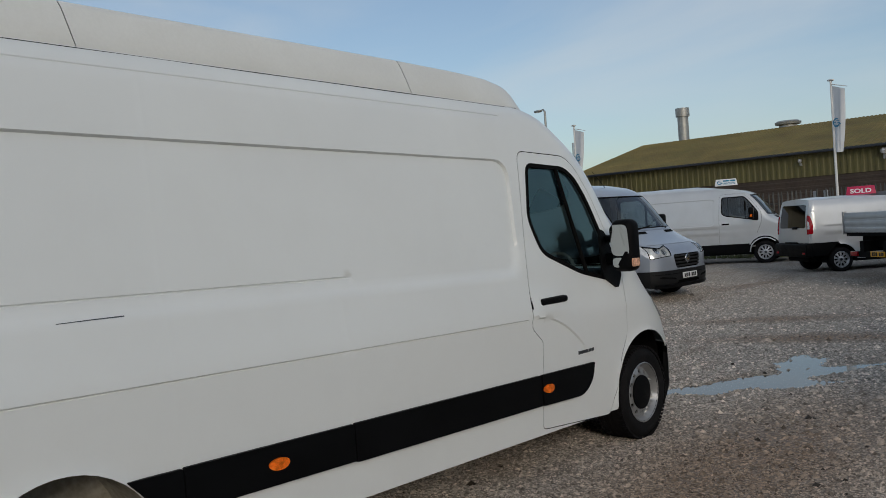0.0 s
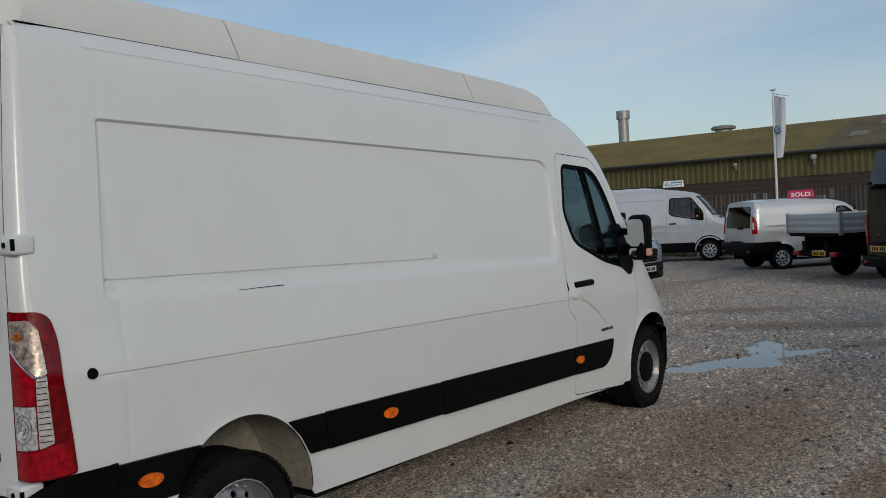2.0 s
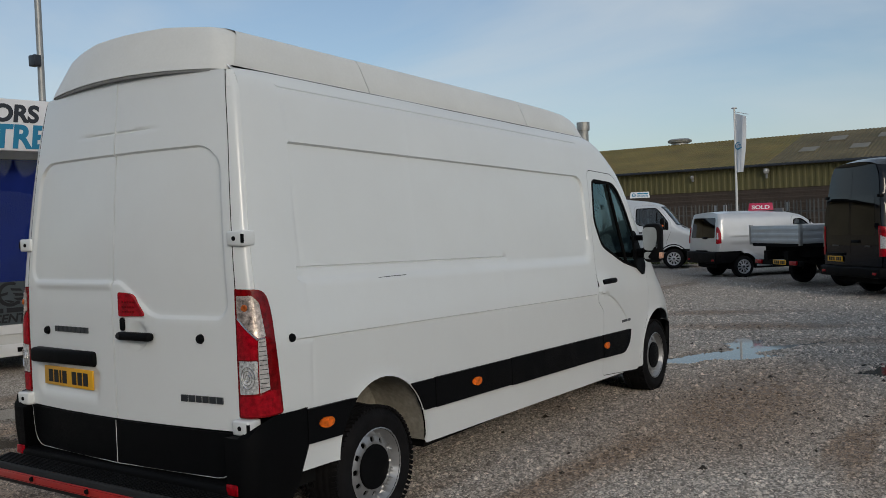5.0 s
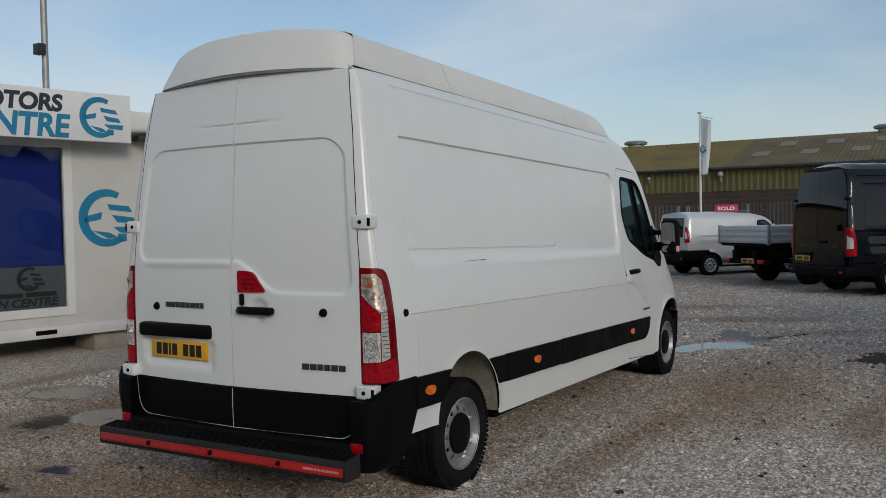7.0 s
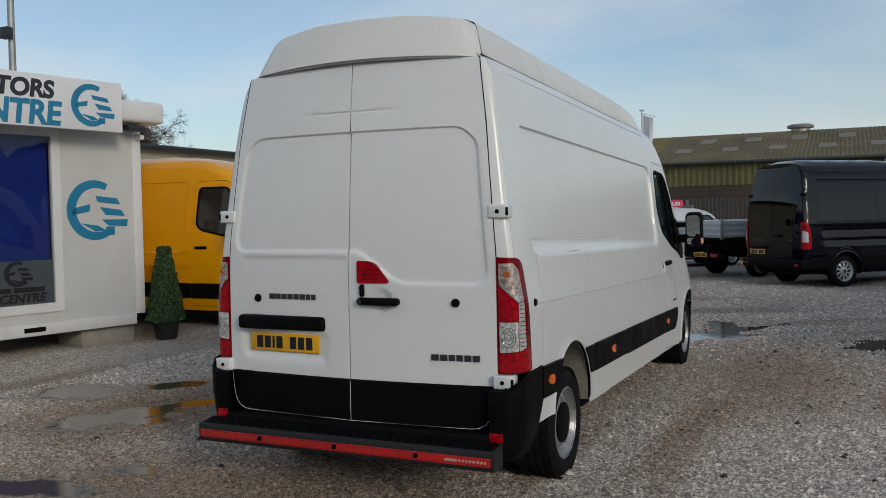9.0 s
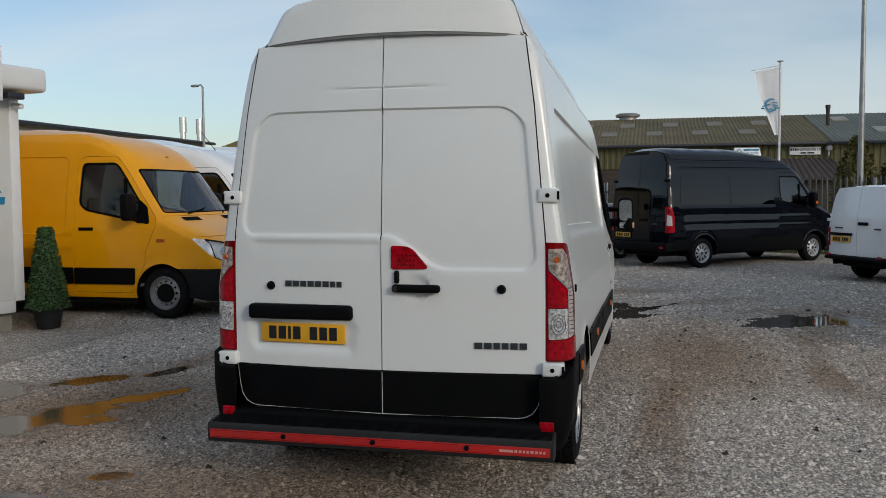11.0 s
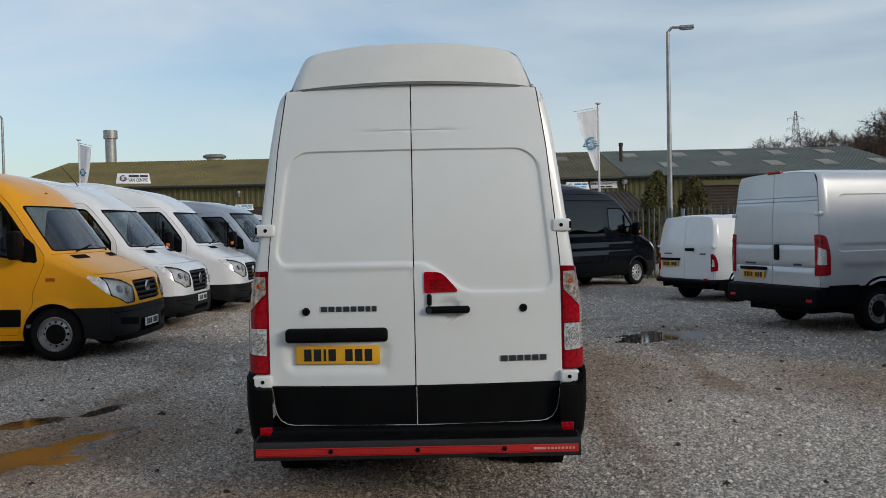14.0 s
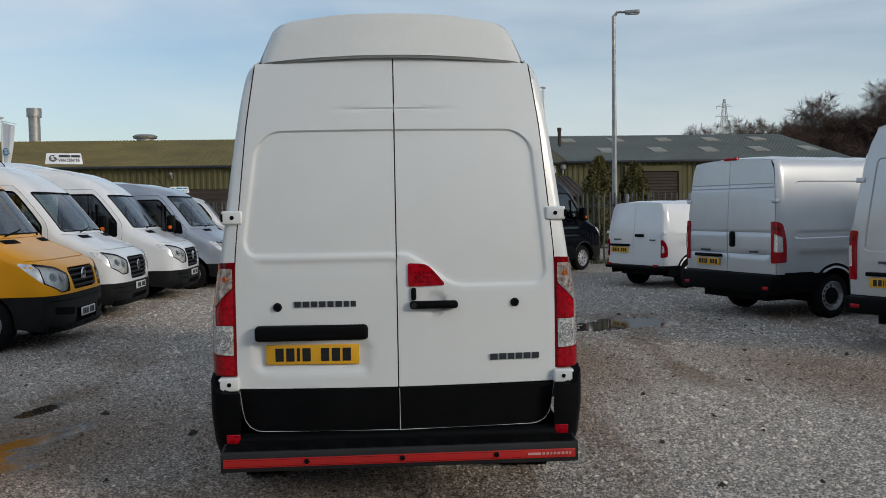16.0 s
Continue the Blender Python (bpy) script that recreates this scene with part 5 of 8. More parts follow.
    for i in range(5):
        for j in range(3):
            if 0.11 + i * 0.022 + j * 0.025 < 0.26:
                box(bm, 0.10 + i * 0.022, 0.108 + i * 0.022, -0.042, -0.036, 1.325 + j * 0.026, 1.333 + j * 0.026)
    part("lamp_facet", bm, RED_DEEP, bl, smooth=False)
    box_part("lock_cover", PLASTIC, v, (0.078, 0.107, -0.05, -0.02, 1.225, 1.297), 0.013, "black oval lock cover", segments=3)
    bm = box(bmesh.new(), 0.068, 0.338, -0.072, -0.02, 1.178, 1.222, 0.018, 3)
    part("rear_handle", bm, PLASTIC, v, "black rear door pull handle")
    part("handle_button", lathe([(0, 0.004), (0.012, 0.003), (0.016, -0.006)], 14), PLASTIC_GREY, v).matrix_local = pose(0.092, -0.073, 1.2, 0, 0, -90)
    for x in (-0.664, 0.664):
        part("door_buffer", lathe([(0, 0.020), (0.018, 0.018), (0.024, 0.008), (0.026, -0.005)], 20), PLASTIC, v, "round black stop").matrix_local = pose(x, 0.004, 1.199, 0, 0, -90)
    bm = box(bmesh.new(), -0.79, -0.165, -0.050, 0.03, 1.012, 1.098, 0.022, 3)
    part("plate_light_bar", bm, PLASTIC, v, "black number plate light bar")
    number_plate(v, -0.475, -0.002, 0.932, PLATE_Y, turn=-3.8)
    marks(v, (0.036, 0.036, 0.034, 0.036, 0.034, 0.036, 0.028, 0.028), 0.0105, 0.032, BADGE, pose(-0.40, -0.019, 1.214, 0, 0, -3.2), 0.004, "badge")
    marks(v, (0.042, 0.040, 0.034, 0.036, 0.038, 0.040), 0.0105, 0.034, BADGE, pose(0.66, -0.002, 0.894, 0, 0, 5.2), 0.004, "badge")
    # rear bumper: corners, sill and inner lip
    for hand in (1, -1):
        bm = bmesh.new()
        prof = [(0.872, -0.055), (0.96, -0.055), (1.01, -0.03), (1.045, 0.03), (1.05, 0.12), (1.05, 0.35), (0.98, 0.35), (0.98, 0.1), (0.90, 0.02)]
        levels = [(0.823, 0.0), (0.80, 0.0), (0.62, 0.0), (0.45, -0.02), (0.36, -0.05), (0.335, -0.07)]
        rings = []
        for k, (z, inset) in enumerate(levels):
            cut = 0.0 if z > 0.6 else (0.62 - z) * 0.33
            rings.append([bm.verts.new((hand * (x + (inset if x > 0.93 else 0)), min(y, 0.35 - cut) if y > 0.2 else y - (inset * 0.4 if y < 0 else 0), min(z, cap - 0.001 * k))) for (x, y), cap in zip(prof, (0.733, 0.733, 0.738, 0.80, 0.823, 0.818, 0.815, 0.80, 0.733))])
        for a, b in zip(rings, rings[1:]):
            for i in range(len(prof)):
                bm.faces.new((a[i], a[(i + 1) % len(prof)], b[(i + 1) % len(prof)], b[i]))
        bm.faces.new(rings[0]), bm.faces.new(rings[-1][::-1])
        bc = part("bumper_corner", bm, PLASTIC, v, "black plastic rear bumper corner", sharp=40)
        box_part("reflector", RED, bc, (min(hand * 0.875, hand * 0.952), max(hand * 0.875, hand * 0.952), -0.062, -0.05, 0.452, 0.507), 0.006, "red reflector")
    bm = bmesh.new()
    box(bm, -0.90, 0.90, -0.065, 0.05, 0.345, 0.492, 0.025, 3)
    part("rear_bumper", bm, PLASTIC, v, "black plastic rear bumper")
    # step bar with red reflective face
    bm = bmesh.new()
    sec = [(-0.10, 0.468), (-0.225, 0.452), (-0.232, 0.440), (-0.232, 0.36), (-0.222, 0.345), (-0.10, 0.345)]
    r0 = [bm.verts.new((-0.955, y, z)) for y, z in sec]
    r1 = [bm.verts.new((0.968, y, z)) for y, z in sec]
    for i in range(len(sec)):
        bm.faces.new((r0[i], r0[(i + 1) % len(sec)], r1[(i + 1) % len(sec)], r1[i]))
    bm.faces.new(r0), bm.faces.new(r1[::-1])
    stp = part("step_bar", bm, PLASTIC_GREY, v, "black rear step bar with red reflective face")
    box_part("reflective_strip", REFLECT_RED, stp, (-0.94, 0.952, -0.240, -0.231, 0.371, 0.419), 0.003, "red reflective strip")
    bm = bmesh.new()
    for z in (0.377, 0.412):
        box(bm, -0.93, 0.66, -0.2415, -0.2395, z, z + 0.0012)
    part("strip_rib", bm, RED_DEEP, stp, smooth=False)
    bm = bmesh.new()
    for i in range(8):
        box(bm, -0.94, 0.955, -0.212 + i * 0.014, -0.206 + i * 0.014, 0.4525 + i * 0.0018, 0.4575 + i * 0.0018)
    part("tread_rib", bm, PLASTIC, stp, smooth=False)
    for x in (-0.50, 0.01, 0.52):
        part("bolt", lathe([(0, 0.012), (0.012, 0.010), (0.015, -0.002)], 12), PLASTIC, stp).matrix_local = pose(x, -0.240, 0.398, 0, 0, -90)
    marks(stp, (0.07, 0.014, 0.014, 0.010, 0.012, 0.016, 0.014, 0.012, 0.010), 0.008, 0.013, LAMP_MARK, pose(0.81, -0.2405, 0.396), 0.0015, "maker_mark")
    for x in (-0.55, 0.55):
        box_part("step_bracket", DARK, stp, (x - 0.04, x + 0.04, -0.12, 0.25, 0.33, 0.40), 0.01)
    # black shell added behind the gaps to keep them dark, chassis
    bm = bmesh.new()
    for z0, z1, w in ((0.5, 0.98, 0.60), (0.98, 1.3, 0.95), (1.3, 1.9, 0.86), (1.9, 2.35, 0.76), (2.35, 2.5, 0.68)):
        y0 = float(sh.rear(z1)) + 0.05
        box(bm, -w, w, y0, 4.15, z0, z1)
    part("inner_shell", bm, GAP, v, smooth=False)
    bm = bmesh.new()
    box(bm, -0.64, 0.64, 0.05, 6.0, 0.28, 0.5)
    box(bm, -0.95, 0.95, 1.5, 4.85, 0.335, 0.5)
    box(bm, -0.93, 0.93, 0.1, 0.52, 0.38, 0.5)
    box(bm, -0.95, 0.95, 4.1, 4.9, 0.33, 0.6)
    part("chassis", bm, DARK, v, smooth=False)
    # pillar behind tail lamps and at the rear corners
    for hand in (1, -1):
        vs, fs, gs = [], [], []
        zs = np.linspace(1.40, 2.56, 14)
        for z in zs:
            w, y = float(sh.width(z)), float(sh.rear(z))
            e = edge_x(z) + 0.0065
            ye = y - BOW * (1 - (e / w) ** 2)
            gs += [(hand * (e - 0.03), ye + 0.02, z), (hand * (e - 0.009), ye + 0.0015, z), (hand * (e + 0.0005), ye + 0.0005, z)]
            vs += [(hand * e, ye + 0.03, z), (hand * e, ye, z), (hand * (e + (w - 0.04 - e) * 0.6), y - 0.005, z), (hand * (w - 0.040), y, z), (hand * (w - 0.027), y + 0.006, z), (hand * (w - 0.019), y + 0.018, z), (hand * (w - 0.0145), y + 0.035, z), (hand * (w - 0.0135), y + 0.05, z)]
        for i in range(13):
            fs += [(8 * i + j, 8 * i + j + 1, 8 * i + j + 9, 8 * i + j + 8) for j in range(7)]
        mesh_object("rear_pillar", vs, fs, WHITE, v, smooth=True, sharp=40)
        # black strip set nearly flush in the rear door gap for its shade
        mesh_object("rear_gap_shade", gs, [(3 * i + j, 3 * i + j + 1, 3 * i + j + 4, 3 * i + j + 3) for i in range(13) for j in range(2)], GAP, v)
    # scratch on the side ledge
    sf = sh.side(1, press)
    panel("scratch", [(1.05, 1.461), (1.2, 1.464), (1.33, 1.465), (1.33, 1.470), (1.2, 1.468), (1.05, 1.464)], sf, BADGE, v, step=0.05, outward=(1, 0, 0), flange=0, offset=0.0015, label="dark scratch in the paint")
    return v


def build_high_roof(v):
    """Moulded roof in three sections with seams and an overhanging rear lip."""
    def height(y):
        return 0.232 * np.interp(y, [0.06, 0.3, 2.0, 3.4, 3.9, 4.2, 4.4, 4.55, 4.68, 4.82], [1.0, 1.0, 1.0, 0.99, 0.96, 0.90, 0.74, 0.52, 0.27, 0.03])

    def section(y, rear_cut=0.0):
        h = float(height(y))
        zb = 2.588
        xb = min(0.752, float(MAIN.half(y, 2.595)) - 0.0) if y > 3.9 else 0.752
        top = h + 0.03 * (h / 0.232)
        pts = [(xb, 0.0), (xb + 0.004, 0.012), (xb - 0.028, h * 0.45), (xb - 0.058, h * 0.80), (xb - 0.078, h * 0.93), (xb - 0.115, h * 0.985), (xb * 0.72, h * 1.02), (xb * 0.4, top * 0.99), (0.0, top)]
        full = pts + [(-x, z) for x, z in pts[-2::-1]]
        return [(x, zb + z) for x, z in full]
    Y0, ROUND, XB = 0.036, 0.085, 0.752

    def rear_y(x, half, t):
        """The tail's plan: bowed, with rounded corners, leaning forward towards the crown."""
        q = min(1.0, abs(x) / half)
        c = max(0.0, (q * half - (half - ROUND)) / ROUND)
        return Y0 + 0.10 * q * q + ROUND * (1 - math.sqrt(max(0.0, 1 - c * c))) + 0.105 * t

    def half_at(t):
        return float(np.interp(t, [0, 0.05, 0.45, 0.80, 0.93, 1.0], [XB, XB + 0.004, XB - 0.028, XB - 0.058, XB - 0.078, XB - 0.115]))
    for a, b, nm in ((0.10, 1.337, 0), (1.341, 3.386, 1), (3.390, 4.81, 2)):
        ys = np.linspace(a, b, 14 if nm < 2 else 20)
        vs, fs = [], []
        for y in ys:
            for x, z in section(y):
                along = (y - a) / (b - a)
                t2 = float(np.clip((z - 2.588) / 0.232, 0, 1))
                yy = y
                if nm == 0:
                    yy = rear_y(x, half_at(t2), t2) * (1 - along) + b * along
                # seams lean back towards the crown
                yy = yy - 0.03 * t2 * (along if nm == 0 else 1.0 if nm == 1 else 1 - along)
                vs.append((x, yy, z - RAKE * yy))
        k = len(section(a))
        for i in range(len(ys) - 1):
            for j in range(k - 1):
                fs.append((i * k + j, (i + 1) * k + j, (i + 1) * k + j + 1, i * k + j + 1))
        if nm == 0:
            # the upright tail, its lower edge arched like the door tops
            base, cols, rows = len(vs), 32, 8
            crown = [(x, z) for x, z in section(a)]
            cx, cz = [q[0] for q in crown[::-1]], [q[1] for q in crown[::-1]]
            for r in range(rows + 1):
                t = r / rows
                for i in range(cols + 1):
                    u = math.sin(math.pi / 2 * (2 * i / cols - 1))
                    half = half_at(t)
                    x = u * half
                    top = float(np.interp(u * half_at(1.0), cx, cz))
                    low = 2.570 + 0.026 * (1 - u * u)
                    z = low + (top - low) * t
                    y = rear_y(x, half, t)
                    vs.append((x, y, z - RAKE * y))
            for r in range(rows):
                for i in range(cols):
                    q = base + r * (cols + 1) + i
                    fs.append((q, q + 1, q + cols + 2, q + cols + 1))
        mesh_object("roof_moulding", vs, fs, GELCOAT, v, "off-white moulded plastic high roof section", smooth=True, sharp=42)
    # lip under the rear overhang, its grey standing in for the shade there
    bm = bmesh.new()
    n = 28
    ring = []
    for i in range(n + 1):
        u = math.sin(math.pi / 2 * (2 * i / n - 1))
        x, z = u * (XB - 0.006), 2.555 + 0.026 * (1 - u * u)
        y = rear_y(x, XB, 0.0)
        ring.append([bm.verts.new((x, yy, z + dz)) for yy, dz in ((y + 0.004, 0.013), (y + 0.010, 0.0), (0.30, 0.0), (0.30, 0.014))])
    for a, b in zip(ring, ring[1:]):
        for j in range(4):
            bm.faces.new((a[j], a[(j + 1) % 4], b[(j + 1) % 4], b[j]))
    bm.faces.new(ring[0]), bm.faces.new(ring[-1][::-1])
    part("roof_lip", bm, GELCOAT_SHADE, v, "underside of the roof overhang, coloured grey for its shade")
    # seam filler
    bm = bmesh.new()
    box(bm, -0.70, 0.70, 0.3, 4.2, 2.40, 2.50)
    part("roof_frame", bm, GAP, v, smooth=False)
    vs, fs = [], []
    ys = np.linspace(0.20, 4.42, 30)
    for y in ys:
        xb = float(MAIN.half(y, 2.59))
        vs += [(xb + 0.002, y, 2.583 - RAKE * y), (xb + 0.002, y, 2.592 - RAKE * y), (xb - 0.06, y, 2.592 - RAKE * y)]
    for i in range(29):
        fs += [(3 * i + j, 3 * i + 3 + j, 3 * i + 4 + j, 3 * i + 1 + j) for j in range(2)]
    mesh_object("roof_seal", vs, fs, GAP, v, "black roof seam seal")


def build_main_front(v):
    """Bonnet, screen, bumper, lamps, mirrors and cab."""
    sh, fr = MAIN, MAIN.front()

    def band(z0, z1, k=0.95, n=12):
        zz = np.linspace(z0, z1, n)
        return [(k * float(sh.width(z)), float(z)) for z in zz] + [(-k * float(sh.width(z)), float(z)) for z in zz[::-1]]
    panel("front_bumper", band(0.26, 0.79), fr, PLASTIC, v, step=0.06, outward=(0, 1, 0), flange=0.03, offset=0.006)
    panel("front_panel", band(0.796, 1.15), fr, WHITE, v, step=0.06, outward=(0, 1, 0))
    panel("bonnet", band(1.157, 1.44), fr, WHITE, v, step=0.05, outward=(0, 1, 1))
    ws = band(1.47, 2.24, 0.90)
    panel("screen_surround", band(1.446, 2.6, n=18), fr, WHITE, v, holes=[ws], step=0.05, outward=(0, 1, 0.4))
    sc = panel("windscreen", grown(ws, 0.012), fr, GLASS_SCREEN, v, step=0.08, outward=(0, 1, 0.4), flange=0, offset=-0.01, label="raked glass windscreen")
    sc.visible_shadow = False
    for hand in (1, -1):
        panel("bumper_end", [(float(sh.border(z)), float(z)) for z in np.linspace(0.30, 0.795, 8)] + arc(5.51, 0.49, 0.472, 40, -22), sh.side(hand), PLASTIC, v, step=0.06, outward=(hand, 0, 0), flange=0.03, offset=0.012, label="black bumper end")
        hl = rounded([(hand * 0.62, 0.95), (hand * 0.94, 1.02), (hand * 0.95, 1.2), (hand * 0.75, 1.12)], 0.04)
        panel("headlamp", hl, fr, CLEAR, v, step=0.04, outward=(0, 1, 0), flange=0.01, offset=0.006)
        x, y, z = hand * 1.0, 5.03, 1.49
        bm = bmesh.new()
        tube(bm, (hand * 0.93, y + 0.10, z + 0.05), (hand * 1.12, y + 0.05, z + 0.05), 0.03, 0.026, 8)
        tube(bm, (hand * 0.95, y + 0.10, z - 0.10), (hand * 1.12, y + 0.05, z - 0.07), 0.034, 0.03, 8)
        box(bm, min(hand * 0.94, hand * 1.10), max(hand * 0.94, hand * 1.10), y + 0.02, y + 0.12, z - 0.14, z - 0.05, 0.03, 3)
        part("mirror_arm", bm, PLASTIC, v, "black mirror arm")
        bm = bmesh.new()
        box(bm, min(hand * 1.085, hand * 1.262), max(hand * 1.085, hand * 1.262), y - 0.05, y + 0.10, z - 0.185, z + 0.185, 0.055, 5)
        mh = part("mirror_housing", bm, PLASTIC, v, "tall black door mirror housing")
        a, b = sorted((hand * 1.108, hand * 1.238))
        gl = lambda u, w: (u, y - 0.066 + 0.15 * (np.abs(u) - 1.1) - 0.10 * (w - z), w)
        panel("mirror_glass", rounded([(a, z - 0.07), (b, z - 0.07), (b, z + 0.15), (a, z + 0.15)], 0.045), gl, MIRROR, mh, step=0.04, flange=0.004, outward=(0, -1, 0), label="mirror glass", offset=0.004)
        panel("wide_angle_glass", rounded([(a, z - 0.152), (b, z - 0.152), (b, z - 0.084), (a, z - 0.084)], 0.03), gl, MIRROR, mh, step=0.04, flange=0.004, outward=(0, -1, 0), offset=0.004)
        box_part("mirror_indicator", AMBER_PALE, mh, (min(hand * 1.244, hand * 1.266), max(hand * 1.244, hand * 1.266), y - 0.035, y + 0.05, z - 0.15, z - 0.09), 0.008, "clear amber repeater")
    make_interior(v, sh, 4.25, 5.45, floor=0.72, belt=1.36)


MAIN_VAN = build_main_van()
build_high_roof(MAIN_VAN)
build_main_front(MAIN_VAN)


# ---- the other vans ----
def parked(x, y, heading):
    """Pose of a vehicle whose rear middle is at x, y; heading in degrees from +x."""
    return pose(x, y, 0, 0, 0, heading - 90)


def nosed(x, y, heading, L):
    """The same from the place of its front middle."""
    return parked(x - L * math.cos(radians(heading)), y - L * math.sin(radians(heading)), heading)


SPRINTER = dict(nose=[(0.24, 5.80), (0.45, 5.9), (0.8, 5.9), (1.08, 5.83), (1.17, 5.70), (1.30, 5.43), (1.45, 5.14), (1.6, 5.03), (2.23, 4.56), (2.4, 4.33), (2.52, 4.05), (2.62, 3.6)],
                width=[(0.2, 0.95), (0.5, 0.985), (1.2, 0.985), (1.6, 0.955), (2.1, 0.89), (2.45, 0.82), (2.62, 0.72)], z_rail=2.58, crown=0.11, wheels=(1.25, 5.0), repeater=(4.98, 1.13), R=0.345, arch=0.39, lift=0.09, crease_z=1.0,
                door=(3.66, 4.74), belt=1.46, door_top=2.26, cowl=1.45, screen_top=2.08, bonnet_low=1.18, bumper=0.76, wheel_style="steel", rub=(0.54, 0.76), grille=(0.46, 0.80, 1.08),
                lamp=((0.50, 0.80), (0.96, 1.15)), sill=0.36, power=3.6, corner=((0.2, 0.46), (1.2, 0.42), (3, 0.42)))
TRANSIT = dict(nose=[(0.24, 5.72), (0.45, 5.84), (0.85, 5.84), (1.05, 5.79), (1.17, 5.64), (1.30, 5.36), (1.44, 5.1), (1.6, 4.98), (2.15, 4.52), (2.35, 4.24), (2.5, 3.92), (2.61, 3.4)],
               width=[(0.2, 0.97), (0.5, 1.0), (1.2, 1.0), (1.6, 0.965), (2.1, 0.89), (2.45, 0.82), (2.61, 0.73)], z_rail=2.60, crown=0.16, wheels=(1.05, 4.82), R=0.345, arch=0.42,
               door=(3.50, 4.60), belt=1.42, door_top=2.20, cowl=1.43, screen_top=2.09, bonnet_low=1.18, bumper=0.66, wheel_style="trim", rub=None, grille=(0.48, 0.70, 1.06),
               lamp=((0.52, 0.80), (0.97, 1.15)), sill=0.36, grille_bars=5, power=3.6, corner=((0.2, 0.46), (1.2, 0.42), (3, 0.42)))
TRANSIT_LOW = dict(TRANSIT, nose=[(0.24, 5.72), (0.45, 5.84), (0.85, 5.84), (1.05, 5.79), (1.17, 5.64), (1.30, 5.36), (1.44, 5.1), (1.6, 4.98), (2.15, 4.50), (2.28, 4.15), (2.36, 3.6)],
                   width=[(0.2, 0.97), (0.5, 1.0), (1.2, 1.0), (1.6, 0.965), (2.1, 0.89), (2.28, 0.84), (2.36, 0.76)], z_rail=2.35, crown=0.12, door_top=2.16, screen_top=2.1)
BOXER = dict(nose=[(0.24, 5.32), (0.45, 5.41), (0.85, 5.41), (1.0, 5.36), (1.10, 5.24), (1.22, 4.98), (1.40, 4.70), (1.55, 4.58), (2.1, 4.12), (2.25, 3.88), (2.34, 3.55), (2.40, 3.2)],
             width=[(0.2, 0.98), (0.5, 1.02), (1.2, 1.02), (1.6, 0.995), (2.1, 0.945), (2.3, 0.915), (2.40, 0.85)], z_rail=2.38, crown=0.08, wheels=(0.98, 4.45), R=0.34, arch=0.42,
             door=(3.2, 4.25), belt=1.40, door_top=2.12, cowl=1.40, screen_top=2.10, bonnet_low=1.12, bumper=0.86, wheel_style="steel", rub=None, grille=(0.38, 0.50, 0.80),
             lamp=((0.50, 0.91), (0.99, 1.11)), sill=0.34, rear=((0.2, 0.0), (1.2, 0.0), (2.4, 0.06)), rear_low=0.62, rear_handle="upright", crease_z=1.0, crease_rise=0.31, rear_lines=(0.98, 1.31, 1.97, 2.03), high_mark=2.43, tail=(0.72, 1.32, 0.15), plate_rear=(-0.42, 0.84))
SMALL = dict(nose=[(0.22, 4.22), (0.4, 4.30), (0.68, 4.30), (0.88, 4.24), (1.0, 4.05), (1.08, 3.75), (1.18, 3.42), (1.5, 3.02), (1.68, 2.72), (1.78, 2.3)],
             width=[(0.2, 0.82), (0.45, 0.86), (1.0, 0.87), (1.3, 0.845), (1.65, 0.79), (1.78, 0.72)], corner=((0.2, 0.45), (2, 0.4)), z_rail=1.77, crown=0.07, wheels=(0.78, 3.42), R=0.305, arch=0.37,
             door=(2.2, 3.14), belt=1.13, door_top=1.66, cowl=1.16, screen_top=1.62, bonnet_low=0.98, bumper=0.62, wheel_style="trim", grille=(0.36, 0.64, 0.86), lamp=((0.42, 0.78), (0.82, 0.95)), sill=0.30,
             rear=((0.2, 0.0), (1.0, 0.0), (1.8, 0.1)), rear_low=0.56, tail=(0.75, 1.12, 0.12), plate_rear=(-0.42, 0.85), rub=None, mirror_tall=0.22, recess=False)

make_van("yellow_van", "yellow long-wheelbase panel van with black side strips and steel wheels", nosed(-3.95, 6.75, 0, 5.9), YELLOW, L=5.9, group="row of parked vans", plate_front_z=0.5, step=0.055, mirror_lamp=False, flap=True, fin=True, **SPRINTER)
make_van("white_van", "white high-roof panel van with slatted black grille", nosed(-4.1, 9.8, 0, 5.84), WHITE_FLEET, L=5.84, group="row of parked vans", plate_front_z=0.58, step=0.055, lift=0.09, aerial=True, **TRANSIT)
make_van("white_van", "white high-roof panel van carrying a dealer's roof sign", nosed(-3.85, 12.75, 0, 5.84), WHITE_FLEET, L=5.84, group="row of parked vans", plate_front_z=0.58, lift=0.09, **TRANSIT)
make_van("silver_van", "blue-silver panel van with black bumper and chrome grille rim", nosed(-3.2, 15.1, -4, 5.41), SILVER_BLUE, L=5.41, group="row of parked vans", plate_front_z=0.52, lift=0.09, aerial=True, **dict(BOXER, bumper=0.64, grille=(0.47, 0.67, 0.93)))
make_van("silver_van", "silver long panel van carrying a dealer's roof sign", nosed(-5.09, 27.0, 15, 5.84), SILVER, L=5.84, group="row of parked vans", lower_clad=0.62, **TRANSIT_LOW)

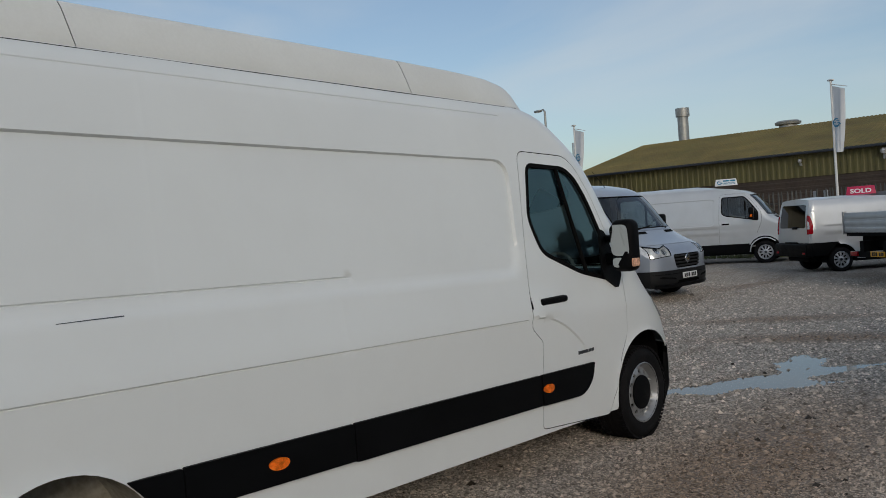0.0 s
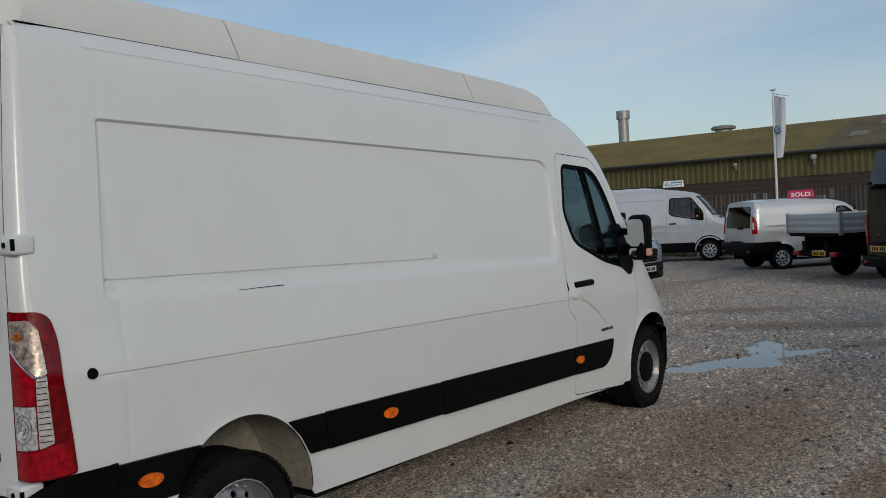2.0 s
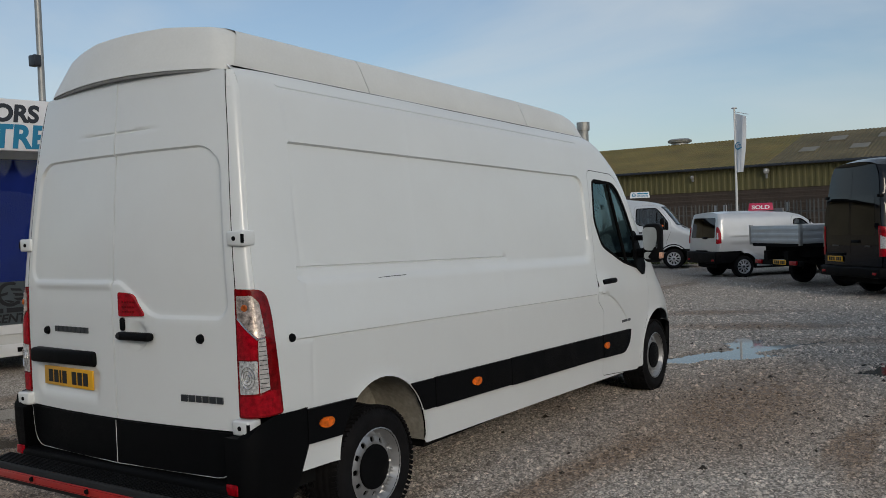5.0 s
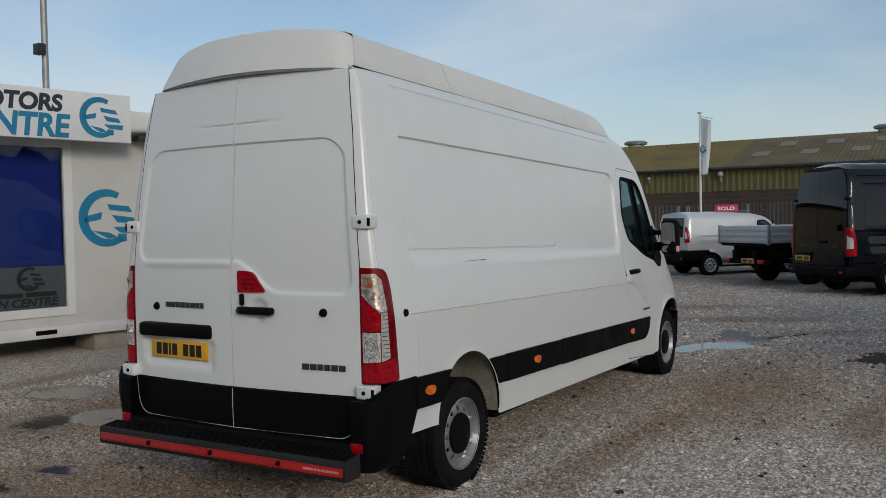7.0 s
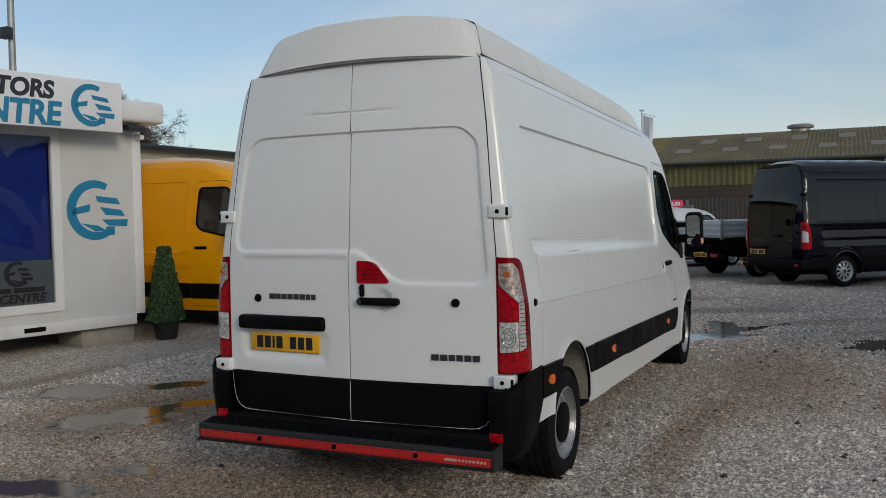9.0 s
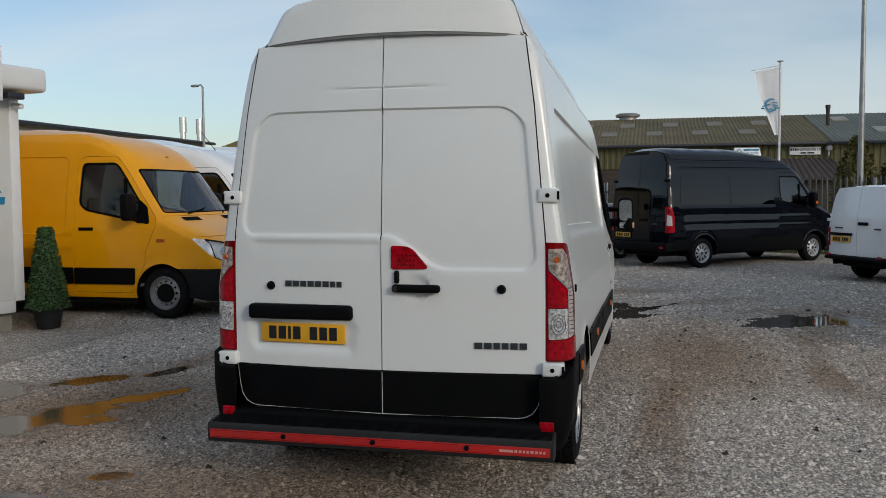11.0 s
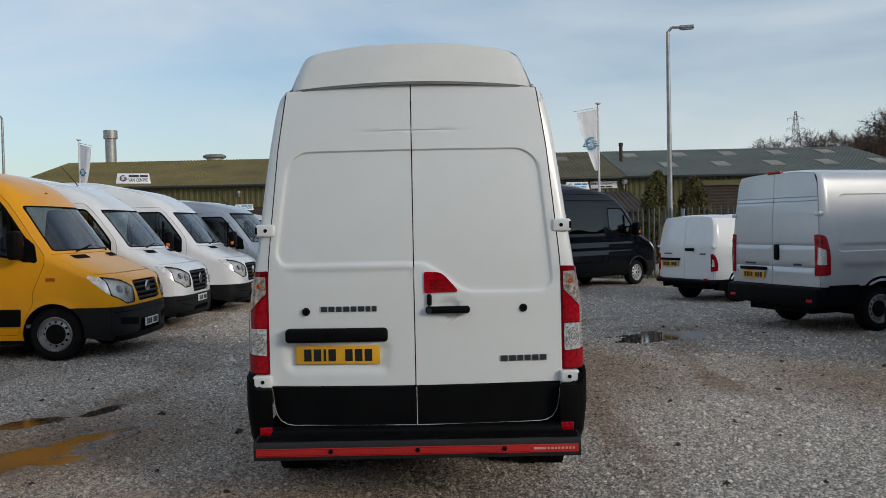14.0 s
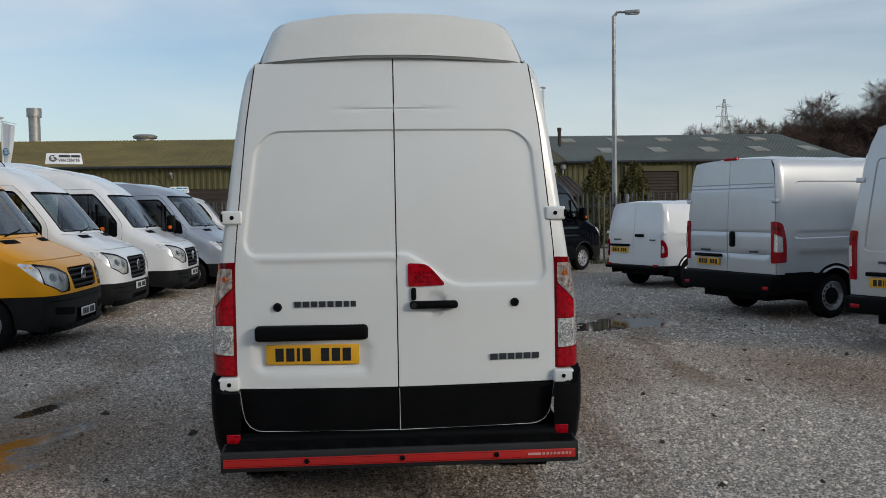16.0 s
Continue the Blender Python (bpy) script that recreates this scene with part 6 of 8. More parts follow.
make_van("black_van", "black high-roof panel van with tinted side and rear windows", parked(1.17, 16.23, 42.2), BLACK_PAINT, L=5.84, group="vans along the fence", rear_window=(1.25, 2.0, 0.05, 0.76),
         side_windows=([(0.35, 1.45), (1.85, 1.45), (1.85, 2.08), (0.42, 2.08)], [(1.95, 1.45), (3.36, 1.45), (3.36, 2.08), (1.95, 2.08)]), tail=(0.82, 1.42, 0.12), plate_rear=(-0.5, 0.75), lower_clad=0.66, crease_depth=0.026, step=0.05, grooves=((2.30, 0.4, 4.2, 0.012), (2.46, 0.3, 3.6, 0.010), (1.37, 0.35, 3.4, -0.012)), **dict(TRANSIT, recess=False, crease_z=0.86))
make_van("small_white_van", "small white panel van with black bumper, rear doors shut", parked(5.27, 13.37, 27), WHITE_FLEET, L=4.3, group="vans along the fence", lower_clad=0.48, **dict(SMALL, rear_low=0.49, tail=(0.66, 1.03, 0.10), plate_rear=(-0.42, 0.80)))
make_van("silver_van", "silver medium-roof panel van with black rear bumper", parked(5.30, 8.37, 20), SILVER, L=5.41, group="vans along the fence", lower_clad=0.72, **dict(BOXER, wheels=(1.12, 4.5), rear_low=0.70, tail=(0.86, 1.48, 0.13)))
make_van("silver_van", "silver high-roof panel van with black rear bumper", parked(6.07, 4.5, 29), SILVER, L=5.84, group="vans along the fence", plate_rear=(-0.45, 0.78), **dict(TRANSIT, width=[(0.2, 0.98), (0.5, 1.02), (1.2, 1.02), (1.6, 0.98), (2.1, 0.90), (2.45, 0.82), (2.55, 0.75)]))
make_van("small_silver_van", "small silver panel van with tinted tailgate glass and a sold sign", parked(-3.55, 21.75, 45), SILVER, L=4.3, group="vans along the fence", rear_window=(1.12, 1.66, -0.003, 0.66), **dict(SMALL, rear_low=0.74, tail=(0.95, 1.42, 0.11), plate_rear=(-0.02, 0.64), badge_bars=False))


# ---- ground ----
def damp_shade_mask(n, l, coords):
    """Damp, muddy patches and some painted ground shade: broad stains, wheel tracks along the yard and small wet spots,
    0 to 1.
    """
    def noise_at(scale, stretch, turn, lo, hi, top, detail=6):
        mp = n.new("ShaderNodeMapping")
        mp.inputs["Scale"].default_value, mp.inputs["Rotation"].default_value = stretch, (0, 0, radians(turn))
        l.new(coords, mp.inputs["Vector"])
        t = n.new("ShaderNodeTexNoise")
        t.inputs["Scale"].default_value, t.inputs["Detail"].default_value, t.inputs["Roughness"].default_value = scale, detail, 0.62
        l.new(mp.outputs[0], t.inputs["Vector"])
        r = n.new("ShaderNodeMapRange")
        r.inputs["From Min"].default_value, r.inputs["From Max"].default_value, r.inputs["To Max"].default_value = lo, hi, top
        l.new(t.outputs["Fac"], r.inputs["Value"])
        return r.outputs[0]
    broad = noise_at(0.33, (1, 1, 1), 0, 0.53, 0.70, 0.7)
    tracks = noise_at(0.9, (1.0, 0.16, 1), -24, 0.52, 0.66, 0.85)
    spots = noise_at(2.6, (1, 1, 1), 0, 0.56, 0.74, 0.55)
    m1, m2 = n.new("ShaderNodeMath"), n.new("ShaderNodeMath")
    m1.operation = m2.operation = "MAXIMUM"
    l.new(broad, m1.inputs[0]), l.new(tracks, m1.inputs[1])
    l.new(m1.outputs[0], m2.inputs[0]), l.new(spots, m2.inputs[1])
    total = m2.outputs[0]
    # wet strips across the drive, wet plus painted shade by the high-roof van, then drier pale ground
    for cx, cy, a, b, turn, top in ((2.5, 13.5, 6.5, 5.0, 0, -0.8), (1.95, 5.0, 1.25, 3.2, 0, 0.85), (0.6, 10.9, 1.9, 0.5, 24, 0.9), (-0.6, 12.6, 1.6, 0.45, 24, 0.8), (2.4, 9.8, 1.3, 0.5, 30, 0.55), (3.6, 8.6, 1.3, 0.6, 0, 0.6), (-1.2, -0.2, 2.4, 1.3, 0, 0.85),
                                    (-2.9, 1.6, 1.5, 2.0, -15, 1.0), (4.6, 3.6, 1.5, 2.6, 10, 0.75), (2.8, 0.2, 1.4, 3.0, 0, -1.0), (-4.4, 4.4, 2.2, 1.0, 8, -0.9)):
        r = ellipse(n, l, coords, cx, cy, a, b, turn, abs(top))
        mx = n.new("ShaderNodeMath")
        if top > 0:
            mx.operation = "MAXIMUM"
            l.new(r, mx.inputs[0]), l.new(total, mx.inputs[1])
        else:
            mx.operation, mx.use_clamp = "SUBTRACT", True
            l.new(total, mx.inputs[0]), l.new(r, mx.inputs[1])
        total = mx.outputs[0]
    return total


def ellipse(n, l, coords, cx, cy, a, b, turn, top, inner=0.25, outer=1.15):
    """A soft oval patch, top at its middle and 0 outside."""
    mp, ln, mr = (n.new(k) for k in ("ShaderNodeMapping", "ShaderNodeVectorMath", "ShaderNodeMapRange"))
    mp.vector_type = "TEXTURE"
    mp.inputs["Location"].default_value, mp.inputs["Scale"].default_value, mp.inputs["Rotation"].default_value = (cx, cy, 0), (a, b, 50), (0, 0, radians(turn))
    ln.operation = "LENGTH"
    mr.inputs["From Min"].default_value, mr.inputs["From Max"].default_value, mr.inputs["To Max"].default_value = outer, inner, top
    l.new(coords, mp.inputs["Vector"]), l.new(mp.outputs[0], ln.inputs[0]), l.new(ln.outputs["Value"], mr.inputs["Value"])
    return mr.outputs[0]


# smooth wet mud with standing water in it: centre, half lengths, turn
WET_MUD = ((-3.2, 1.0, 0.40, 0.50, 0), (-3.05, 1.35, 0.75, 0.34, 55), (-2.8, 1.95, 0.75, 0.20, 60), (-3.65, 2.5, 0.55, 0.24, 45), (-3.15, 3.0, 0.5, 0.16, 75), (-2.75, 1.2, 0.35, 0.2, 20), (-1.76, 0.04, 0.26, 0.16, 20), (-2.1, -0.5, 0.7, 0.22, 10), (-4.3, 1.9, 0.6, 0.5, 0))


def water_film(n, l, coords):
    """Where water stands on the mud, 0 to 1, with ragged soft edges."""
    t = n.new("ShaderNodeTexNoise")
    t.inputs["Scale"].default_value, t.inputs["Detail"].default_value, t.inputs["Roughness"].default_value = 4.5, 7, 0.65
    l.new(coords, t.inputs["Vector"])
    total = None
    for cx, cy, a, b, turn in WET_MUD:
        r = ellipse(n, l, coords, cx, cy, a, b, turn, 1.0, 0.0, 1.5)
        if total is None:
            total = r
            continue
        mx = n.new("ShaderNodeMath")
        mx.operation = "MAXIMUM"
        l.new(r, mx.inputs[0]), l.new(total, mx.inputs[1])
        total = mx.outputs[0]
    add, out = n.new("ShaderNodeMath"), n.new("ShaderNodeMapRange")
    l.new(total, add.inputs[0]), l.new(t.outputs["Fac"], add.inputs[1])
    out.inputs["From Min"].default_value, out.inputs["From Max"].default_value = 0.86, 1.12
    l.new(add.outputs[0], out.inputs["Value"])
    return out.outputs[0]


def gravel_material():
    m = bpy.data.materials.new("gravel")
    m.use_nodes = True
    n, l = m.node_tree.nodes, m.node_tree.links
    b = n["Principled BSDF"]
    b.inputs["Diffuse Roughness"].default_value = 1.0
    geo = n.new("ShaderNodeTexCoord")

    def stones(scale, seed_channel, colors):
        v = n.new("ShaderNodeTexVoronoi")
        v.inputs["Scale"].default_value = scale
        l.new(geo.outputs["Object"], v.inputs["Vector"])
        sp = n.new("ShaderNodeSeparateColor")
        l.new(v.outputs["Color"], sp.inputs[0])
        r = n.new("ShaderNodeValToRGB")
        e = r.color_ramp.elements
        e[0].color, e[1].color = (*colors[0], 1), (*colors[2], 1)
        e.new(0.5).color = (*colors[1], 1)
        l.new(sp.outputs[seed_channel], r.inputs[0])
        return v, r
    vor, ramp = stones(52, 0, ((0.18, 0.158, 0.134), (0.57, 0.513, 0.45), (0.95, 0.89, 0.815)))
    vor2, ramp2 = stones(115, 1, ((0.18, 0.157, 0.135), (0.49, 0.445, 0.39), (0.82, 0.77, 0.71)))
    mix = n.new("ShaderNodeMixRGB")
    mix.inputs[0].default_value = 0.45
    l.new(ramp.outputs[0], mix.inputs[1]), l.new(ramp2.outputs[0], mix.inputs[2])
    # dark colour between the stones, painted for the shade in their gaps
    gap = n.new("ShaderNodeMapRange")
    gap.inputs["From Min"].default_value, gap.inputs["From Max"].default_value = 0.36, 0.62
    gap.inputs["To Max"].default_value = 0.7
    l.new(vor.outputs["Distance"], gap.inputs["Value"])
    gap_shade = n.new("ShaderNodeMixRGB")
    gap_shade.inputs[2].default_value = (0.085, 0.07, 0.055, 1)
    l.new(gap.outputs[0], gap_shade.inputs[0]), l.new(mix.outputs[0], gap_shade.inputs[1])
    mask = damp_shade_mask(n, l, geo.outputs["Object"])
    wet = n.new("ShaderNodeMixRGB")
    wet.blend_type = "MULTIPLY"
    wet.inputs[2].default_value = (0.52, 0.405, 0.31, 1)
    l.new(mask, wet.inputs[0]), l.new(gap_shade.outputs[0], wet.inputs[1])
    film = water_film(n, l, geo.outputs["Object"])
    mud = n.new("ShaderNodeMixRGB")
    mud.inputs[2].default_value = (0.060, 0.045, 0.031, 1)
    l.new(film, mud.inputs[0]), l.new(wet.outputs[0], mud.inputs[1])
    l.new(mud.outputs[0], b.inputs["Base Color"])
    rr = n.new("ShaderNodeMapRange")
    rr.inputs["To Min"].default_value, rr.inputs["To Max"].default_value = 0.85, 0.45
    l.new(mask, rr.inputs["Value"])
    rf = n.new("ShaderNodeMix")
    rf.inputs["B"].default_value = 0.06
    l.new(film, rf.inputs["Factor"]), l.new(rr.outputs[0], rf.inputs["A"]), l.new(rf.outputs[0], b.inputs["Roughness"])
    sp = n.new("ShaderNodeMapRange")
    sp.inputs["To Min"].default_value, sp.inputs["To Max"].default_value = 0.35, 1.0
    l.new(film, sp.inputs["Value"]), l.new(sp.outputs[0], b.inputs["Specular IOR Level"])
    flat = n.new("ShaderNodeMapRange")
    flat.inputs["To Min"].default_value, flat.inputs["To Max"].default_value = 0.6, 0.02
    l.new(film, flat.inputs["Value"])
    add = n.new("ShaderNodeMath")
    l.new(vor.outputs["Distance"], add.inputs[0]), l.new(vor2.outputs["Distance"], add.inputs[1])
    inv = n.new("ShaderNodeMath")
    inv.operation = "MULTIPLY"
    inv.inputs[1].default_value = -1
    l.new(add.outputs[0], inv.inputs[0])
    bp = n.new("ShaderNodeBump")
    bp.inputs["Distance"].default_value = 0.014
    l.new(flat.outputs[0], bp.inputs["Strength"])
    l.new(inv.outputs[0], bp.inputs["Height"]), l.new(bp.outputs[0], b.inputs["Normal"])
    return m


def stone_material():
    m = material("loose_stone", (0.44, 0.392, 0.343), rough=0.85, vary=0.4, scale=25, fine=0.3, fine_scale=90, spec=0.3)
    n, l = m.node_tree.nodes, m.node_tree.links
    isl, geo, tc = n.new("ShaderNodeMapRange"), n.new("ShaderNodeNewGeometry"), n.new("ShaderNodeTexCoord")
    isl.inputs["To Min"].default_value, isl.inputs["To Max"].default_value = 0.4, 1.9
    l.new(geo.outputs["Random Per Island"], isl.inputs["Value"])
    hsv = next(q for q in n if q.type == "HUE_SAT")
    mul = n.new("ShaderNodeMath")
    mul.operation = "MULTIPLY"
    l.new(hsv.inputs["Value"].links[0].from_socket, mul.inputs[0])
    l.new(isl.outputs[0], mul.inputs[1])
    l.new(mul.outputs[0], hsv.inputs["Value"])
    mask = damp_shade_mask(n, l, tc.outputs["Object"])
    wet = n.new("ShaderNodeMixRGB")
    wet.blend_type = "MULTIPLY"
    wet.inputs[2].default_value = (0.52, 0.41, 0.32, 1)
    l.new(mask, wet.inputs[0]), l.new(hsv.outputs[0], wet.inputs[1])
    l.new(wet.outputs[0], n["Principled BSDF"].inputs["Base Color"])
    return m


GRAVEL = gravel_material()
STONE = stone_material()

# puddles: centre, half lengths, turn, depth
PUDDLES = [(0.62, 7.45, 0.5, 0.19, 58, 0.036), (1.0, 8.15, 0.7, 0.22, 66, 0.04), (1.3, 8.0, 0.38, 0.22, 30, 0.036), (0.92, 9.05, 0.2, 0.55, 0, 0.03), (1.42, 8.75, 0.5, 0.13, 62, 0.03),
           (3.25, 7.75, 0.95, 0.5, 50, 0.042), (3.85, 7.75, 0.55, 0.36, 20, 0.036), (2.9, 7.35, 0.3, 0.2, 10, 0.026),
           (1.3, 11.6, 0.6, 0.5, 0, 0.018), (4.3, 12.0, 0.5, 0.8, 10, 0.02)]


def ground_height(x, y):
    """Relief of the yard in metres."""
    h = 0.010 * np.sin(0.9 * x + 0.3 * y) * np.sin(0.7 * y - 0.4 * x + 1) + 0.006 * np.sin(2.3 * x - 1.7 * y) * np.sin(1.9 * x + 2.6 * y + 2)
    h = h + 0.004 * np.sin(5.1 * x + 3.3 * y + 1) * np.sin(4.3 * y - 3.7 * x) + 0.0035 * np.sin(11 * x + 6 * y) * np.sin(9 * y - 7 * x + 1)
    h = h + 0.0025 * np.sin(23 * x - 9 * y) * np.sin(19 * y + 8 * x)
    for px, py, a, b, turn, depth in PUDDLES:
        c, s = math.cos(radians(turn)), math.sin(radians(turn))
        u, w = ((x - px) * c + (y - py) * s) / a, (-(x - px) * s + (y - py) * c) / b
        wob = 1 + 0.35 * np.sin(3.1 * np.arctan2(w, u) + px) + 0.2 * np.sin(7 * np.arctan2(w, u) + py)
        h = h - depth * np.exp(-((u * u + w * w) / wob) ** 1.3)
    for px, py, a, b, turn in WET_MUD:
        q = np.exp(-(((x - px) / (a + b)) ** 2 + ((y - py) / (a + b)) ** 2))
        h = h * (1 - 0.9 * q)
    # the row of vans stands on slightly higher ground
    rise = step01((-3.2 - x) / 0.9) * step01((y - 5.25) / 0.5) * step01((19.5 - y) / 2.5) * step01((x + 18) / 4)
    return h * np.exp(-np.maximum(np.hypot(x, y - 8) - 30, 0) / 8) + 0.088 * rise


def spaced(lo, hi, fine, far):
    mid = np.arange(lo, hi + 1e-6, fine)
    out = [hi]
    s = fine
    while out[-1] < far:
        s *= 1.35
        out.append(out[-1] + s)
    out2 = [lo]
    s = fine
    while out2[-1] > -far:
        s *= 1.35
        out2.append(out2[-1] - s)
    return np.concatenate([out2[:0:-1], mid, out[1:]])


gx, gy = spaced(-7.5, 9.0, 0.06, 900.0), spaced(-4.5, 21.0, 0.06, 1500.0)
GX, GY = np.meshgrid(gx, gy)
GZ = ground_height(GX, GY)
nx, ny = len(gx), len(gy)
gi = np.arange(nx * ny).reshape(ny, nx)
gf = np.stack([gi[:-1, :-1], gi[:-1, 1:], gi[1:, 1:], gi[1:, :-1]], -1).reshape(-1, 4)
gme = bpy.data.meshes.new("ground")
gme.vertices.add(nx * ny)
gme.vertices.foreach_set("co", np.stack([GX, GY, GZ], -1).ravel())
gme.loops.add(gf.size)
gme.loops.foreach_set("vertex_index", gf.ravel())
gme.polygons.add(len(gf))
gme.polygons.foreach_set("loop_start", np.arange(0, gf.size, 4))
gme.polygons.foreach_set("use_smooth", np.ones(len(gf), bool))
gme.update(calc_edges=True)
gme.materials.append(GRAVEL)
tagged(new("ground", gme), "grey-brown gravel yard with damp tracks", "ground", kind="structure")

WATER = bpy.data.materials.new("puddle_water")
WATER.use_nodes = True
_b = WATER.node_tree.nodes["Principled BSDF"]
_b.inputs["Base Color"].default_value, _b.inputs["Roughness"].default_value, _b.inputs["IOR"].default_value = (0.075, 0.06, 0.045, 1), 0.045, 1.33
_b.inputs["Specular IOR Level"].default_value = 0.8
WATER_Z = -0.0135
for k, (cx, cy, a, b) in enumerate(((1.05, 8.3, 1.1, 1.8), (3.4, 7.7, 1.2, 1.4))):
    vs = [(cx, cy, WATER_Z)] + [(cx + a * math.cos(t), cy + b * math.sin(t), WATER_Z) for t in np.linspace(0, 2 * math.pi, 25)[:-1]]
    tagged(mesh_object("water", vs, [(0, i + 1, (i + 1) % 24 + 1) for i in range(24)], WATER), "shallow still puddle in the gravel", "puddle", kind="structure")


def scatter_stones(name, count, xr, yr, size, seed, label, fade=0.0, mat=None):
    """Loose stones, each a small dented octahedron, joined."""
    rng = np.random.default_rng(seed)
    x, y = rng.uniform(*xr, count), rng.uniform(*yr, count)
    z = ground_height(x, y)
    keep = (z > WATER_Z - 0.006) & (rng.uniform(0, 1, count) > fade * ((y - yr[0]) / (yr[1] - yr[0])) ** 1.3)
    for cx, cy, a, b, turn in WET_MUD:
        c, sn = math.cos(radians(turn)), math.sin(radians(turn))
        d = np.hypot(((x - cx) * c + (y - cy) * sn) / a, (-(x - cx) * sn + (y - cy) * c) / b)
        keep &= d + rng.uniform(-0.35, 0.25, count) > 0.95
    x, y, z = x[keep], y[keep], z[keep]
    k = len(x)
    base = np.array([(1, 0, 0), (-1, 0, 0), (0, 1, 0), (0, -1, 0), (0, 0, 1), (0.7, 0.7, 0.35), (-0.7, 0.6, 0.4)])
    tri = np.array([(0, 5, 4), (5, 2, 4), (2, 6, 4), (6, 1, 4), (1, 3, 4), (3, 0, 4)])
    s = size * np.exp(rng.normal(0, 0.38, k))
    jit = 1 + rng.uniform(-0.3, 0.3, (k, 7, 1))
    P = base[None] * jit * np.stack([s, s * rng.uniform(0.55, 1.0, k), s * rng.uniform(0.5, 0.95, k)], -1)[:, None, :]
    a = rng.uniform(0, 2 * math.pi, k)
    c, sn = np.cos(a)[:, None], np.sin(a)[:, None]
    X = P[..., 0] * c - P[..., 1] * sn + x[:, None]
    Y = P[..., 0] * sn + P[..., 1] * c + y[:, None]
    Z = P[..., 2] + z[:, None] - 0.002
    me = bpy.data.meshes.new(name)
    me.vertices.add(k * 7)
    me.vertices.foreach_set("co", np.stack([X, Y, Z], -1).ravel())
    F = (tri[None] + 7 * np.arange(k)[:, None, None]).reshape(-1, 3)
    me.loops.add(F.size)
    me.loops.foreach_set("vertex_index", F.ravel())
    me.polygons.add(len(F))
    me.polygons.foreach_set("loop_start", np.arange(0, F.size, 3))
    me.update(calc_edges=True)
    me.materials.append(mat or STONE)
    return tagged(new(name, me), label, "gravel", kind="stuff")


scatter_stones("loose_gravel", 280000, (-5.0, 5.5), (-1.6, 5.6), 0.0090, 3, "loose grey gravel stones on the yard")
scatter_stones("loose_gravel", 125000, (-6.0, 7.0), (5.6, 20.0), 0.0135, 4, "loose grey gravel stones further across the yard", 1.0)

CLOD = material("mud_clod", (0.035, 0.027, 0.020), rough=0.9, vary=0.4, scale=30)
scatter_stones("mud_clods", 260, (-4.8, 5.5), (-1.4, 9.0), 0.020, 8, "small dark mud clods and dead leaves on the gravel", mat=CLOD)

# ---- site office ----
CABIN_WALL = material("cabin_cladding", (0.60, 0.60, 0.575), rough=0.5, vary=0.04, fine=0.02, dirt=0.15, dirt_color=(0.35, 0.32, 0.27), dirt_scale=0.9)
CABIN_TRIM = material("cabin_white_trim", (0.74, 0.74, 0.73), rough=0.4, vary=0.04, dirt=0.15, dirt_color=(0.4, 0.38, 0.34))
SIGN_WHITE = material("sign_white", (0.80, 0.80, 0.81), rough=0.4, vary=0.03)
SIGN_BLUE = material("sign_teal_blue", (0.012, 0.20, 0.36), rough=0.4, vary=0.06)
SIGN_DARK = material("sign_dark", (0.022, 0.026, 0.035), rough=0.4, vary=0.06)
BLIND = material("royal_blue_blind", (0.016, 0.05, 0.42), rough=0.7, vary=0.15, scale=4)
FROST = material("frosted_film", (0.065, 0.078, 0.085), rough=0.35, vary=0.08)
CONCRETE = material("concrete", (0.36, 0.33, 0.28), rough=0.9, vary=0.25, scale=5, fine=0.15, bump=0.4, bump_scale=50, dirt=0.4)


def emblem(parent, at, size, mat, name="emblem"):
    """The dealer's round mark as plain shapes: an open ring and a few tapered bars."""
    bm = bmesh.new()
    n = 30
    ring = []
    for i in range(n + 1):
        a = radians(60 + 245 * i / n)
        th = 0.11 + 0.05 * math.sin(math.pi * i / n)
        ring.append([bm.verts.new((r * math.cos(a), q, r * math.sin(a))) for r in (0.5, 0.5 - th) for q in (-0.01, 0.01)])
    for a, b in zip(ring, ring[1:]):
        for i, j in ((0, 1), (1, 3), (3, 2), (2, 0)):
            bm.faces.new((a[i], a[j], b[j], b[i]))
    bm.faces.new([ring[0][i] for i in (0, 1, 3, 2)]), bm.faces.new([ring[-1][i] for i in (2, 3, 1, 0)])
    for pts in ([(-0.42, 0.02), (-0.08, 0.10), (-0.1, -0.02), (-0.4, -0.08)], [(0.02, 0.24), (0.42, 0.2), (0.48, 0.1), (0.06, 0.14)], [(0.1, 0.05), (0.5, 0.0), (0.56, -0.1), (0.2, -0.08)], [(0.12, -0.16), (0.62, -0.16), (0.6, -0.28), (0.25, -0.26)],
                [(-0.25, -0.22), (0.05, -0.26), (0.2, -0.34), (0.02, -0.36)], [(0.2, -0.28), (0.36, -0.28), (0.36, -0.42), (0.2, -0.42)]):
        f = [bm.verts.new((x, -0.01, z)) for x, z in pts]
        g = [bm.verts.new((x, 0.01, z)) for x, z in pts]
        bm.faces.new(f[::-1]), bm.faces.new(g)
        for i in range(4):
            bm.faces.new((f[i], f[(i + 1) % 4], g[(i + 1) % 4], g[i]))
    bmesh.ops.scale(bm, vec=(size, 0.35, size), verts=bm.verts[:])
    ob = part(name, bm, mat, parent, smooth=False)
    ob.matrix_local = at
    return ob


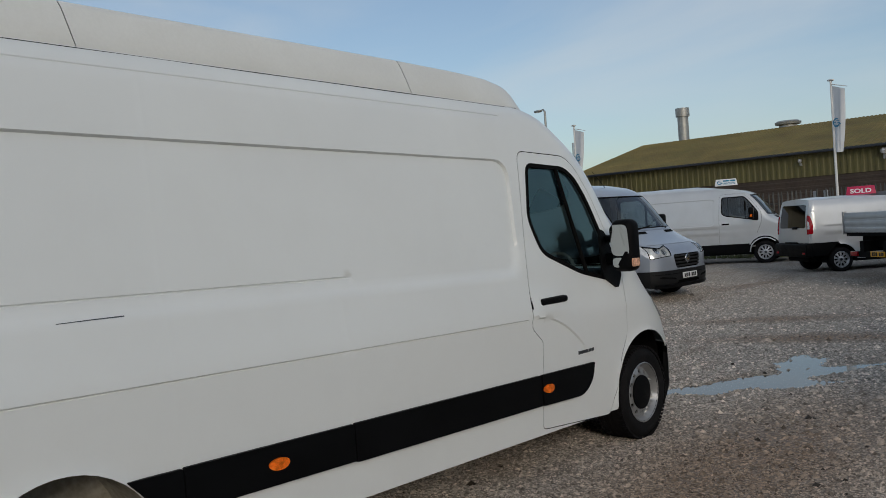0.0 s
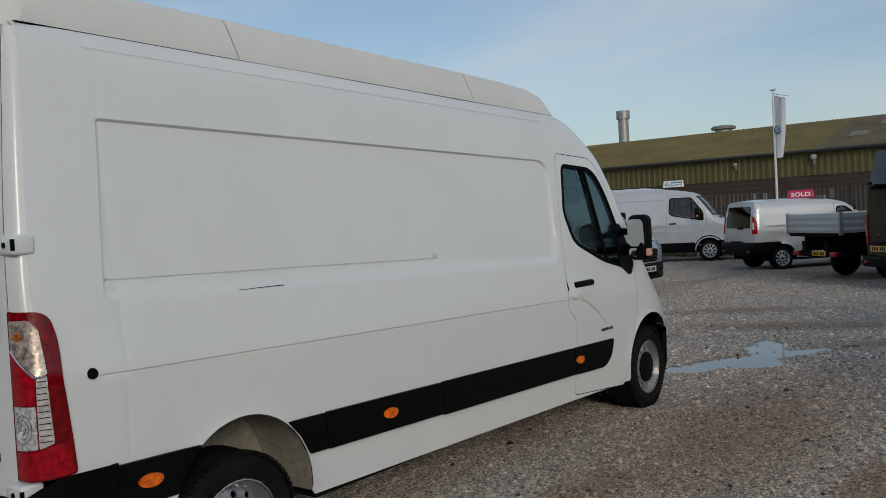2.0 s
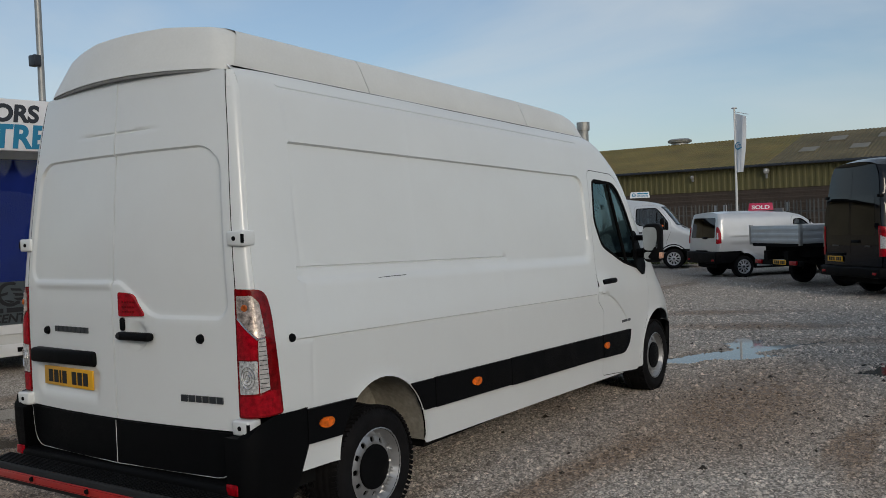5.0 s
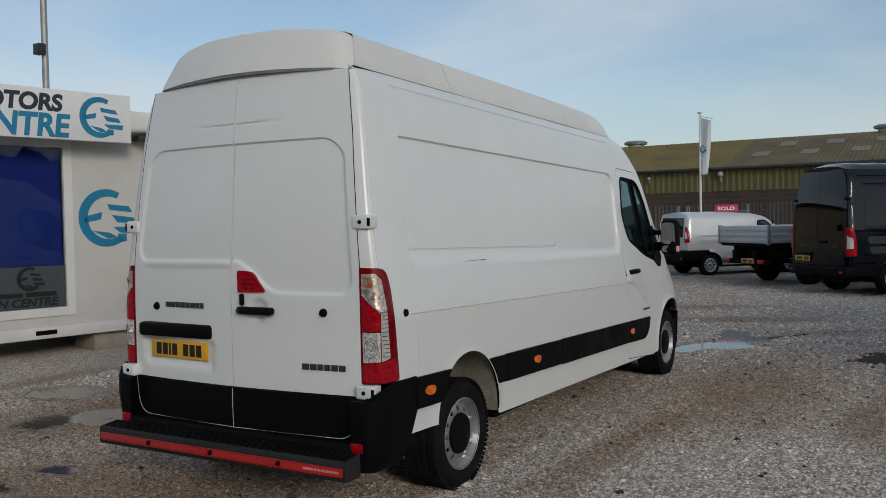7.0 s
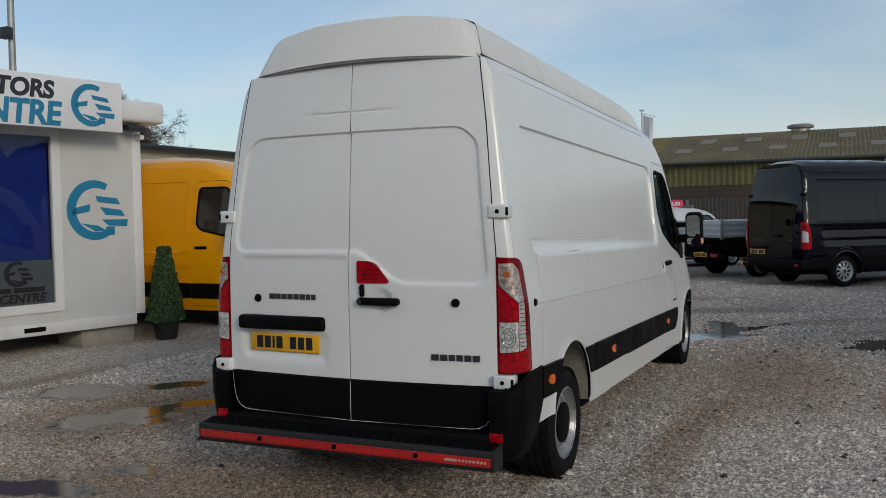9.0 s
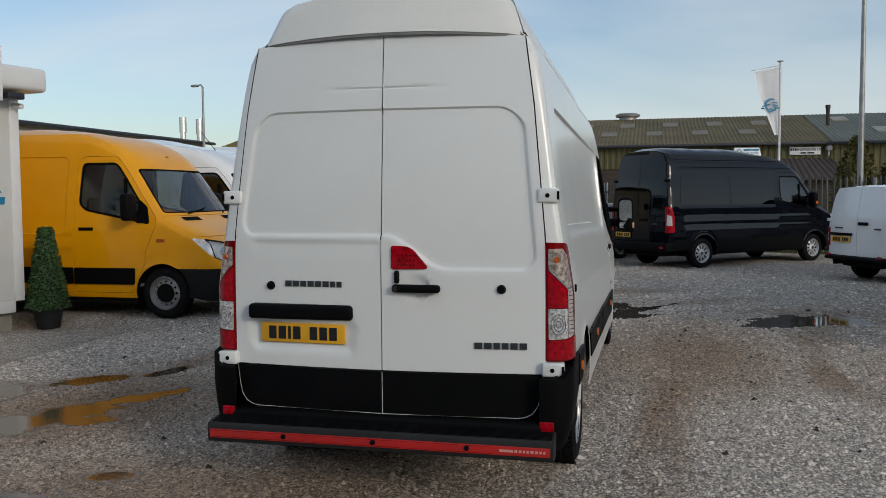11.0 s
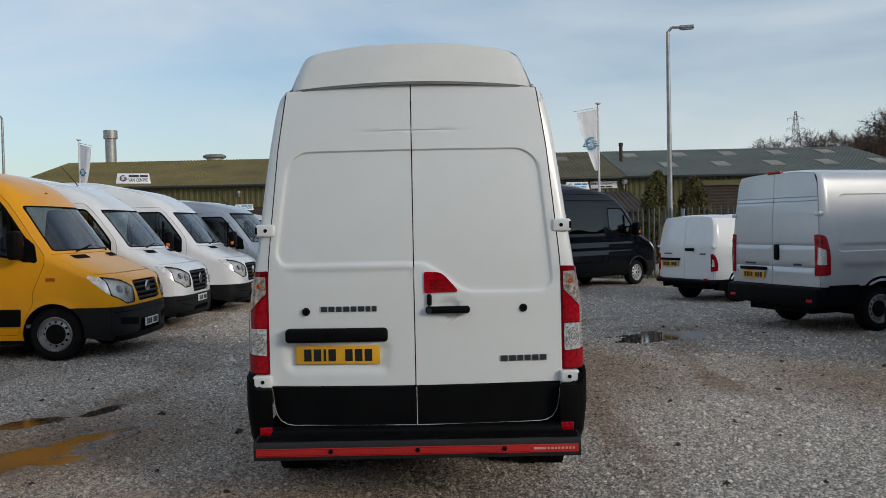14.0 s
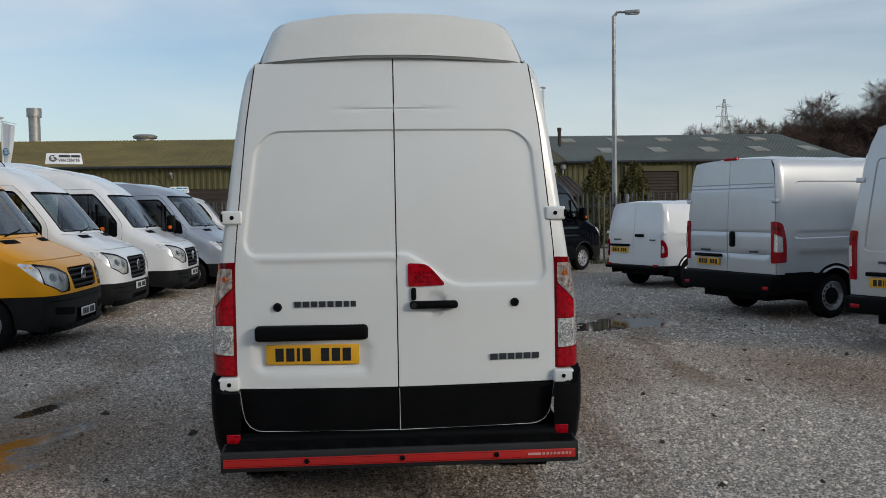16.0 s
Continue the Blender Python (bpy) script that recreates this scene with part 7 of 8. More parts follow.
def build_office():
    """A raised cabin; local x runs along its front, to its far corner at x = 0, y into it, z up."""
    at = pose(-6.38, 5.0, 0, 0, 0, 78.5)
    v = thing("site_office", "white steel cabin office on concrete pads with large window", "office", at)
    L, D, z0, z1 = 7.4, 2.6, 0.42, 3.02
    win = [(-2.59, 0.62), (-1.27, 0.62), (-1.27, 2.84), (-2.59, 2.84)]
    win2 = [(-4.9, 0.62), (-3.05, 0.62), (-3.05, 2.84), (-4.9, 2.84)]
    front = lambda u, w: (u, 0 * u, w)
    panel("front_wall", [(-L, z0), (0, z0), (0, z1), (-L, z1)], lambda u, w: (u, 0.004 * np.cos(u * 31) * 0 + 0 * u, w), CABIN_WALL, v, holes=[win, win2], step=0.3, flange=0.09, outward=(0, -1, 0), label="white insulated cabin wall")
    bm = bmesh.new()
    box(bm, -0.06, 0.0, 0.095, D, z0, z1)
    part("end_wall", bm, CABIN_WALL, v, smooth=False)
    bm = bmesh.new()
    box(bm, -L, -0.06, D - 0.06, D, z0, z1)
    box(bm, -L, -L + 0.06, 0.095, D - 0.06, z0, z1)
    box(bm, -L + 0.06, -0.06, 0.095, D - 0.06, z0, z0 + 0.1)
    part("back_wall", bm, CABIN_WALL, v, smooth=False)
    # corner posts, base rail and roof edge
    bm = bmesh.new()
    box(bm, -0.13, 0.012, -0.015, 0.12, z0 - 0.02, z1 + 0.02, 0.012)
    part("corner_post", bm, CABIN_TRIM, v)
    box_part("base_rail", CABIN_TRIM, v, (-L, -0.131, -0.02, 0.1, z0 - 0.16, z0 - 0.002), 0.01)
    for x in (-1.75, -3.75):
        box_part("fork_pocket", GAP, v, (x, x + 0.28, -0.024, -0.018, z0 - 0.11, z0 - 0.05), 0)
    part("roof_edge", box(bmesh.new(), -L - 0.1, 0.16, -0.38, D + 0.1, z1 + 0.004, z1 + 0.30, 0.06, 3), CABIN_TRIM, v, "white overhanging roof edge")
    # windows
    for n, q in ((1, win), (2, win2)):
        fr = panel("window_frame", grown(q, 0.07), lambda u, w: (u, 0 * u - 0.02, w), CABIN_TRIM, v, holes=[grown(q, -0.045)], step=0.3, flange=0.07, outward=(0, -1, 0), label="white window frame")
        g = panel("pane", q, lambda u, w: (u, 0 * u + 0.02, w), GLASS_OFFICE, fr, step=0.5, flange=0, outward=(0, -1, 0), label="window glass")
        g.visible_shadow = False
        a, b = q[0][0], q[1][0]
        bm = bmesh.new()
        box(bm, a + (b - a) * (0.34 if n == 1 else 0.05), b - 0.03, 0.12, 0.125, 1.2, 2.82)
        part("blind", bm, BLIND, fr, "royal blue roller blind", smooth=False)
        panel("frosted_film", [(a + 0.05, 0.67), (b - 0.05, 0.67), (b - 0.05, 1.22), (a + 0.05, 1.22)], lambda u, w: (u, 0 * u + 0.012, w), FROST, fr, step=0.5, flange=0, outward=(0, -1, 0), label="grey frosted film with dark print")
    emblem(v, pose(-1.80, 0.005, 1.06), 0.32, INK)
    lettering("VAN CENTRE", 0.15, INK, pose(-2.42, 0.004, 0.70, 90), v, bold=0.004, slant=0.2, stretch=1.08)
    marks(v, (0.52, 0.40), 0.04, 0.06, INK, pose(-1.93, 0.004, 0.855), 0.002, "print_bar")
    box_part("blind_cord", CABIN_TRIM, v, (-2.16, -2.15, 0.10, 0.108, 1.9, 2.8), 0)
    # inside: desk and screens
    bm = bmesh.new()
    box(bm, -2.5, -1.6, 0.8, 1.4, 1.12, 1.17)
    box(bm, -2.35, -2.12, 0.95, 0.98, 1.17, 1.62)
    box(bm, -2.4, -2.35, 0.85, 1.35, 0.52, 1.12)
    part("desk", bm, SEAT, v, smooth=False)
    # sign board over the front
    sb = part("sign_board", box(bmesh.new(), -6.6, -0.56, -0.46, -0.39, 2.86, 3.50, 0.006), SIGN_WHITE, v, "white fascia board with dark and blue lettering")
    lettering("MOTORS", 0.29, SIGN_DARK, pose(-2.70, -0.463, 3.225, 90), sb, bold=0.012, stretch=1.0, slant=0.12)
    lettering("VAN CENTRE", 0.40, SIGN_BLUE, pose(-3.70, -0.463, 2.90, 90), sb, bold=0.014, stretch=0.94, slant=0.12)
    marks(sb, (0.9, 0.4), 0.05, 0.19, SIGN_DARK, pose(-3.5, -0.462, 3.305), 0.003, "name_bar")
    emblem(sb, pose(-1.01, -0.463, 3.18), 0.54, SIGN_BLUE)
    emblem(v, pose(-0.72, -0.006, 1.85), 0.80, SIGN_BLUE)
    # pads, lamp, camera
    for x in (-0.5, -3.6, -6.8):
        box_part("concrete_pad", CONCRETE, v, (x - 0.4, x + 0.4, 0.1, 0.7, 0, z0 - 0.164), 0.02, "weathered concrete pad")
        box_part("concrete_pad", CONCRETE, v, (x - 0.4, x + 0.4, 2.2, 2.8, 0, z0 - 0.164), 0.02)
    fl = box_part("flood_light", SIGN_DARK, v, (-0.36, -0.12, -0.30, -0.10, z1 - 0.10, z1 - 0.02), 0.015, "black floodlight", m=Matrix.Rotation(radians(0), 4, "X"))
    bm = bmesh.new()
    tube(bm, (-0.06, -0.02, z1 - 0.15), (-0.06, -0.16, z1 - 0.17), 0.035, n=12)
    tube(bm, (-0.06, 0.0, z1 - 0.1), (-0.06, -0.04, z1 - 0.15), 0.015, n=8)
    part("camera_housing", bm, CABIN_TRIM, v, "small white security camera")
    return v


build_office()

FOLIAGE = material("box_leaf", (0.035, 0.085, 0.022), rough=0.55, vary=0.35, scale=12, random_value=0.0)
POT = material("black_pot", (0.02, 0.02, 0.022), rough=0.5, vary=0.2)


def leaves(name, points, size, mat, parent, seed, label=""):
    """Many small bent leaf quads at given points (position, outward)."""
    rng = np.random.default_rng(seed)
    vs, fs = [], []
    for p, o in points:
        a = Vector(rng.normal(0, 1, 3)).normalized()
        d = (Vector(o) * 0.6 + a).normalized()
        s = Vector(o).cross(d)
        s = s.normalized() if s.length > 1e-3 else Vector((1, 0, 0))
        h = size * rng.uniform(0.7, 1.3)
        k = len(vs)
        p = Vector(p)
        vs += [tuple(p), tuple(p + d * h * 0.5 + s * h * 0.28), tuple(p + d * h), tuple(p + d * h * 0.5 - s * h * 0.28)]
        fs.append((k, k + 1, k + 2, k + 3))
    return mesh_object(name, vs, fs, mat, parent, label)


def build_topiary(x, y):
    v = thing("topiary", "clipped green box cone in a black pot beside the office", "plant", pose(x, y, 0))
    part("pot", lathe([(0.0, 0.01), (0.14, 0.01), (0.19, 0.27), (0.20, 0.29), (0.18, 0.29), (0.17, 0.25), (0.0, 0.25)], 20, "z"), POT, v, "black plastic pot")
    rng = np.random.default_rng(5)
    pts = []
    for _ in range(5200):
        t = rng.uniform(0, 1) ** 1.3
        z = 0.28 + 1.02 * t
        r = (0.27 - 0.19 * t) * (0.9 + 0.12 * rng.uniform()) * (1 + 0.04 * math.sin(17 * t + 3))
        a = rng.uniform(0, 2 * math.pi)
        pts.append(((r * math.cos(a), r * math.sin(a), z), (math.cos(a), math.sin(a), 0.3)))
    for _ in range(250):
        a, r = rng.uniform(0, 6.3), 0.09 * rng.uniform() ** 0.5
        pts.append(((r * math.cos(a), r * math.sin(a), 1.30), (0, 0, 1)))
    leaves("foliage", pts, 0.035, FOLIAGE, v, 6, "dense clipped small-leaved foliage")
    # near-black solid inside: shade between the leaves, given as colour
    part("core", lathe([(0.02, 0.27), (0.23, 0.30), (0.07, 1.27), (0.0, 1.29)], 16, "z"), material("foliage_shade_core", (0.008, 0.018, 0.006), rough=0.9), v)


build_topiary(-6.22, 5.25)

# ---- sheds beyond the fence ----
CLAD_GREEN = material("olive_cladding", (0.095, 0.087, 0.028), rough=0.6, vary=0.2, scale=0.6, fine=0.1, fine_scale=9, dirt=0.35, dirt_color=(0.07, 0.055, 0.03), dirt_scale=0.8)
BRICK_DARK = material("dark_brick_base", (0.05, 0.037, 0.03), rough=0.85, vary=0.25, scale=0.8, fine=0.2, fine_scale=6, dirt=0.3, dirt_color=(0.04, 0.035, 0.03))
ROOF_MOSS = material("mossy_sheet_roof", (0.165, 0.125, 0.035), rough=0.85, vary=0.3, scale=0.35, fine=0.25, fine_scale=5, dirt=0.6, dirt_color=(0.10, 0.105, 0.025), dirt_scale=0.5)
ROOF_BROWN = material("weathered_brown_roof", (0.125, 0.10, 0.05), rough=0.85, vary=0.3, scale=0.4, fine=0.25, fine_scale=5, dirt=0.5, dirt_color=(0.07, 0.075, 0.03), dirt_scale=0.5)
ROOF_GREY = material("grey_green_roof", (0.135, 0.15, 0.13), rough=0.8, vary=0.15, scale=0.4, fine=0.15, fine_scale=5, dirt=0.4, dirt_color=(0.08, 0.085, 0.06), dirt_scale=0.5)
ROOFLIGHT = material("old_rooflight", (0.15, 0.132, 0.09), rough=0.5, vary=0.2, scale=1.5, dirt=0.4)
ROOFLIGHT_PALE = material("pale_rooflight", (0.26, 0.25, 0.20), rough=0.5, vary=0.2, scale=1.5, dirt=0.3)
GALV = material("galvanised_steel", (0.35, 0.36, 0.36), rough=0.5, metal=0.6, vary=0.2, scale=4, fine=0.1, dirt=0.3)
FENCE_STEEL = material("dull_palisade", (0.085, 0.085, 0.08), rough=0.6, metal=0.3, vary=0.2, scale=2, random_value=0.25)
POLE_WHITE = material("white_pole", (0.72, 0.72, 0.71), rough=0.4, vary=0.05)
FLAG_CLOTH = material("white_flag_cloth", (0.72, 0.74, 0.77), rough=0.8, vary=0.06)


def corrugated(name, p0, p1, q0, q1, mat, parent, pitch=0.35, depth=0.05, label=""):
    """A ribbed sheet spanning p0-p1 (bottom) and q0-q1 (top)."""
    p0, p1, q0, q1 = map(Vector, (p0, p1, q0, q1))
    n = max(2, int((p1 - p0).length / pitch))
    nrm = (p1 - p0).cross(q0 - p0).normalized()
    vs, fs = [], []
    steps = [(0, 0), (0.35, 0), (0.5, 1), (0.85, 1)]
    cols = [(i + t, d) for i in range(n) for t, d in steps] + [(n, 0)]
    for u, d in cols:
        t = u / n
        vs += [tuple(p0.lerp(p1, t) + nrm * d * depth), tuple(q0.lerp(q1, t) + nrm * d * depth)]
    for i in range(len(cols) - 1):
        fs.append((2 * i, 2 * i + 2, 2 * i + 3, 2 * i + 1))
    return mesh_object(name, vs, fs, mat, parent, label)


def build_shed(name, label, x0, x1, yw, depth, eave, ridge, roof_mats, hip=0.0, lights=(), base=2.6, lights_mat=None):
    v = thing(name, label, "industrial building")
    yr = yw + depth / 2
    bm = bmesh.new()
    box(bm, x0, x1, yw, yw + depth, 0, base)
    part("wall", bm, BRICK_DARK, v, "dark brick lower wall", smooth=False)
    if base > 1:
        corrugated("lower_sheeting", (x0, yw - 0.015, 0), (x0, yw - 0.015, base - 0.06), (x1, yw - 0.015, 0), (x1, yw - 0.015, base - 0.06), BRICK_DARK, v, 0.30, 0.04, "dark horizontal boarding")
    corrugated("cladding", (x0, yw - 0.02, base - 0.05), (x1, yw - 0.02, base - 0.05), (x0, yw - 0.02, eave), (x1, yw - 0.02, eave), CLAD_GREEN, v, 0.36, 0.04, "olive ribbed cladding")
    bm = bmesh.new()
    box(bm, x0 + 0.05, x1 - 0.05, yw + 0.1, yw + depth, base, eave)
    part("frame_wall", bm, CLAD_GREEN, v, smooth=False)
    for a, b, mt in roof_mats:
        ha = hip if a == x0 else 0
        corrugated("roof", (a - (0.4 if ha else 0), yw - 0.5, eave - 0.1), (b, yw - 0.5, eave - 0.1), (a + ha, yr, ridge), (b, yr, ridge), mt, v, 0.25, 0.03, "corrugated sheet roof")
    mesh_object("roof", [(x0, yw + depth + 0.5, eave - 0.1), (x1, yw + depth + 0.5, eave - 0.1), (x1, yr, ridge), (x0 + hip, yr, ridge)], [(0, 1, 2, 3)], roof_mats[0][2], v)
    if hip:
        mesh_object("roof", [(x0 - 0.4, yw - 0.5, eave - 0.1), (x0 - 0.4, yw + depth + 0.5, eave - 0.1), (x0 + hip, yr, ridge)], [(0, 1, 2)], roof_mats[0][2], v)
    else:
        mesh_object("gable", [(x0, yw, eave), (x0, yw + depth, eave), (x0, yr, ridge - 0.05)], [(0, 1, 2)], CLAD_GREEN, v)
        mesh_object("gable", [(x1, yw, eave), (x1, yw + depth, eave), (x1, yr, ridge - 0.05)], [(0, 1, 2)], CLAD_GREEN, v)
    box_part("gutter", SIGN_DARK, v, (x0 - 0.3, x1, yw - 0.62, yw - 0.5, eave - 0.24, eave - 0.1), 0.02)
    slope = (ridge - eave + 0.1) / (depth / 2 + 0.5)
    for lx, t0, t1, lw in lights:
        ya, yb = yw - 0.5 + (depth / 2 + 0.5) * t0, yw - 0.5 + (depth / 2 + 0.5) * t1
        za, zb = eave - 0.1 + slope * (ya - yw + 0.5) + 0.09, eave - 0.1 + slope * (yb - yw + 0.5) + 0.09
        bm = bmesh.new()
        q = [bm.verts.new(c) for c in ((lx, ya, za), (lx + lw, ya, za), (lx + lw, yb, zb), (lx, yb, zb))]
        r = [bm.verts.new(c) for c in ((lx, ya, za - 0.08), (lx + lw, ya, za - 0.08), (lx + lw, yb, zb - 0.08), (lx, yb, zb - 0.08))]
        bm.faces.new(q), bm.faces.new(r[::-1])
        for i in range(4):
            bm.faces.new((q[i], r[i], r[(i + 1) % 4], q[(i + 1) % 4]))
        part("rooflight", bm, lights_mat or ROOFLIGHT, v, "pale translucent rooflight", smooth=False)
    return v


build_shed("long_shed", "long olive shed with mossy corrugated roof", -29.0, 11.75, 51.5, 21.0, 4.8, 7.2, [(-29.0, -8.8, ROOF_MOSS), (-8.8, 11.75, ROOF_BROWN)],
           lights=[(-6.5 + 2.9 * i, 0.60, 0.76, 1.0) for i in range(6)] + [(-7.6 + 2.9 * i, 0.28, 0.42, 1.0) for i in range(6)], base=3.3)
build_shed("grey_shed", "shed with grey-green sheet roof and pale rooflights", 11.8, 31.0, 51.45, 21.0, 4.8, 7.2, [(11.8, 31.0, ROOF_GREY)],
           lights=[(13.2 + 3.6 * i, 0.70, 0.84, 1.0) for i in range(5)] + [(14.9 + 3.6 * i, 0.27, 0.43, 1.0) for i in range(5)], base=0.5, lights_mat=ROOFLIGHT_PALE)


# ---- fence, poles and lamps ----
def build_fence(points, height=2.15, pitch=0.165):
    """Palisade fence along a broken line: posts, rails and pointed pales."""
    v = thing("palisade_fence", "dull steel palisade fence with pointed pales", "fence")
    vs = [(-0.032, 0.006, 0), (-0.012, -0.012, 0), (0.012, -0.012, 0), (0.032, 0.006, 0), (-0.032, 0.006, height - 0.14), (-0.012, -0.012, height - 0.14), (0.012, -0.012, height - 0.14), (0.032, 0.006, height - 0.14),
          (-0.016, 0.0, height - 0.02), (0.0, -0.004, height - 0.08), (0.016, 0.0, height - 0.02), (-0.026, 0.004, height - 0.10), (0.026, 0.004, height - 0.10)]
    fs = [(0, 1, 5, 4), (1, 2, 6, 5), (2, 3, 7, 6), (4, 5, 9, 8), (5, 6, 9), (6, 7, 10, 9)]
    me = bpy.data.meshes.new("pale")
    me.from_pydata(vs, [], fs)
    me.materials.append(FENCE_STEEL)
    for a, b in zip(points, points[1:]):
        d = Vector(b) - Vector(a)
        L = d.length
        ang = math.degrees(math.atan2(d.y, d.x))
        for i in range(int(L / pitch)):
            o = new("pale", me)
            o.parent = v
            o.matrix_local = pose(a[0] + d.x * (i + 0.5) * pitch / L, a[1] + d.y * (i + 0.5) * pitch / L, 0.05, random.uniform(-0.6, 0.6), random.uniform(-0.8, 0.8), ang)
        for z in (0.45, height - 0.4):
            box_part("rail", FENCE_STEEL, v, (0, L, 0.012, 0.05, z, z + 0.05), 0.004, m=pose(a[0], a[1], 0, 0, 0, ang))
        for i in range(int(L / 2.75) + 1):
            x = min(L, i * 2.75)
            box_part("post", GALV, v, (x - 0.05, x + 0.05, 0.055, 0.155, 0, height - 0.05), 0.004, m=pose(a[0], a[1], 0, 0, 0, ang))
    return v


FENCE = [(-24.0, 32.0), (-13.5, 29.8), (-5.0, 28.8), (0.5, 25.9), (4.8, 22.3), (9.0, 20.4), (16.0, 17.6)]
build_fence(FENCE)


def build_flag(x, y, top, droop, turn, taper=0.82):
    """Flagpole with a finial and a limp hanging banner."""
    v = thing("flagpole", "white flagpole with a pale dealer's flag hanging limp", "flagpole", pose(x, y, 0), "flagpoles by the fence")
    part("pole", tube(bmesh.new(), (0, 0, 0), (0, 0, top), 0.045, 0.03, 12), POLE_WHITE, v)
    part("finial", lathe([(0, 0.05), (0.06, 0.045), (0.10, 0.02), (0.09, 0.0), (0.03, -0.02)], 14, "z"), POLE_WHITE, v).location = (0, 0, top)
    n, m = 10, 16
    vs, fs = [], []
    for j in range(m + 1):
        t = j / m
        for i in range(n + 1):
            s = i / n
            w = 0.95 * droop
            x1 = w * s * (1 - taper * t ** 1.4)
            fold = (0.05 * math.sin(s * 7 + t * 2.2) + 0.03 * math.sin(s * 13 + 1)) * s * (0.4 + t)
            vs.append((0.04 + x1, fold, top - 0.16 - 1.95 * t - 0.14 * s * (1 - t)))
    for j in range(m):
        for i in range(n):
            a = j * (n + 1) + i
            fs.append((a, a + 1, a + n + 2, a + n + 1))
    fl = mesh_object("flag", vs, fs, FLAG_CLOTH, v, "pale cloth flag with blue mark", smooth=True)
    fl.matrix_local = pose(0, 0, 0, 0, 0, turn)
    part("flag_arm", tube(bmesh.new(), (0, 0, top - 0.10), (w + 0.16, 0, top - 0.26), 0.014, 0.01, 8), POLE_WHITE, v).matrix_local = pose(0, 0, 0, 0, 0, turn)
    for side in (-1, 1):
        emblem(fl, pose(0.05 + 0.30 * droop, side * 0.07, top - 1.25, 0, 0, 0 if side < 0 else 180), 0.52 * max(0.5, droop), SIGN_BLUE)
    return v


build_flag(-14.06, 28.6, 5.35, 0.55, -20)
build_flag(-3.9, 26.6, 5.25, 0.46, -28, 0.5)
build_flag(5.06, 22.6, 5.5, 0.75, -165)


def build_street_lamp(x, y, top, turn, label):
    v = thing("street_lamp", label, "street lamp", pose(x, y, 0, 0, 0, turn), "street lamps")
    bm = bmesh.new()
    tube(bm, (0, 0, 0), (0, 0, 1.3), 0.11, 0.11, 14)
    tube(bm, (0, 0, 1.3), (0, 0, top - 0.1), 0.085, 0.055, 14)
    part("column", bm, GALV, v, "grey steel column")
    bm = bmesh.new()
    tube(bm, (0, 0, top - 0.12), (0.12, 0, top + 0.02), 0.045, 0.04, 10)
    tube(bm, (0.12, 0, top + 0.02), (0.38, 0, top), 0.04, 0.035, 10)
    part("arm", bm, GALV, v)
    hd = part("lantern", box(bmesh.new(), 0.33, 0.78, -0.11, 0.11, top - 0.06, top + 0.05, 0.04, 3), GALV, v, "grey lantern head")
    box_part("diffuser", CLEAR, hd, (0.40, 0.74, -0.09, 0.09, top - 0.075, top - 0.058), 0.01)
    return v


build_street_lamp(7.03, 21.5, 7.6, -15, "tall grey street lamp column by the fence")
build_street_lamp(-22.05, 38.5, 7.7, 165, "tall grey street lamp beyond the yard")


# ---- chimneys, vents, signs ----
def build_chimney(x, y, z0, top, r, label, mat):
    v = thing("chimney", label, "flue", pose(x, y, 0))
    part("shaft", lathe([(r, z0), (r, top - 0.15 * (top - z0)), (r * 1.28, top - 0.15 * (top - z0)), (r * 1.28, top), (r * 1.1, top), (r * 1.1, top - 0.3), (0, top - 0.3)], 20, "z"), mat, v)
    return v


build_chimney(-26.5, 64.2, 5.5, 9.9, 0.42, "grey steel chimney with wider cowl rising from the shed roof", GALV)
build_chimney(-36.4, 61.4, 0.0, 8.3, 0.24, "tall bright steel flue", CHROME)
build_chimney(-36.0, 63.4, 0.0, 8.3, 0.24, "tall bright steel flue", CHROME)
for x, y, z in ((-17.8, 62.5, 7.1), (-0.3, 62.3, 7.1)):
    v = thing("roof_vent", "round grey ridge ventilator on the shed", "vent", pose(x, y, z))
    part("cowl", lathe([(0.62, 0.0), (0.62, 0.25), (0.86, 0.30), (0.9, 0.46), (0.7, 0.56), (0.0, 0.60)], 20, "z"), GALV, v)


def build_left_shed():
    """Pale walled shed at the left of the yard, its eave running away from the yard."""
    v = thing("pale_shed", "pale rendered shed with a dark sheet roof", "industrial building")
    x0, x1, y0, y1, e, r = -42.0, -26.6, 18.0, 47.0, 5.25, 5.7
    bm = bmesh.new()
    box(bm, x0, x1, y0, y1, 0, e)
    part("wall", bm, CABIN_WALL_FAR, v, "pale beige wall", smooth=False)
    xm = (x0 + x1) / 2
    corrugated("roof", (x1 + 0.5, y0 - 0.3, e - 0.05), (x1 + 0.5, y1 + 0.3, e - 0.05), (xm, y0 - 0.3, r), (xm, y1 + 0.3, r), ROOF_GREY, v, 0.25, 0.02, "dark sheet roof")
    corrugated("roof", (x0 - 0.5, y1 + 0.3, e - 0.05), (x0 - 0.5, y0 - 0.3, e - 0.05), (xm, y1 + 0.3, r), (xm, y0 - 0.3, r), ROOF_GREY, v, 0.25, 0.02)
    for y in (y0, y1):
        mesh_object("gable", [(x0, y, e), (x1, y, e), (xm, y, r - 0.05)], [(0, 1, 2)], CABIN_WALL_FAR, v)
    box_part("gutter", SIGN_DARK, v, (x1 + 0.44, x1 + 0.6, y0 - 0.3, y1 + 0.3, e - 0.22, e - 0.06), 0.02)


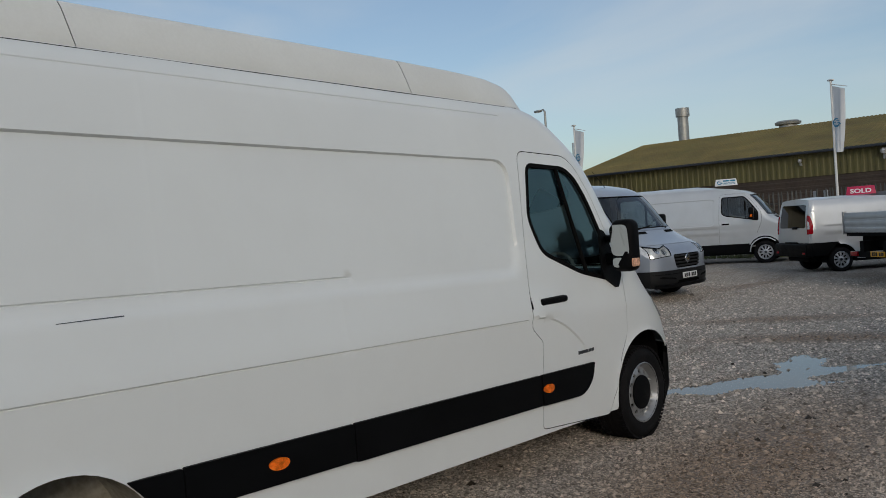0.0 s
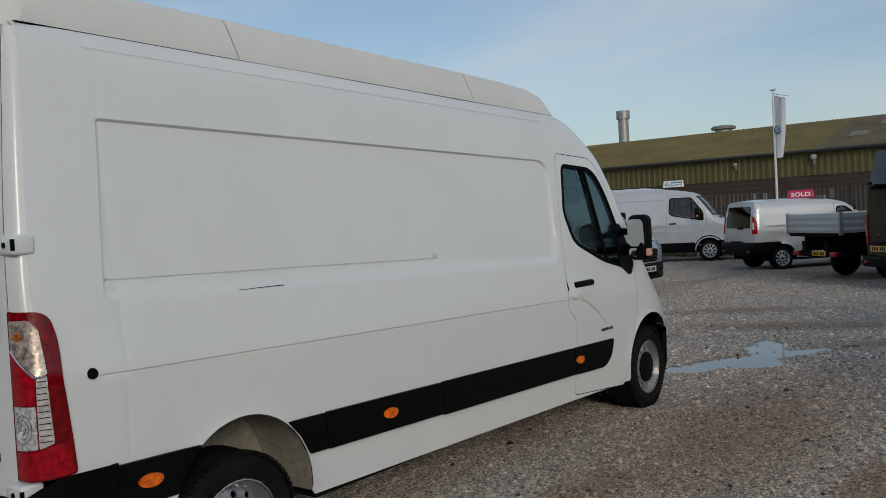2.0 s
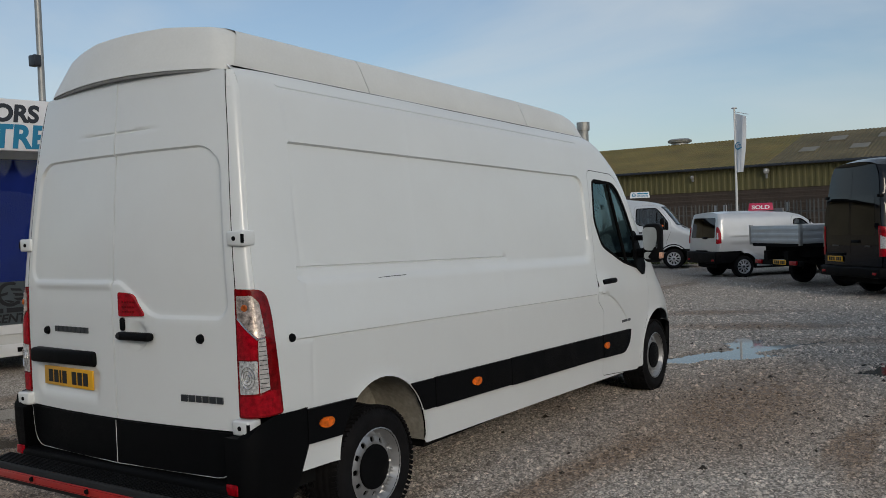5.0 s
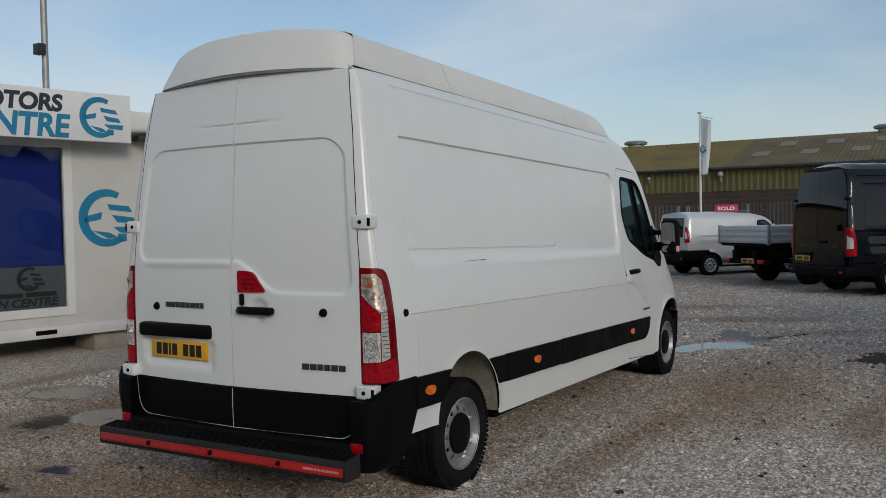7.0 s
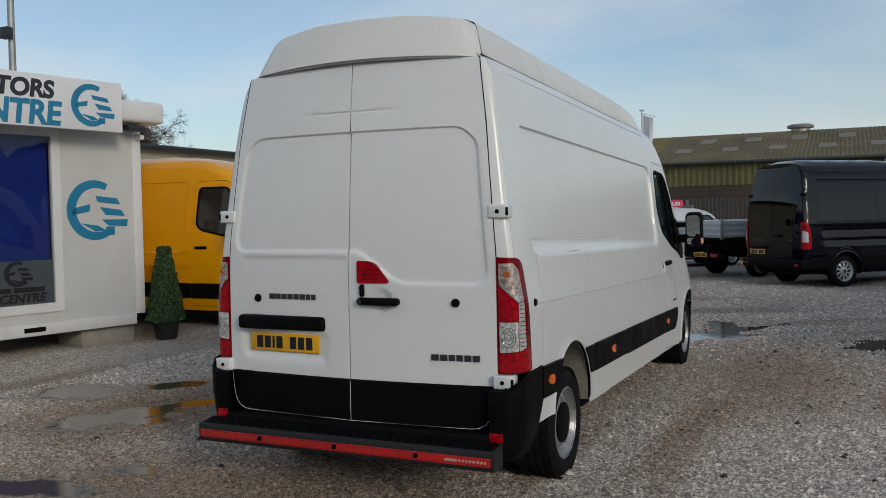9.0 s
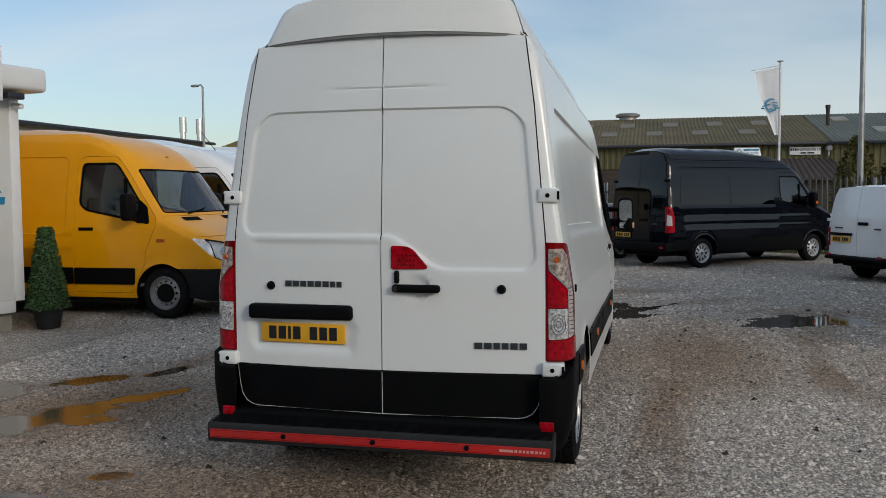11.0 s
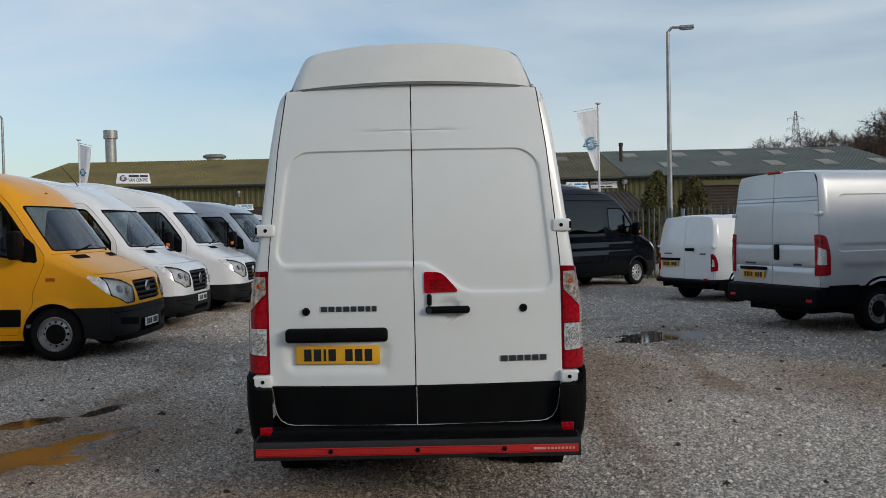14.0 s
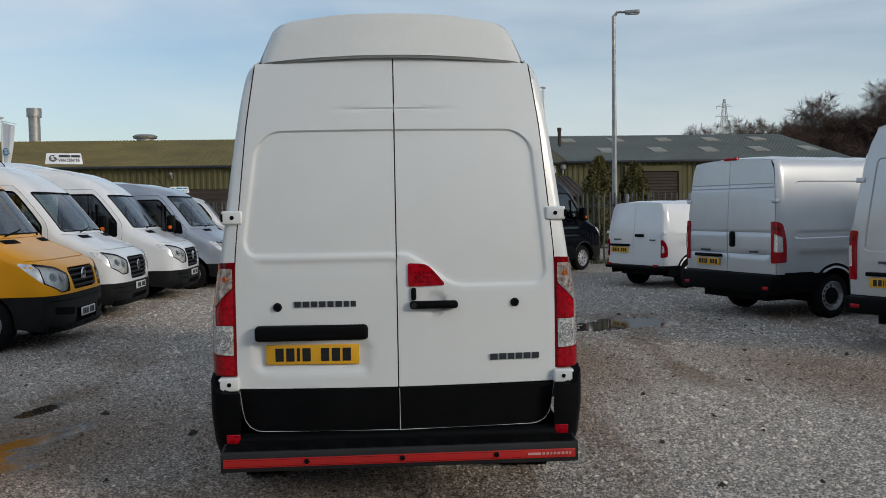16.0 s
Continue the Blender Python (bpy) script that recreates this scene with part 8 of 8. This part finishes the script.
CABIN_WALL_FAR = material("pale_render", (0.42, 0.38, 0.28), rough=0.8, vary=0.12, scale=0.5, dirt=0.3, dirt_scale=0.4)
build_left_shed()


# ---- shed details ----
def wall_light(x, z, r, label):
    v = thing("wall_light", label, "wall light", pose(x, 51.4, z))
    part("globe", lathe([(0, r), (r * 0.7, r * 0.75), (r, 0), (r * 0.7, -r * 0.75), (0, -r)], 14, "z"), CLEAR, v).location = (0, -0.2, 0)
    box_part("bracket", GALV, v, (-0.05, 0.05, -0.15, 0.03, -r * 2.2, -r), 0.01)


wall_light(-8.83, 4.3, 0.20, "pale round bulkhead light on the shed")
wall_light(-13.3, 4.2, 0.13, "small round bulkhead light on the shed")
wall_light(11.65, 4.36, 0.22, "pale round bulkhead light on the shed")
sb = thing("company_board", "long white company board with dark lettering bars", "sign", pose(10.35, 51.35, 4.2) @ Matrix.Scale(0.64, 4))
box_part("board", SIGN_WHITE, sb, (-1.35, 1.35, -0.05, 0.0, -0.36, 0.36), 0.01)
marks(sb, (0.14, 0.14, 0.16), 0.05, 0.24, SIGN_DARK, pose(-1.02, -0.055, 0.12), 0.005, "mark")
lettering("ENGINEERING LTD", 0.30, SIGN_DARK, pose(-0.70, -0.056, 0.01, 90), sb, bold=0.004, stretch=0.86)
marks(sb, (0.5, 0.6), 0.10, 0.14, SIGN_DARK, pose(0.2, -0.055, -0.2), 0.005, "mark")
rd = thing("roller_door", "brown steel roller shutter door, shut", "door", pose(17.6, 51.3, 0))
bm = bmesh.new()
box(bm, -1.9, 1.9, -0.12, 0.0, 4.0, 4.35)
box(bm, -1.9, -1.7, -0.1, 0.0, 0, 4.0)
box(bm, 1.7, 1.9, -0.1, 0.0, 0, 4.0)
part("door_frame", bm, CLAD_GREEN, rd, smooth=False)
corrugated("curtain", (-1.7, -0.02, 0), (-1.7, -0.02, 4.0), (1.7, -0.02, 0), (1.7, -0.02, 4.0), BRICK_DARK, rd, 0.2, 0.03)
lt = thing("lean_to", "low outbuilding with dark tiled roof by the shed", "outbuilding", pose(0, 0, 0))
bm = bmesh.new()
box(bm, 5.0, 10.9, 42.0, 46.0, 0, 2.4)
part("wall", bm, BRICK_DARK, lt, smooth=False)
corrugated("roof", (4.7, 41.6, 2.3), (11.2, 41.6, 2.3), (5.4, 44.0, 3.45), (10.5, 44.0, 3.45), BRICK_DARK, lt, 0.3, 0.04)
corrugated("roof", (11.2, 46.4, 2.3), (4.7, 46.4, 2.3), (10.5, 44.0, 3.45), (5.4, 44.0, 3.45), BRICK_DARK, lt, 0.3, 0.04)
build_chimney(12.6, 57.0, 5.9, 7.4, 0.12, "thin rusty stove pipe on the grey roof", BRICK_DARK)


# ---- planting beyond the fence ----
BARK = material("winter_bark", (0.075, 0.055, 0.042), rough=0.9, vary=0.3, scale=2)
TWIG = material("reddish_twigs", (0.095, 0.058, 0.045), rough=0.9, vary=0.35, scale=0.6)
CONIFER = material("conifer_green", (0.105, 0.092, 0.026), rough=0.8, vary=0.4, scale=1.5)
GRASS = material("rough_grass", (0.09, 0.11, 0.035), rough=0.8, vary=0.4, scale=2)


def branch_points(rng, start, direction, length, radius, depth, segs, twigs):
    """Grow a limb; collects rods and twig ends."""
    p, d = Vector(start), Vector(direction).normalized()
    k = 3
    for i in range(k):
        q = p + d * (length / k)
        segs.append((p.copy(), q.copy(), radius * (1 - 0.25 * i / k), radius * (1 - 0.25 * (i + 1) / k)))
        d = (d + Vector(rng.normal(0, 0.14, 3)) + Vector((0, 0, 0.05))).normalized()
        p = q
        if depth > 0:
            for _ in range(2 if i else 1):
                a = Vector(rng.normal(0, 1, 3))
                side = (a - a.dot(d) * d).normalized()
                branch_points(rng, p, d * 0.75 + side * 0.75, length * rng.uniform(0.5, 0.72), radius * 0.52, depth - 1, segs, twigs)
    if depth <= 1:
        twigs.append((p.copy(), d.copy()))


def rods(name, segs, mat, parent, label="", n=5):
    vs, fs = [], []
    for p, q, r0, r1 in segs:
        d = (q - p).normalized()
        a = d.orthogonal().normalized()
        b = d.cross(a)
        k = len(vs)
        for c, r in ((p, r0), (q, r1)):
            vs += [tuple(c + (a * math.cos(2 * math.pi * i / n) + b * math.sin(2 * math.pi * i / n)) * r) for i in range(n)]
        fs += [(k + i, k + (i + 1) % n, k + n + (i + 1) % n, k + n + i) for i in range(n)]
    return mesh_object(name, vs, fs, mat, parent, label, smooth=True)


def build_bare_tree(name, seed, height, label, twig_size=0.9, spread=1.0):
    rng = np.random.default_rng(seed)
    v = thing(name, label, "tree")
    segs, twigs = [], []
    segs.append((Vector((0, 0, -0.2)), Vector((0, 0, height * 0.22)), height * 0.022, height * 0.017))
    for _ in range(5):
        a = rng.uniform(0, 6.28)
        branch_points(rng, (0, 0, height * rng.uniform(0.16, 0.24)), (math.cos(a) * 0.6 * spread, math.sin(a) * 0.6 * spread, 1), height * 0.36, height * 0.010, 3, segs, twigs)
    rods("trunk", segs, BARK, v, "bare branching trunk and limbs")
    fine = []
    for p, d in twigs:
        for _ in range(15):
            e = (d * 0.5 + Vector(rng.normal(0, 0.6, 3))).normalized()
            q = p + e * twig_size * rng.uniform(0.4, 1.0)
            fine.append((p, q, 0.014, 0.006))
            m = p.lerp(q, 0.5)
            fine.append((m, m + (e + Vector(rng.normal(0, 0.6, 3))).normalized() * twig_size * 0.45, 0.009, 0.005))
    rods("crown", fine, TWIG, v, "fine leafless twigs", n=3)
    return v


tree_a = build_bare_tree("bare_tree", 11, 11.5, "leafless winter tree with fine reddish twigs", 1.0, 1.3)
tree_a.location = (53.1, 112, 0)
for x, y, s, turn in ((49.0, 128, 1.19, 70), (51.3, 124, 1.29, 140), (55.3, 126, 1.37, 200), (53.3, 104, 1.23, 300), (59.5, 102, 1.46, 100), (62.5, 99, 1.48, 330), (67.4, 103, 1.59, 165)):
    c = copy_thing(tree_a, pose(x, y, 0, 0, 0, turn))
    c.scale = (s, s, s)
tree_a.scale = (1.29, 1.29, 1.29)
poplar = build_bare_tree("bare_poplar", 21, 15.5, "tall narrow leafless poplar behind the office", 1.1, 0.32)
poplar.location = (-63.0, 60.0, 0)


def build_conifer(x, y, h, r, seed):
    rng = np.random.default_rng(seed)
    v = thing("conifer", "bushy olive-green conifer behind the fence", "tree", pose(x, y, 0), "conifers behind the fence")
    part("trunk", tube(bmesh.new(), (0, 0, -0.1), (0, 0, h * 0.9), 0.09, 0.02, 8), BARK, v)
    pts = []
    for _ in range(8000):
        t = rng.uniform(0.02, 1) ** 0.9
        a = rng.uniform(0, 6.28)
        lump = 1 + 0.22 * math.sin(5 * a + 9 * t) + 0.15 * math.sin(11 * a - 14 * t)
        rad = r * min(1.0, (1 - t) ** 0.6 * 1.25) * lump * rng.uniform(0.55, 1.0) ** 0.5
        pts.append(((rad * math.cos(a), rad * math.sin(a), h * t), (math.cos(a), math.sin(a), 0.9)))
    leaves("crown", pts, 0.14, CONIFER, v, seed + 1, "dense feathery foliage")


build_conifer(8.95, 31.0, 3.75, 0.85, 31)
build_conifer(10.45, 31.0, 3.5, 0.8, 41)


def build_grass():
    """Rough grass along the foot of the fence, as one sheet of blades."""
    rng = np.random.default_rng(9)
    vs, fs = [], []
    for a, b in zip(FENCE, FENCE[1:]):
        d = Vector(b) - Vector(a)
        for _ in range(int(d.length * 220)):
            t, o = rng.uniform(), rng.normal(-0.15, 0.28)
            x, y = a[0] + d.x * t - d.y / d.length * o * -1, a[1] + d.y * t + d.x / d.length * o
            h, w, q = rng.uniform(0.08, 0.32), 0.012, rng.uniform(0, 6.28)
            k = len(vs)
            lx, ly = rng.normal(0, 0.08, 2)
            vs += [(x - w * math.cos(q), y - w * math.sin(q), -0.02), (x + w * math.cos(q), y + w * math.sin(q), -0.02), (x + lx, y + ly, h)]
            fs.append((k, k + 1, k + 2))
    tagged(mesh_object("rough_grass", vs, fs, GRASS), "rough grass along the foot of the fence", "grass", kind="stuff")


build_grass()


HEDGE = material("dark_hedge", (0.030, 0.032, 0.022), rough=0.9, vary=0.5, scale=0.8, fine=0.4, fine_scale=6)


def build_hedge(x0, x1, y, h):
    """A tall dark bank of trees and hedge that closes the yard behind the walk."""
    rng = np.random.default_rng(77)
    v = thing("hedge", "dark winter hedge closing the yard", "hedge")
    n = 120
    vs, fs = [], []
    for i in range(n + 1):
        x = x0 + (x1 - x0) * i / n
        t = h * (0.85 + 0.25 * rng.uniform())
        d = 0.6 * rng.uniform()
        vs += [(x, y + 1.0 + d, -0.05), (x, y + 0.8 + d, t * 0.6), (x, y + 0.2, t), (x, y - 1.5, -0.05)]
    for i in range(n):
        fs += [(4 * i + j, 4 * i + 4 + j, 4 * i + 5 + j, 4 * i + 1 + j) for j in range(3)]
    mesh_object("foliage", vs, fs, HEDGE, v, "dense dark winter foliage")
    return v


build_hedge(-45, 60, -24.0, 6.5)
side_hedge = build_hedge(-30, 34, 0.0, 6.5)
side_hedge.matrix_world = pose(42, 0, 0, 0, 0, 90)
for x, y, s, turn in ((-22, -30, 0.9, 10), (-8, -33, 1.0, 80), (6, -29, 0.85, 150), (20, -32, 1.05, 220), (34, -29, 0.9, 290), (46, -33, 1.0, 40)):
    c = copy_thing(tree_a, pose(x, y, 0, 0, 0, turn))
    c.scale = (s, s, s)

pyl = thing("pylon", "distant grey lattice electricity pylon", "pylon", pose(111.8, 275.0, 0))
segs = []
H = 36.2
wid = lambda z: 2.4 * (1 - z / H) ** 0.8 + 0.22
lv = [0, 7, 13, 18, 22, 25, 27.5, 29.5, 31.3, 33, 34.6, H]
for z0, z1 in zip(lv, lv[1:]):
    c0 = [Vector((sx * wid(z0), sy * wid(z0), z0)) for sx, sy in ((1, 1), (-1, 1), (-1, -1), (1, -1))]
    c1 = [Vector((sx * wid(z1), sy * wid(z1), z1)) for sx, sy in ((1, 1), (-1, 1), (-1, -1), (1, -1))]
    for i in range(4):
        segs += [(c0[i], c1[i], 0.09, 0.08), (c0[i], c1[(i + 1) % 4], 0.05, 0.05), (c0[(i + 1) % 4], c1[i], 0.05, 0.05)]
for z, w in ((27.0, 3.3), (30.4, 3.0), (33.6, 2.6)):
    for s in (-1, 1):
        tip = Vector((s * w, 0, z + 0.3))
        segs += [(Vector((0, -wid(z), z)), tip, 0.07, 0.05), (Vector((0, wid(z), z)), tip, 0.07, 0.05), (Vector((s * wid(z + 1), 0, z + 1.1)), tip, 0.06, 0.05), (tip, tip - Vector((0, 0, 1.0)), 0.05, 0.05)]
rods("lattice", segs, GALV, pyl, n=4)

op = thing("camera_mast", "slim grey mast with a black box behind the office", "mast", pose(-9.45, 5.5, 0))
part("pole", tube(bmesh.new(), (0, 0, 0), (0, 0, 7.5), 0.06, 0.05, 12), GALV, op)
box_part("junction_box", SIGN_DARK, op, (-0.09, 0.09, -0.16, -0.04, 4.62, 4.80), 0.01)


# ---- signs on roofs ----
def roof_sign(x, y, z, turn, board, text_mat, text, bar, label, size=0.62):
    """A wedge-shaped magnetic roof sign."""
    v = thing("roof_sign", label, "sign", pose(x, y, z, 0, 0, turn) @ Matrix.Scale(size, 4))
    bm = bmesh.new()
    q = [bm.verts.new(c) for c in ((-0.55, -0.14, 0), (0.55, -0.14, 0), (0.55, 0.14, 0), (-0.55, 0.14, 0), (-0.5, -0.03, 0.34), (0.5, -0.03, 0.34), (0.5, 0.03, 0.34), (-0.5, 0.03, 0.34))]
    for f in ((0, 1, 2, 3), (4, 7, 6, 5), (0, 4, 5, 1), (1, 5, 6, 2), (2, 6, 7, 3), (3, 7, 4, 0)):
        bm.faces.new([q[i] for i in f])
    bmesh.ops.bevel(bm, geom=bm.edges[:], offset=0.015, segments=2, affect="EDGES", profile=0.5)
    body = part("wedge", bm, board, v)
    lean = math.degrees(math.atan2(0.11, 0.34))
    if bar:
        lettering(text, 0.155, text_mat, pose(-0.16, -0.122, 0.06, 90 - lean), body, bold=0.003, stretch=0.66)
        marks(body, (0.32, 0.26), 0.03, 0.075, text_mat, pose(0.16, -0.075, 0.245, -lean), 0.003)
        emblem(body, pose(-0.32, -0.098, 0.17, -lean), 0.22, text_mat)
    else:
        lettering(text, 0.25, text_mat, pose(0, -0.125, 0.07, 90 - lean), body, bold=0.006, align="CENTER", stretch=1.25)
    return v


SOLD_RED = material("sold_sign_red", (0.50, 0.02, 0.08), rough=0.4, vary=0.08)
roof_sign(-6.28, 12.75, 2.73, 20, SIGN_WHITE, SIGN_DARK, "VAN CENTRE", True, "white wedge roof sign with dealer lettering")
roof_sign(-7.2, 26.45, 2.455, 15, SIGN_WHITE, SIGN_BLUE, "VAN CENTRE", True, "white wedge roof sign with blue lettering")
roof_sign(3.78, 18.75, 2.64, 12, SIGN_WHITE, SIGN_BLUE, "VAN CENTRE", True, "white wedge roof sign with blue lettering on the black van")
roof_sign(-2.25, 23.0, 1.835, 12, SOLD_RED, SIGN_WHITE, "SOLD", False, "red wedge sold sign on the small van")


# ---- dropside truck ----
ALLOY = material("dull_alloy", (0.52, 0.55, 0.57), rough=0.45, metal=0.3, vary=0.1, scale=3, dirt=0.2)
tr = thing("dropside_truck", "dropside truck with dull alloy bed boards", "truck", parked(-0.87, 18.66, 45), "vans along the fence")
for nm, d in (("tailboard", (-1.02, 1.02, -0.03, 0.01, 1.02, 1.44)), ("side_board", (0.99, 1.03, 0.02, 3.3, 1.02, 1.44)), ("side_board", (-1.03, -0.99, 0.02, 3.3, 1.02, 1.44)), ("head_board", (-1.02, 1.02, 3.31, 3.35, 1.02, 2.0))):
    b = box_part(nm, ALLOY, tr, d, 0.008, "ribbed alloy bed board")
    for k in range(3):
        if d[1] - d[0] > 1:
            box_part("board_rib", ALLOY, b, (d[0] + 0.02, d[1] - 0.02, d[2] - 0.008, d[2], 1.05 + 0.13 * k, 1.13 + 0.13 * k), 0.004)
        else:
            xo = d[1] if d[0] > 0 else d[0]
            box_part("board_rib", ALLOY, b, (xo - 0.004, xo + 0.008, d[2] + 0.02, d[3] - 0.02, 1.05 + 0.13 * k, 1.13 + 0.13 * k), 0.004)
for x in (-1.03, 1.03):
    box_part("corner_post", GALV, tr, (x - 0.03, x + 0.03, -0.05, 0.03, 0.98, 1.47), 0.006)
box_part("bed_floor", DARK, tr, (-1.0, 1.0, 0.0, 3.32, 0.94, 1.02), 0.01)
bm = bmesh.new()
box(bm, -0.5, -0.35, 0.0, 5.0, 0.62, 0.84)
box(bm, 0.35, 0.5, 0.0, 5.0, 0.62, 0.84)
box(bm, -0.9, 0.9, 0.9, 1.1, 0.5, 0.6)
box(bm, -0.95, 0.95, 0.02, 0.12, 0.50, 0.62)
box(bm, -0.9, 0.9, 0.3, 3.2, 0.7, 0.93)
part("chassis", bm, DARK, tr, smooth=False)
for x in (-0.72, 0.72):
    box_part("tail_lamp", RED, tr, (x - 0.13, x + 0.13, -0.03, 0.02, 0.52, 0.62), 0.01, "red tail lamp")
number_plate(tr, 0.2, -0.03, 0.58, PLATE_Y)
for y in (1.25, 4.75):
    for s in (-1, 1):
        make_wheel(tr, s * 0.82, y, 0.34, s, style="steel")
bm = bmesh.new()
box(bm, -0.95, 0.95, 3.5, 5.3, 0.45, 1.25, 0.08, 3)
box(bm, -0.9, 0.9, 3.5, 4.7, 1.2, 2.15, 0.12, 3)
part("cab", bm, SILVER_BLUE, tr, "truck cab")
box_part("rear_window", GLASS_TINT, tr, (-0.6, 0.6, 3.48, 3.5, 1.45, 1.95), 0.005)
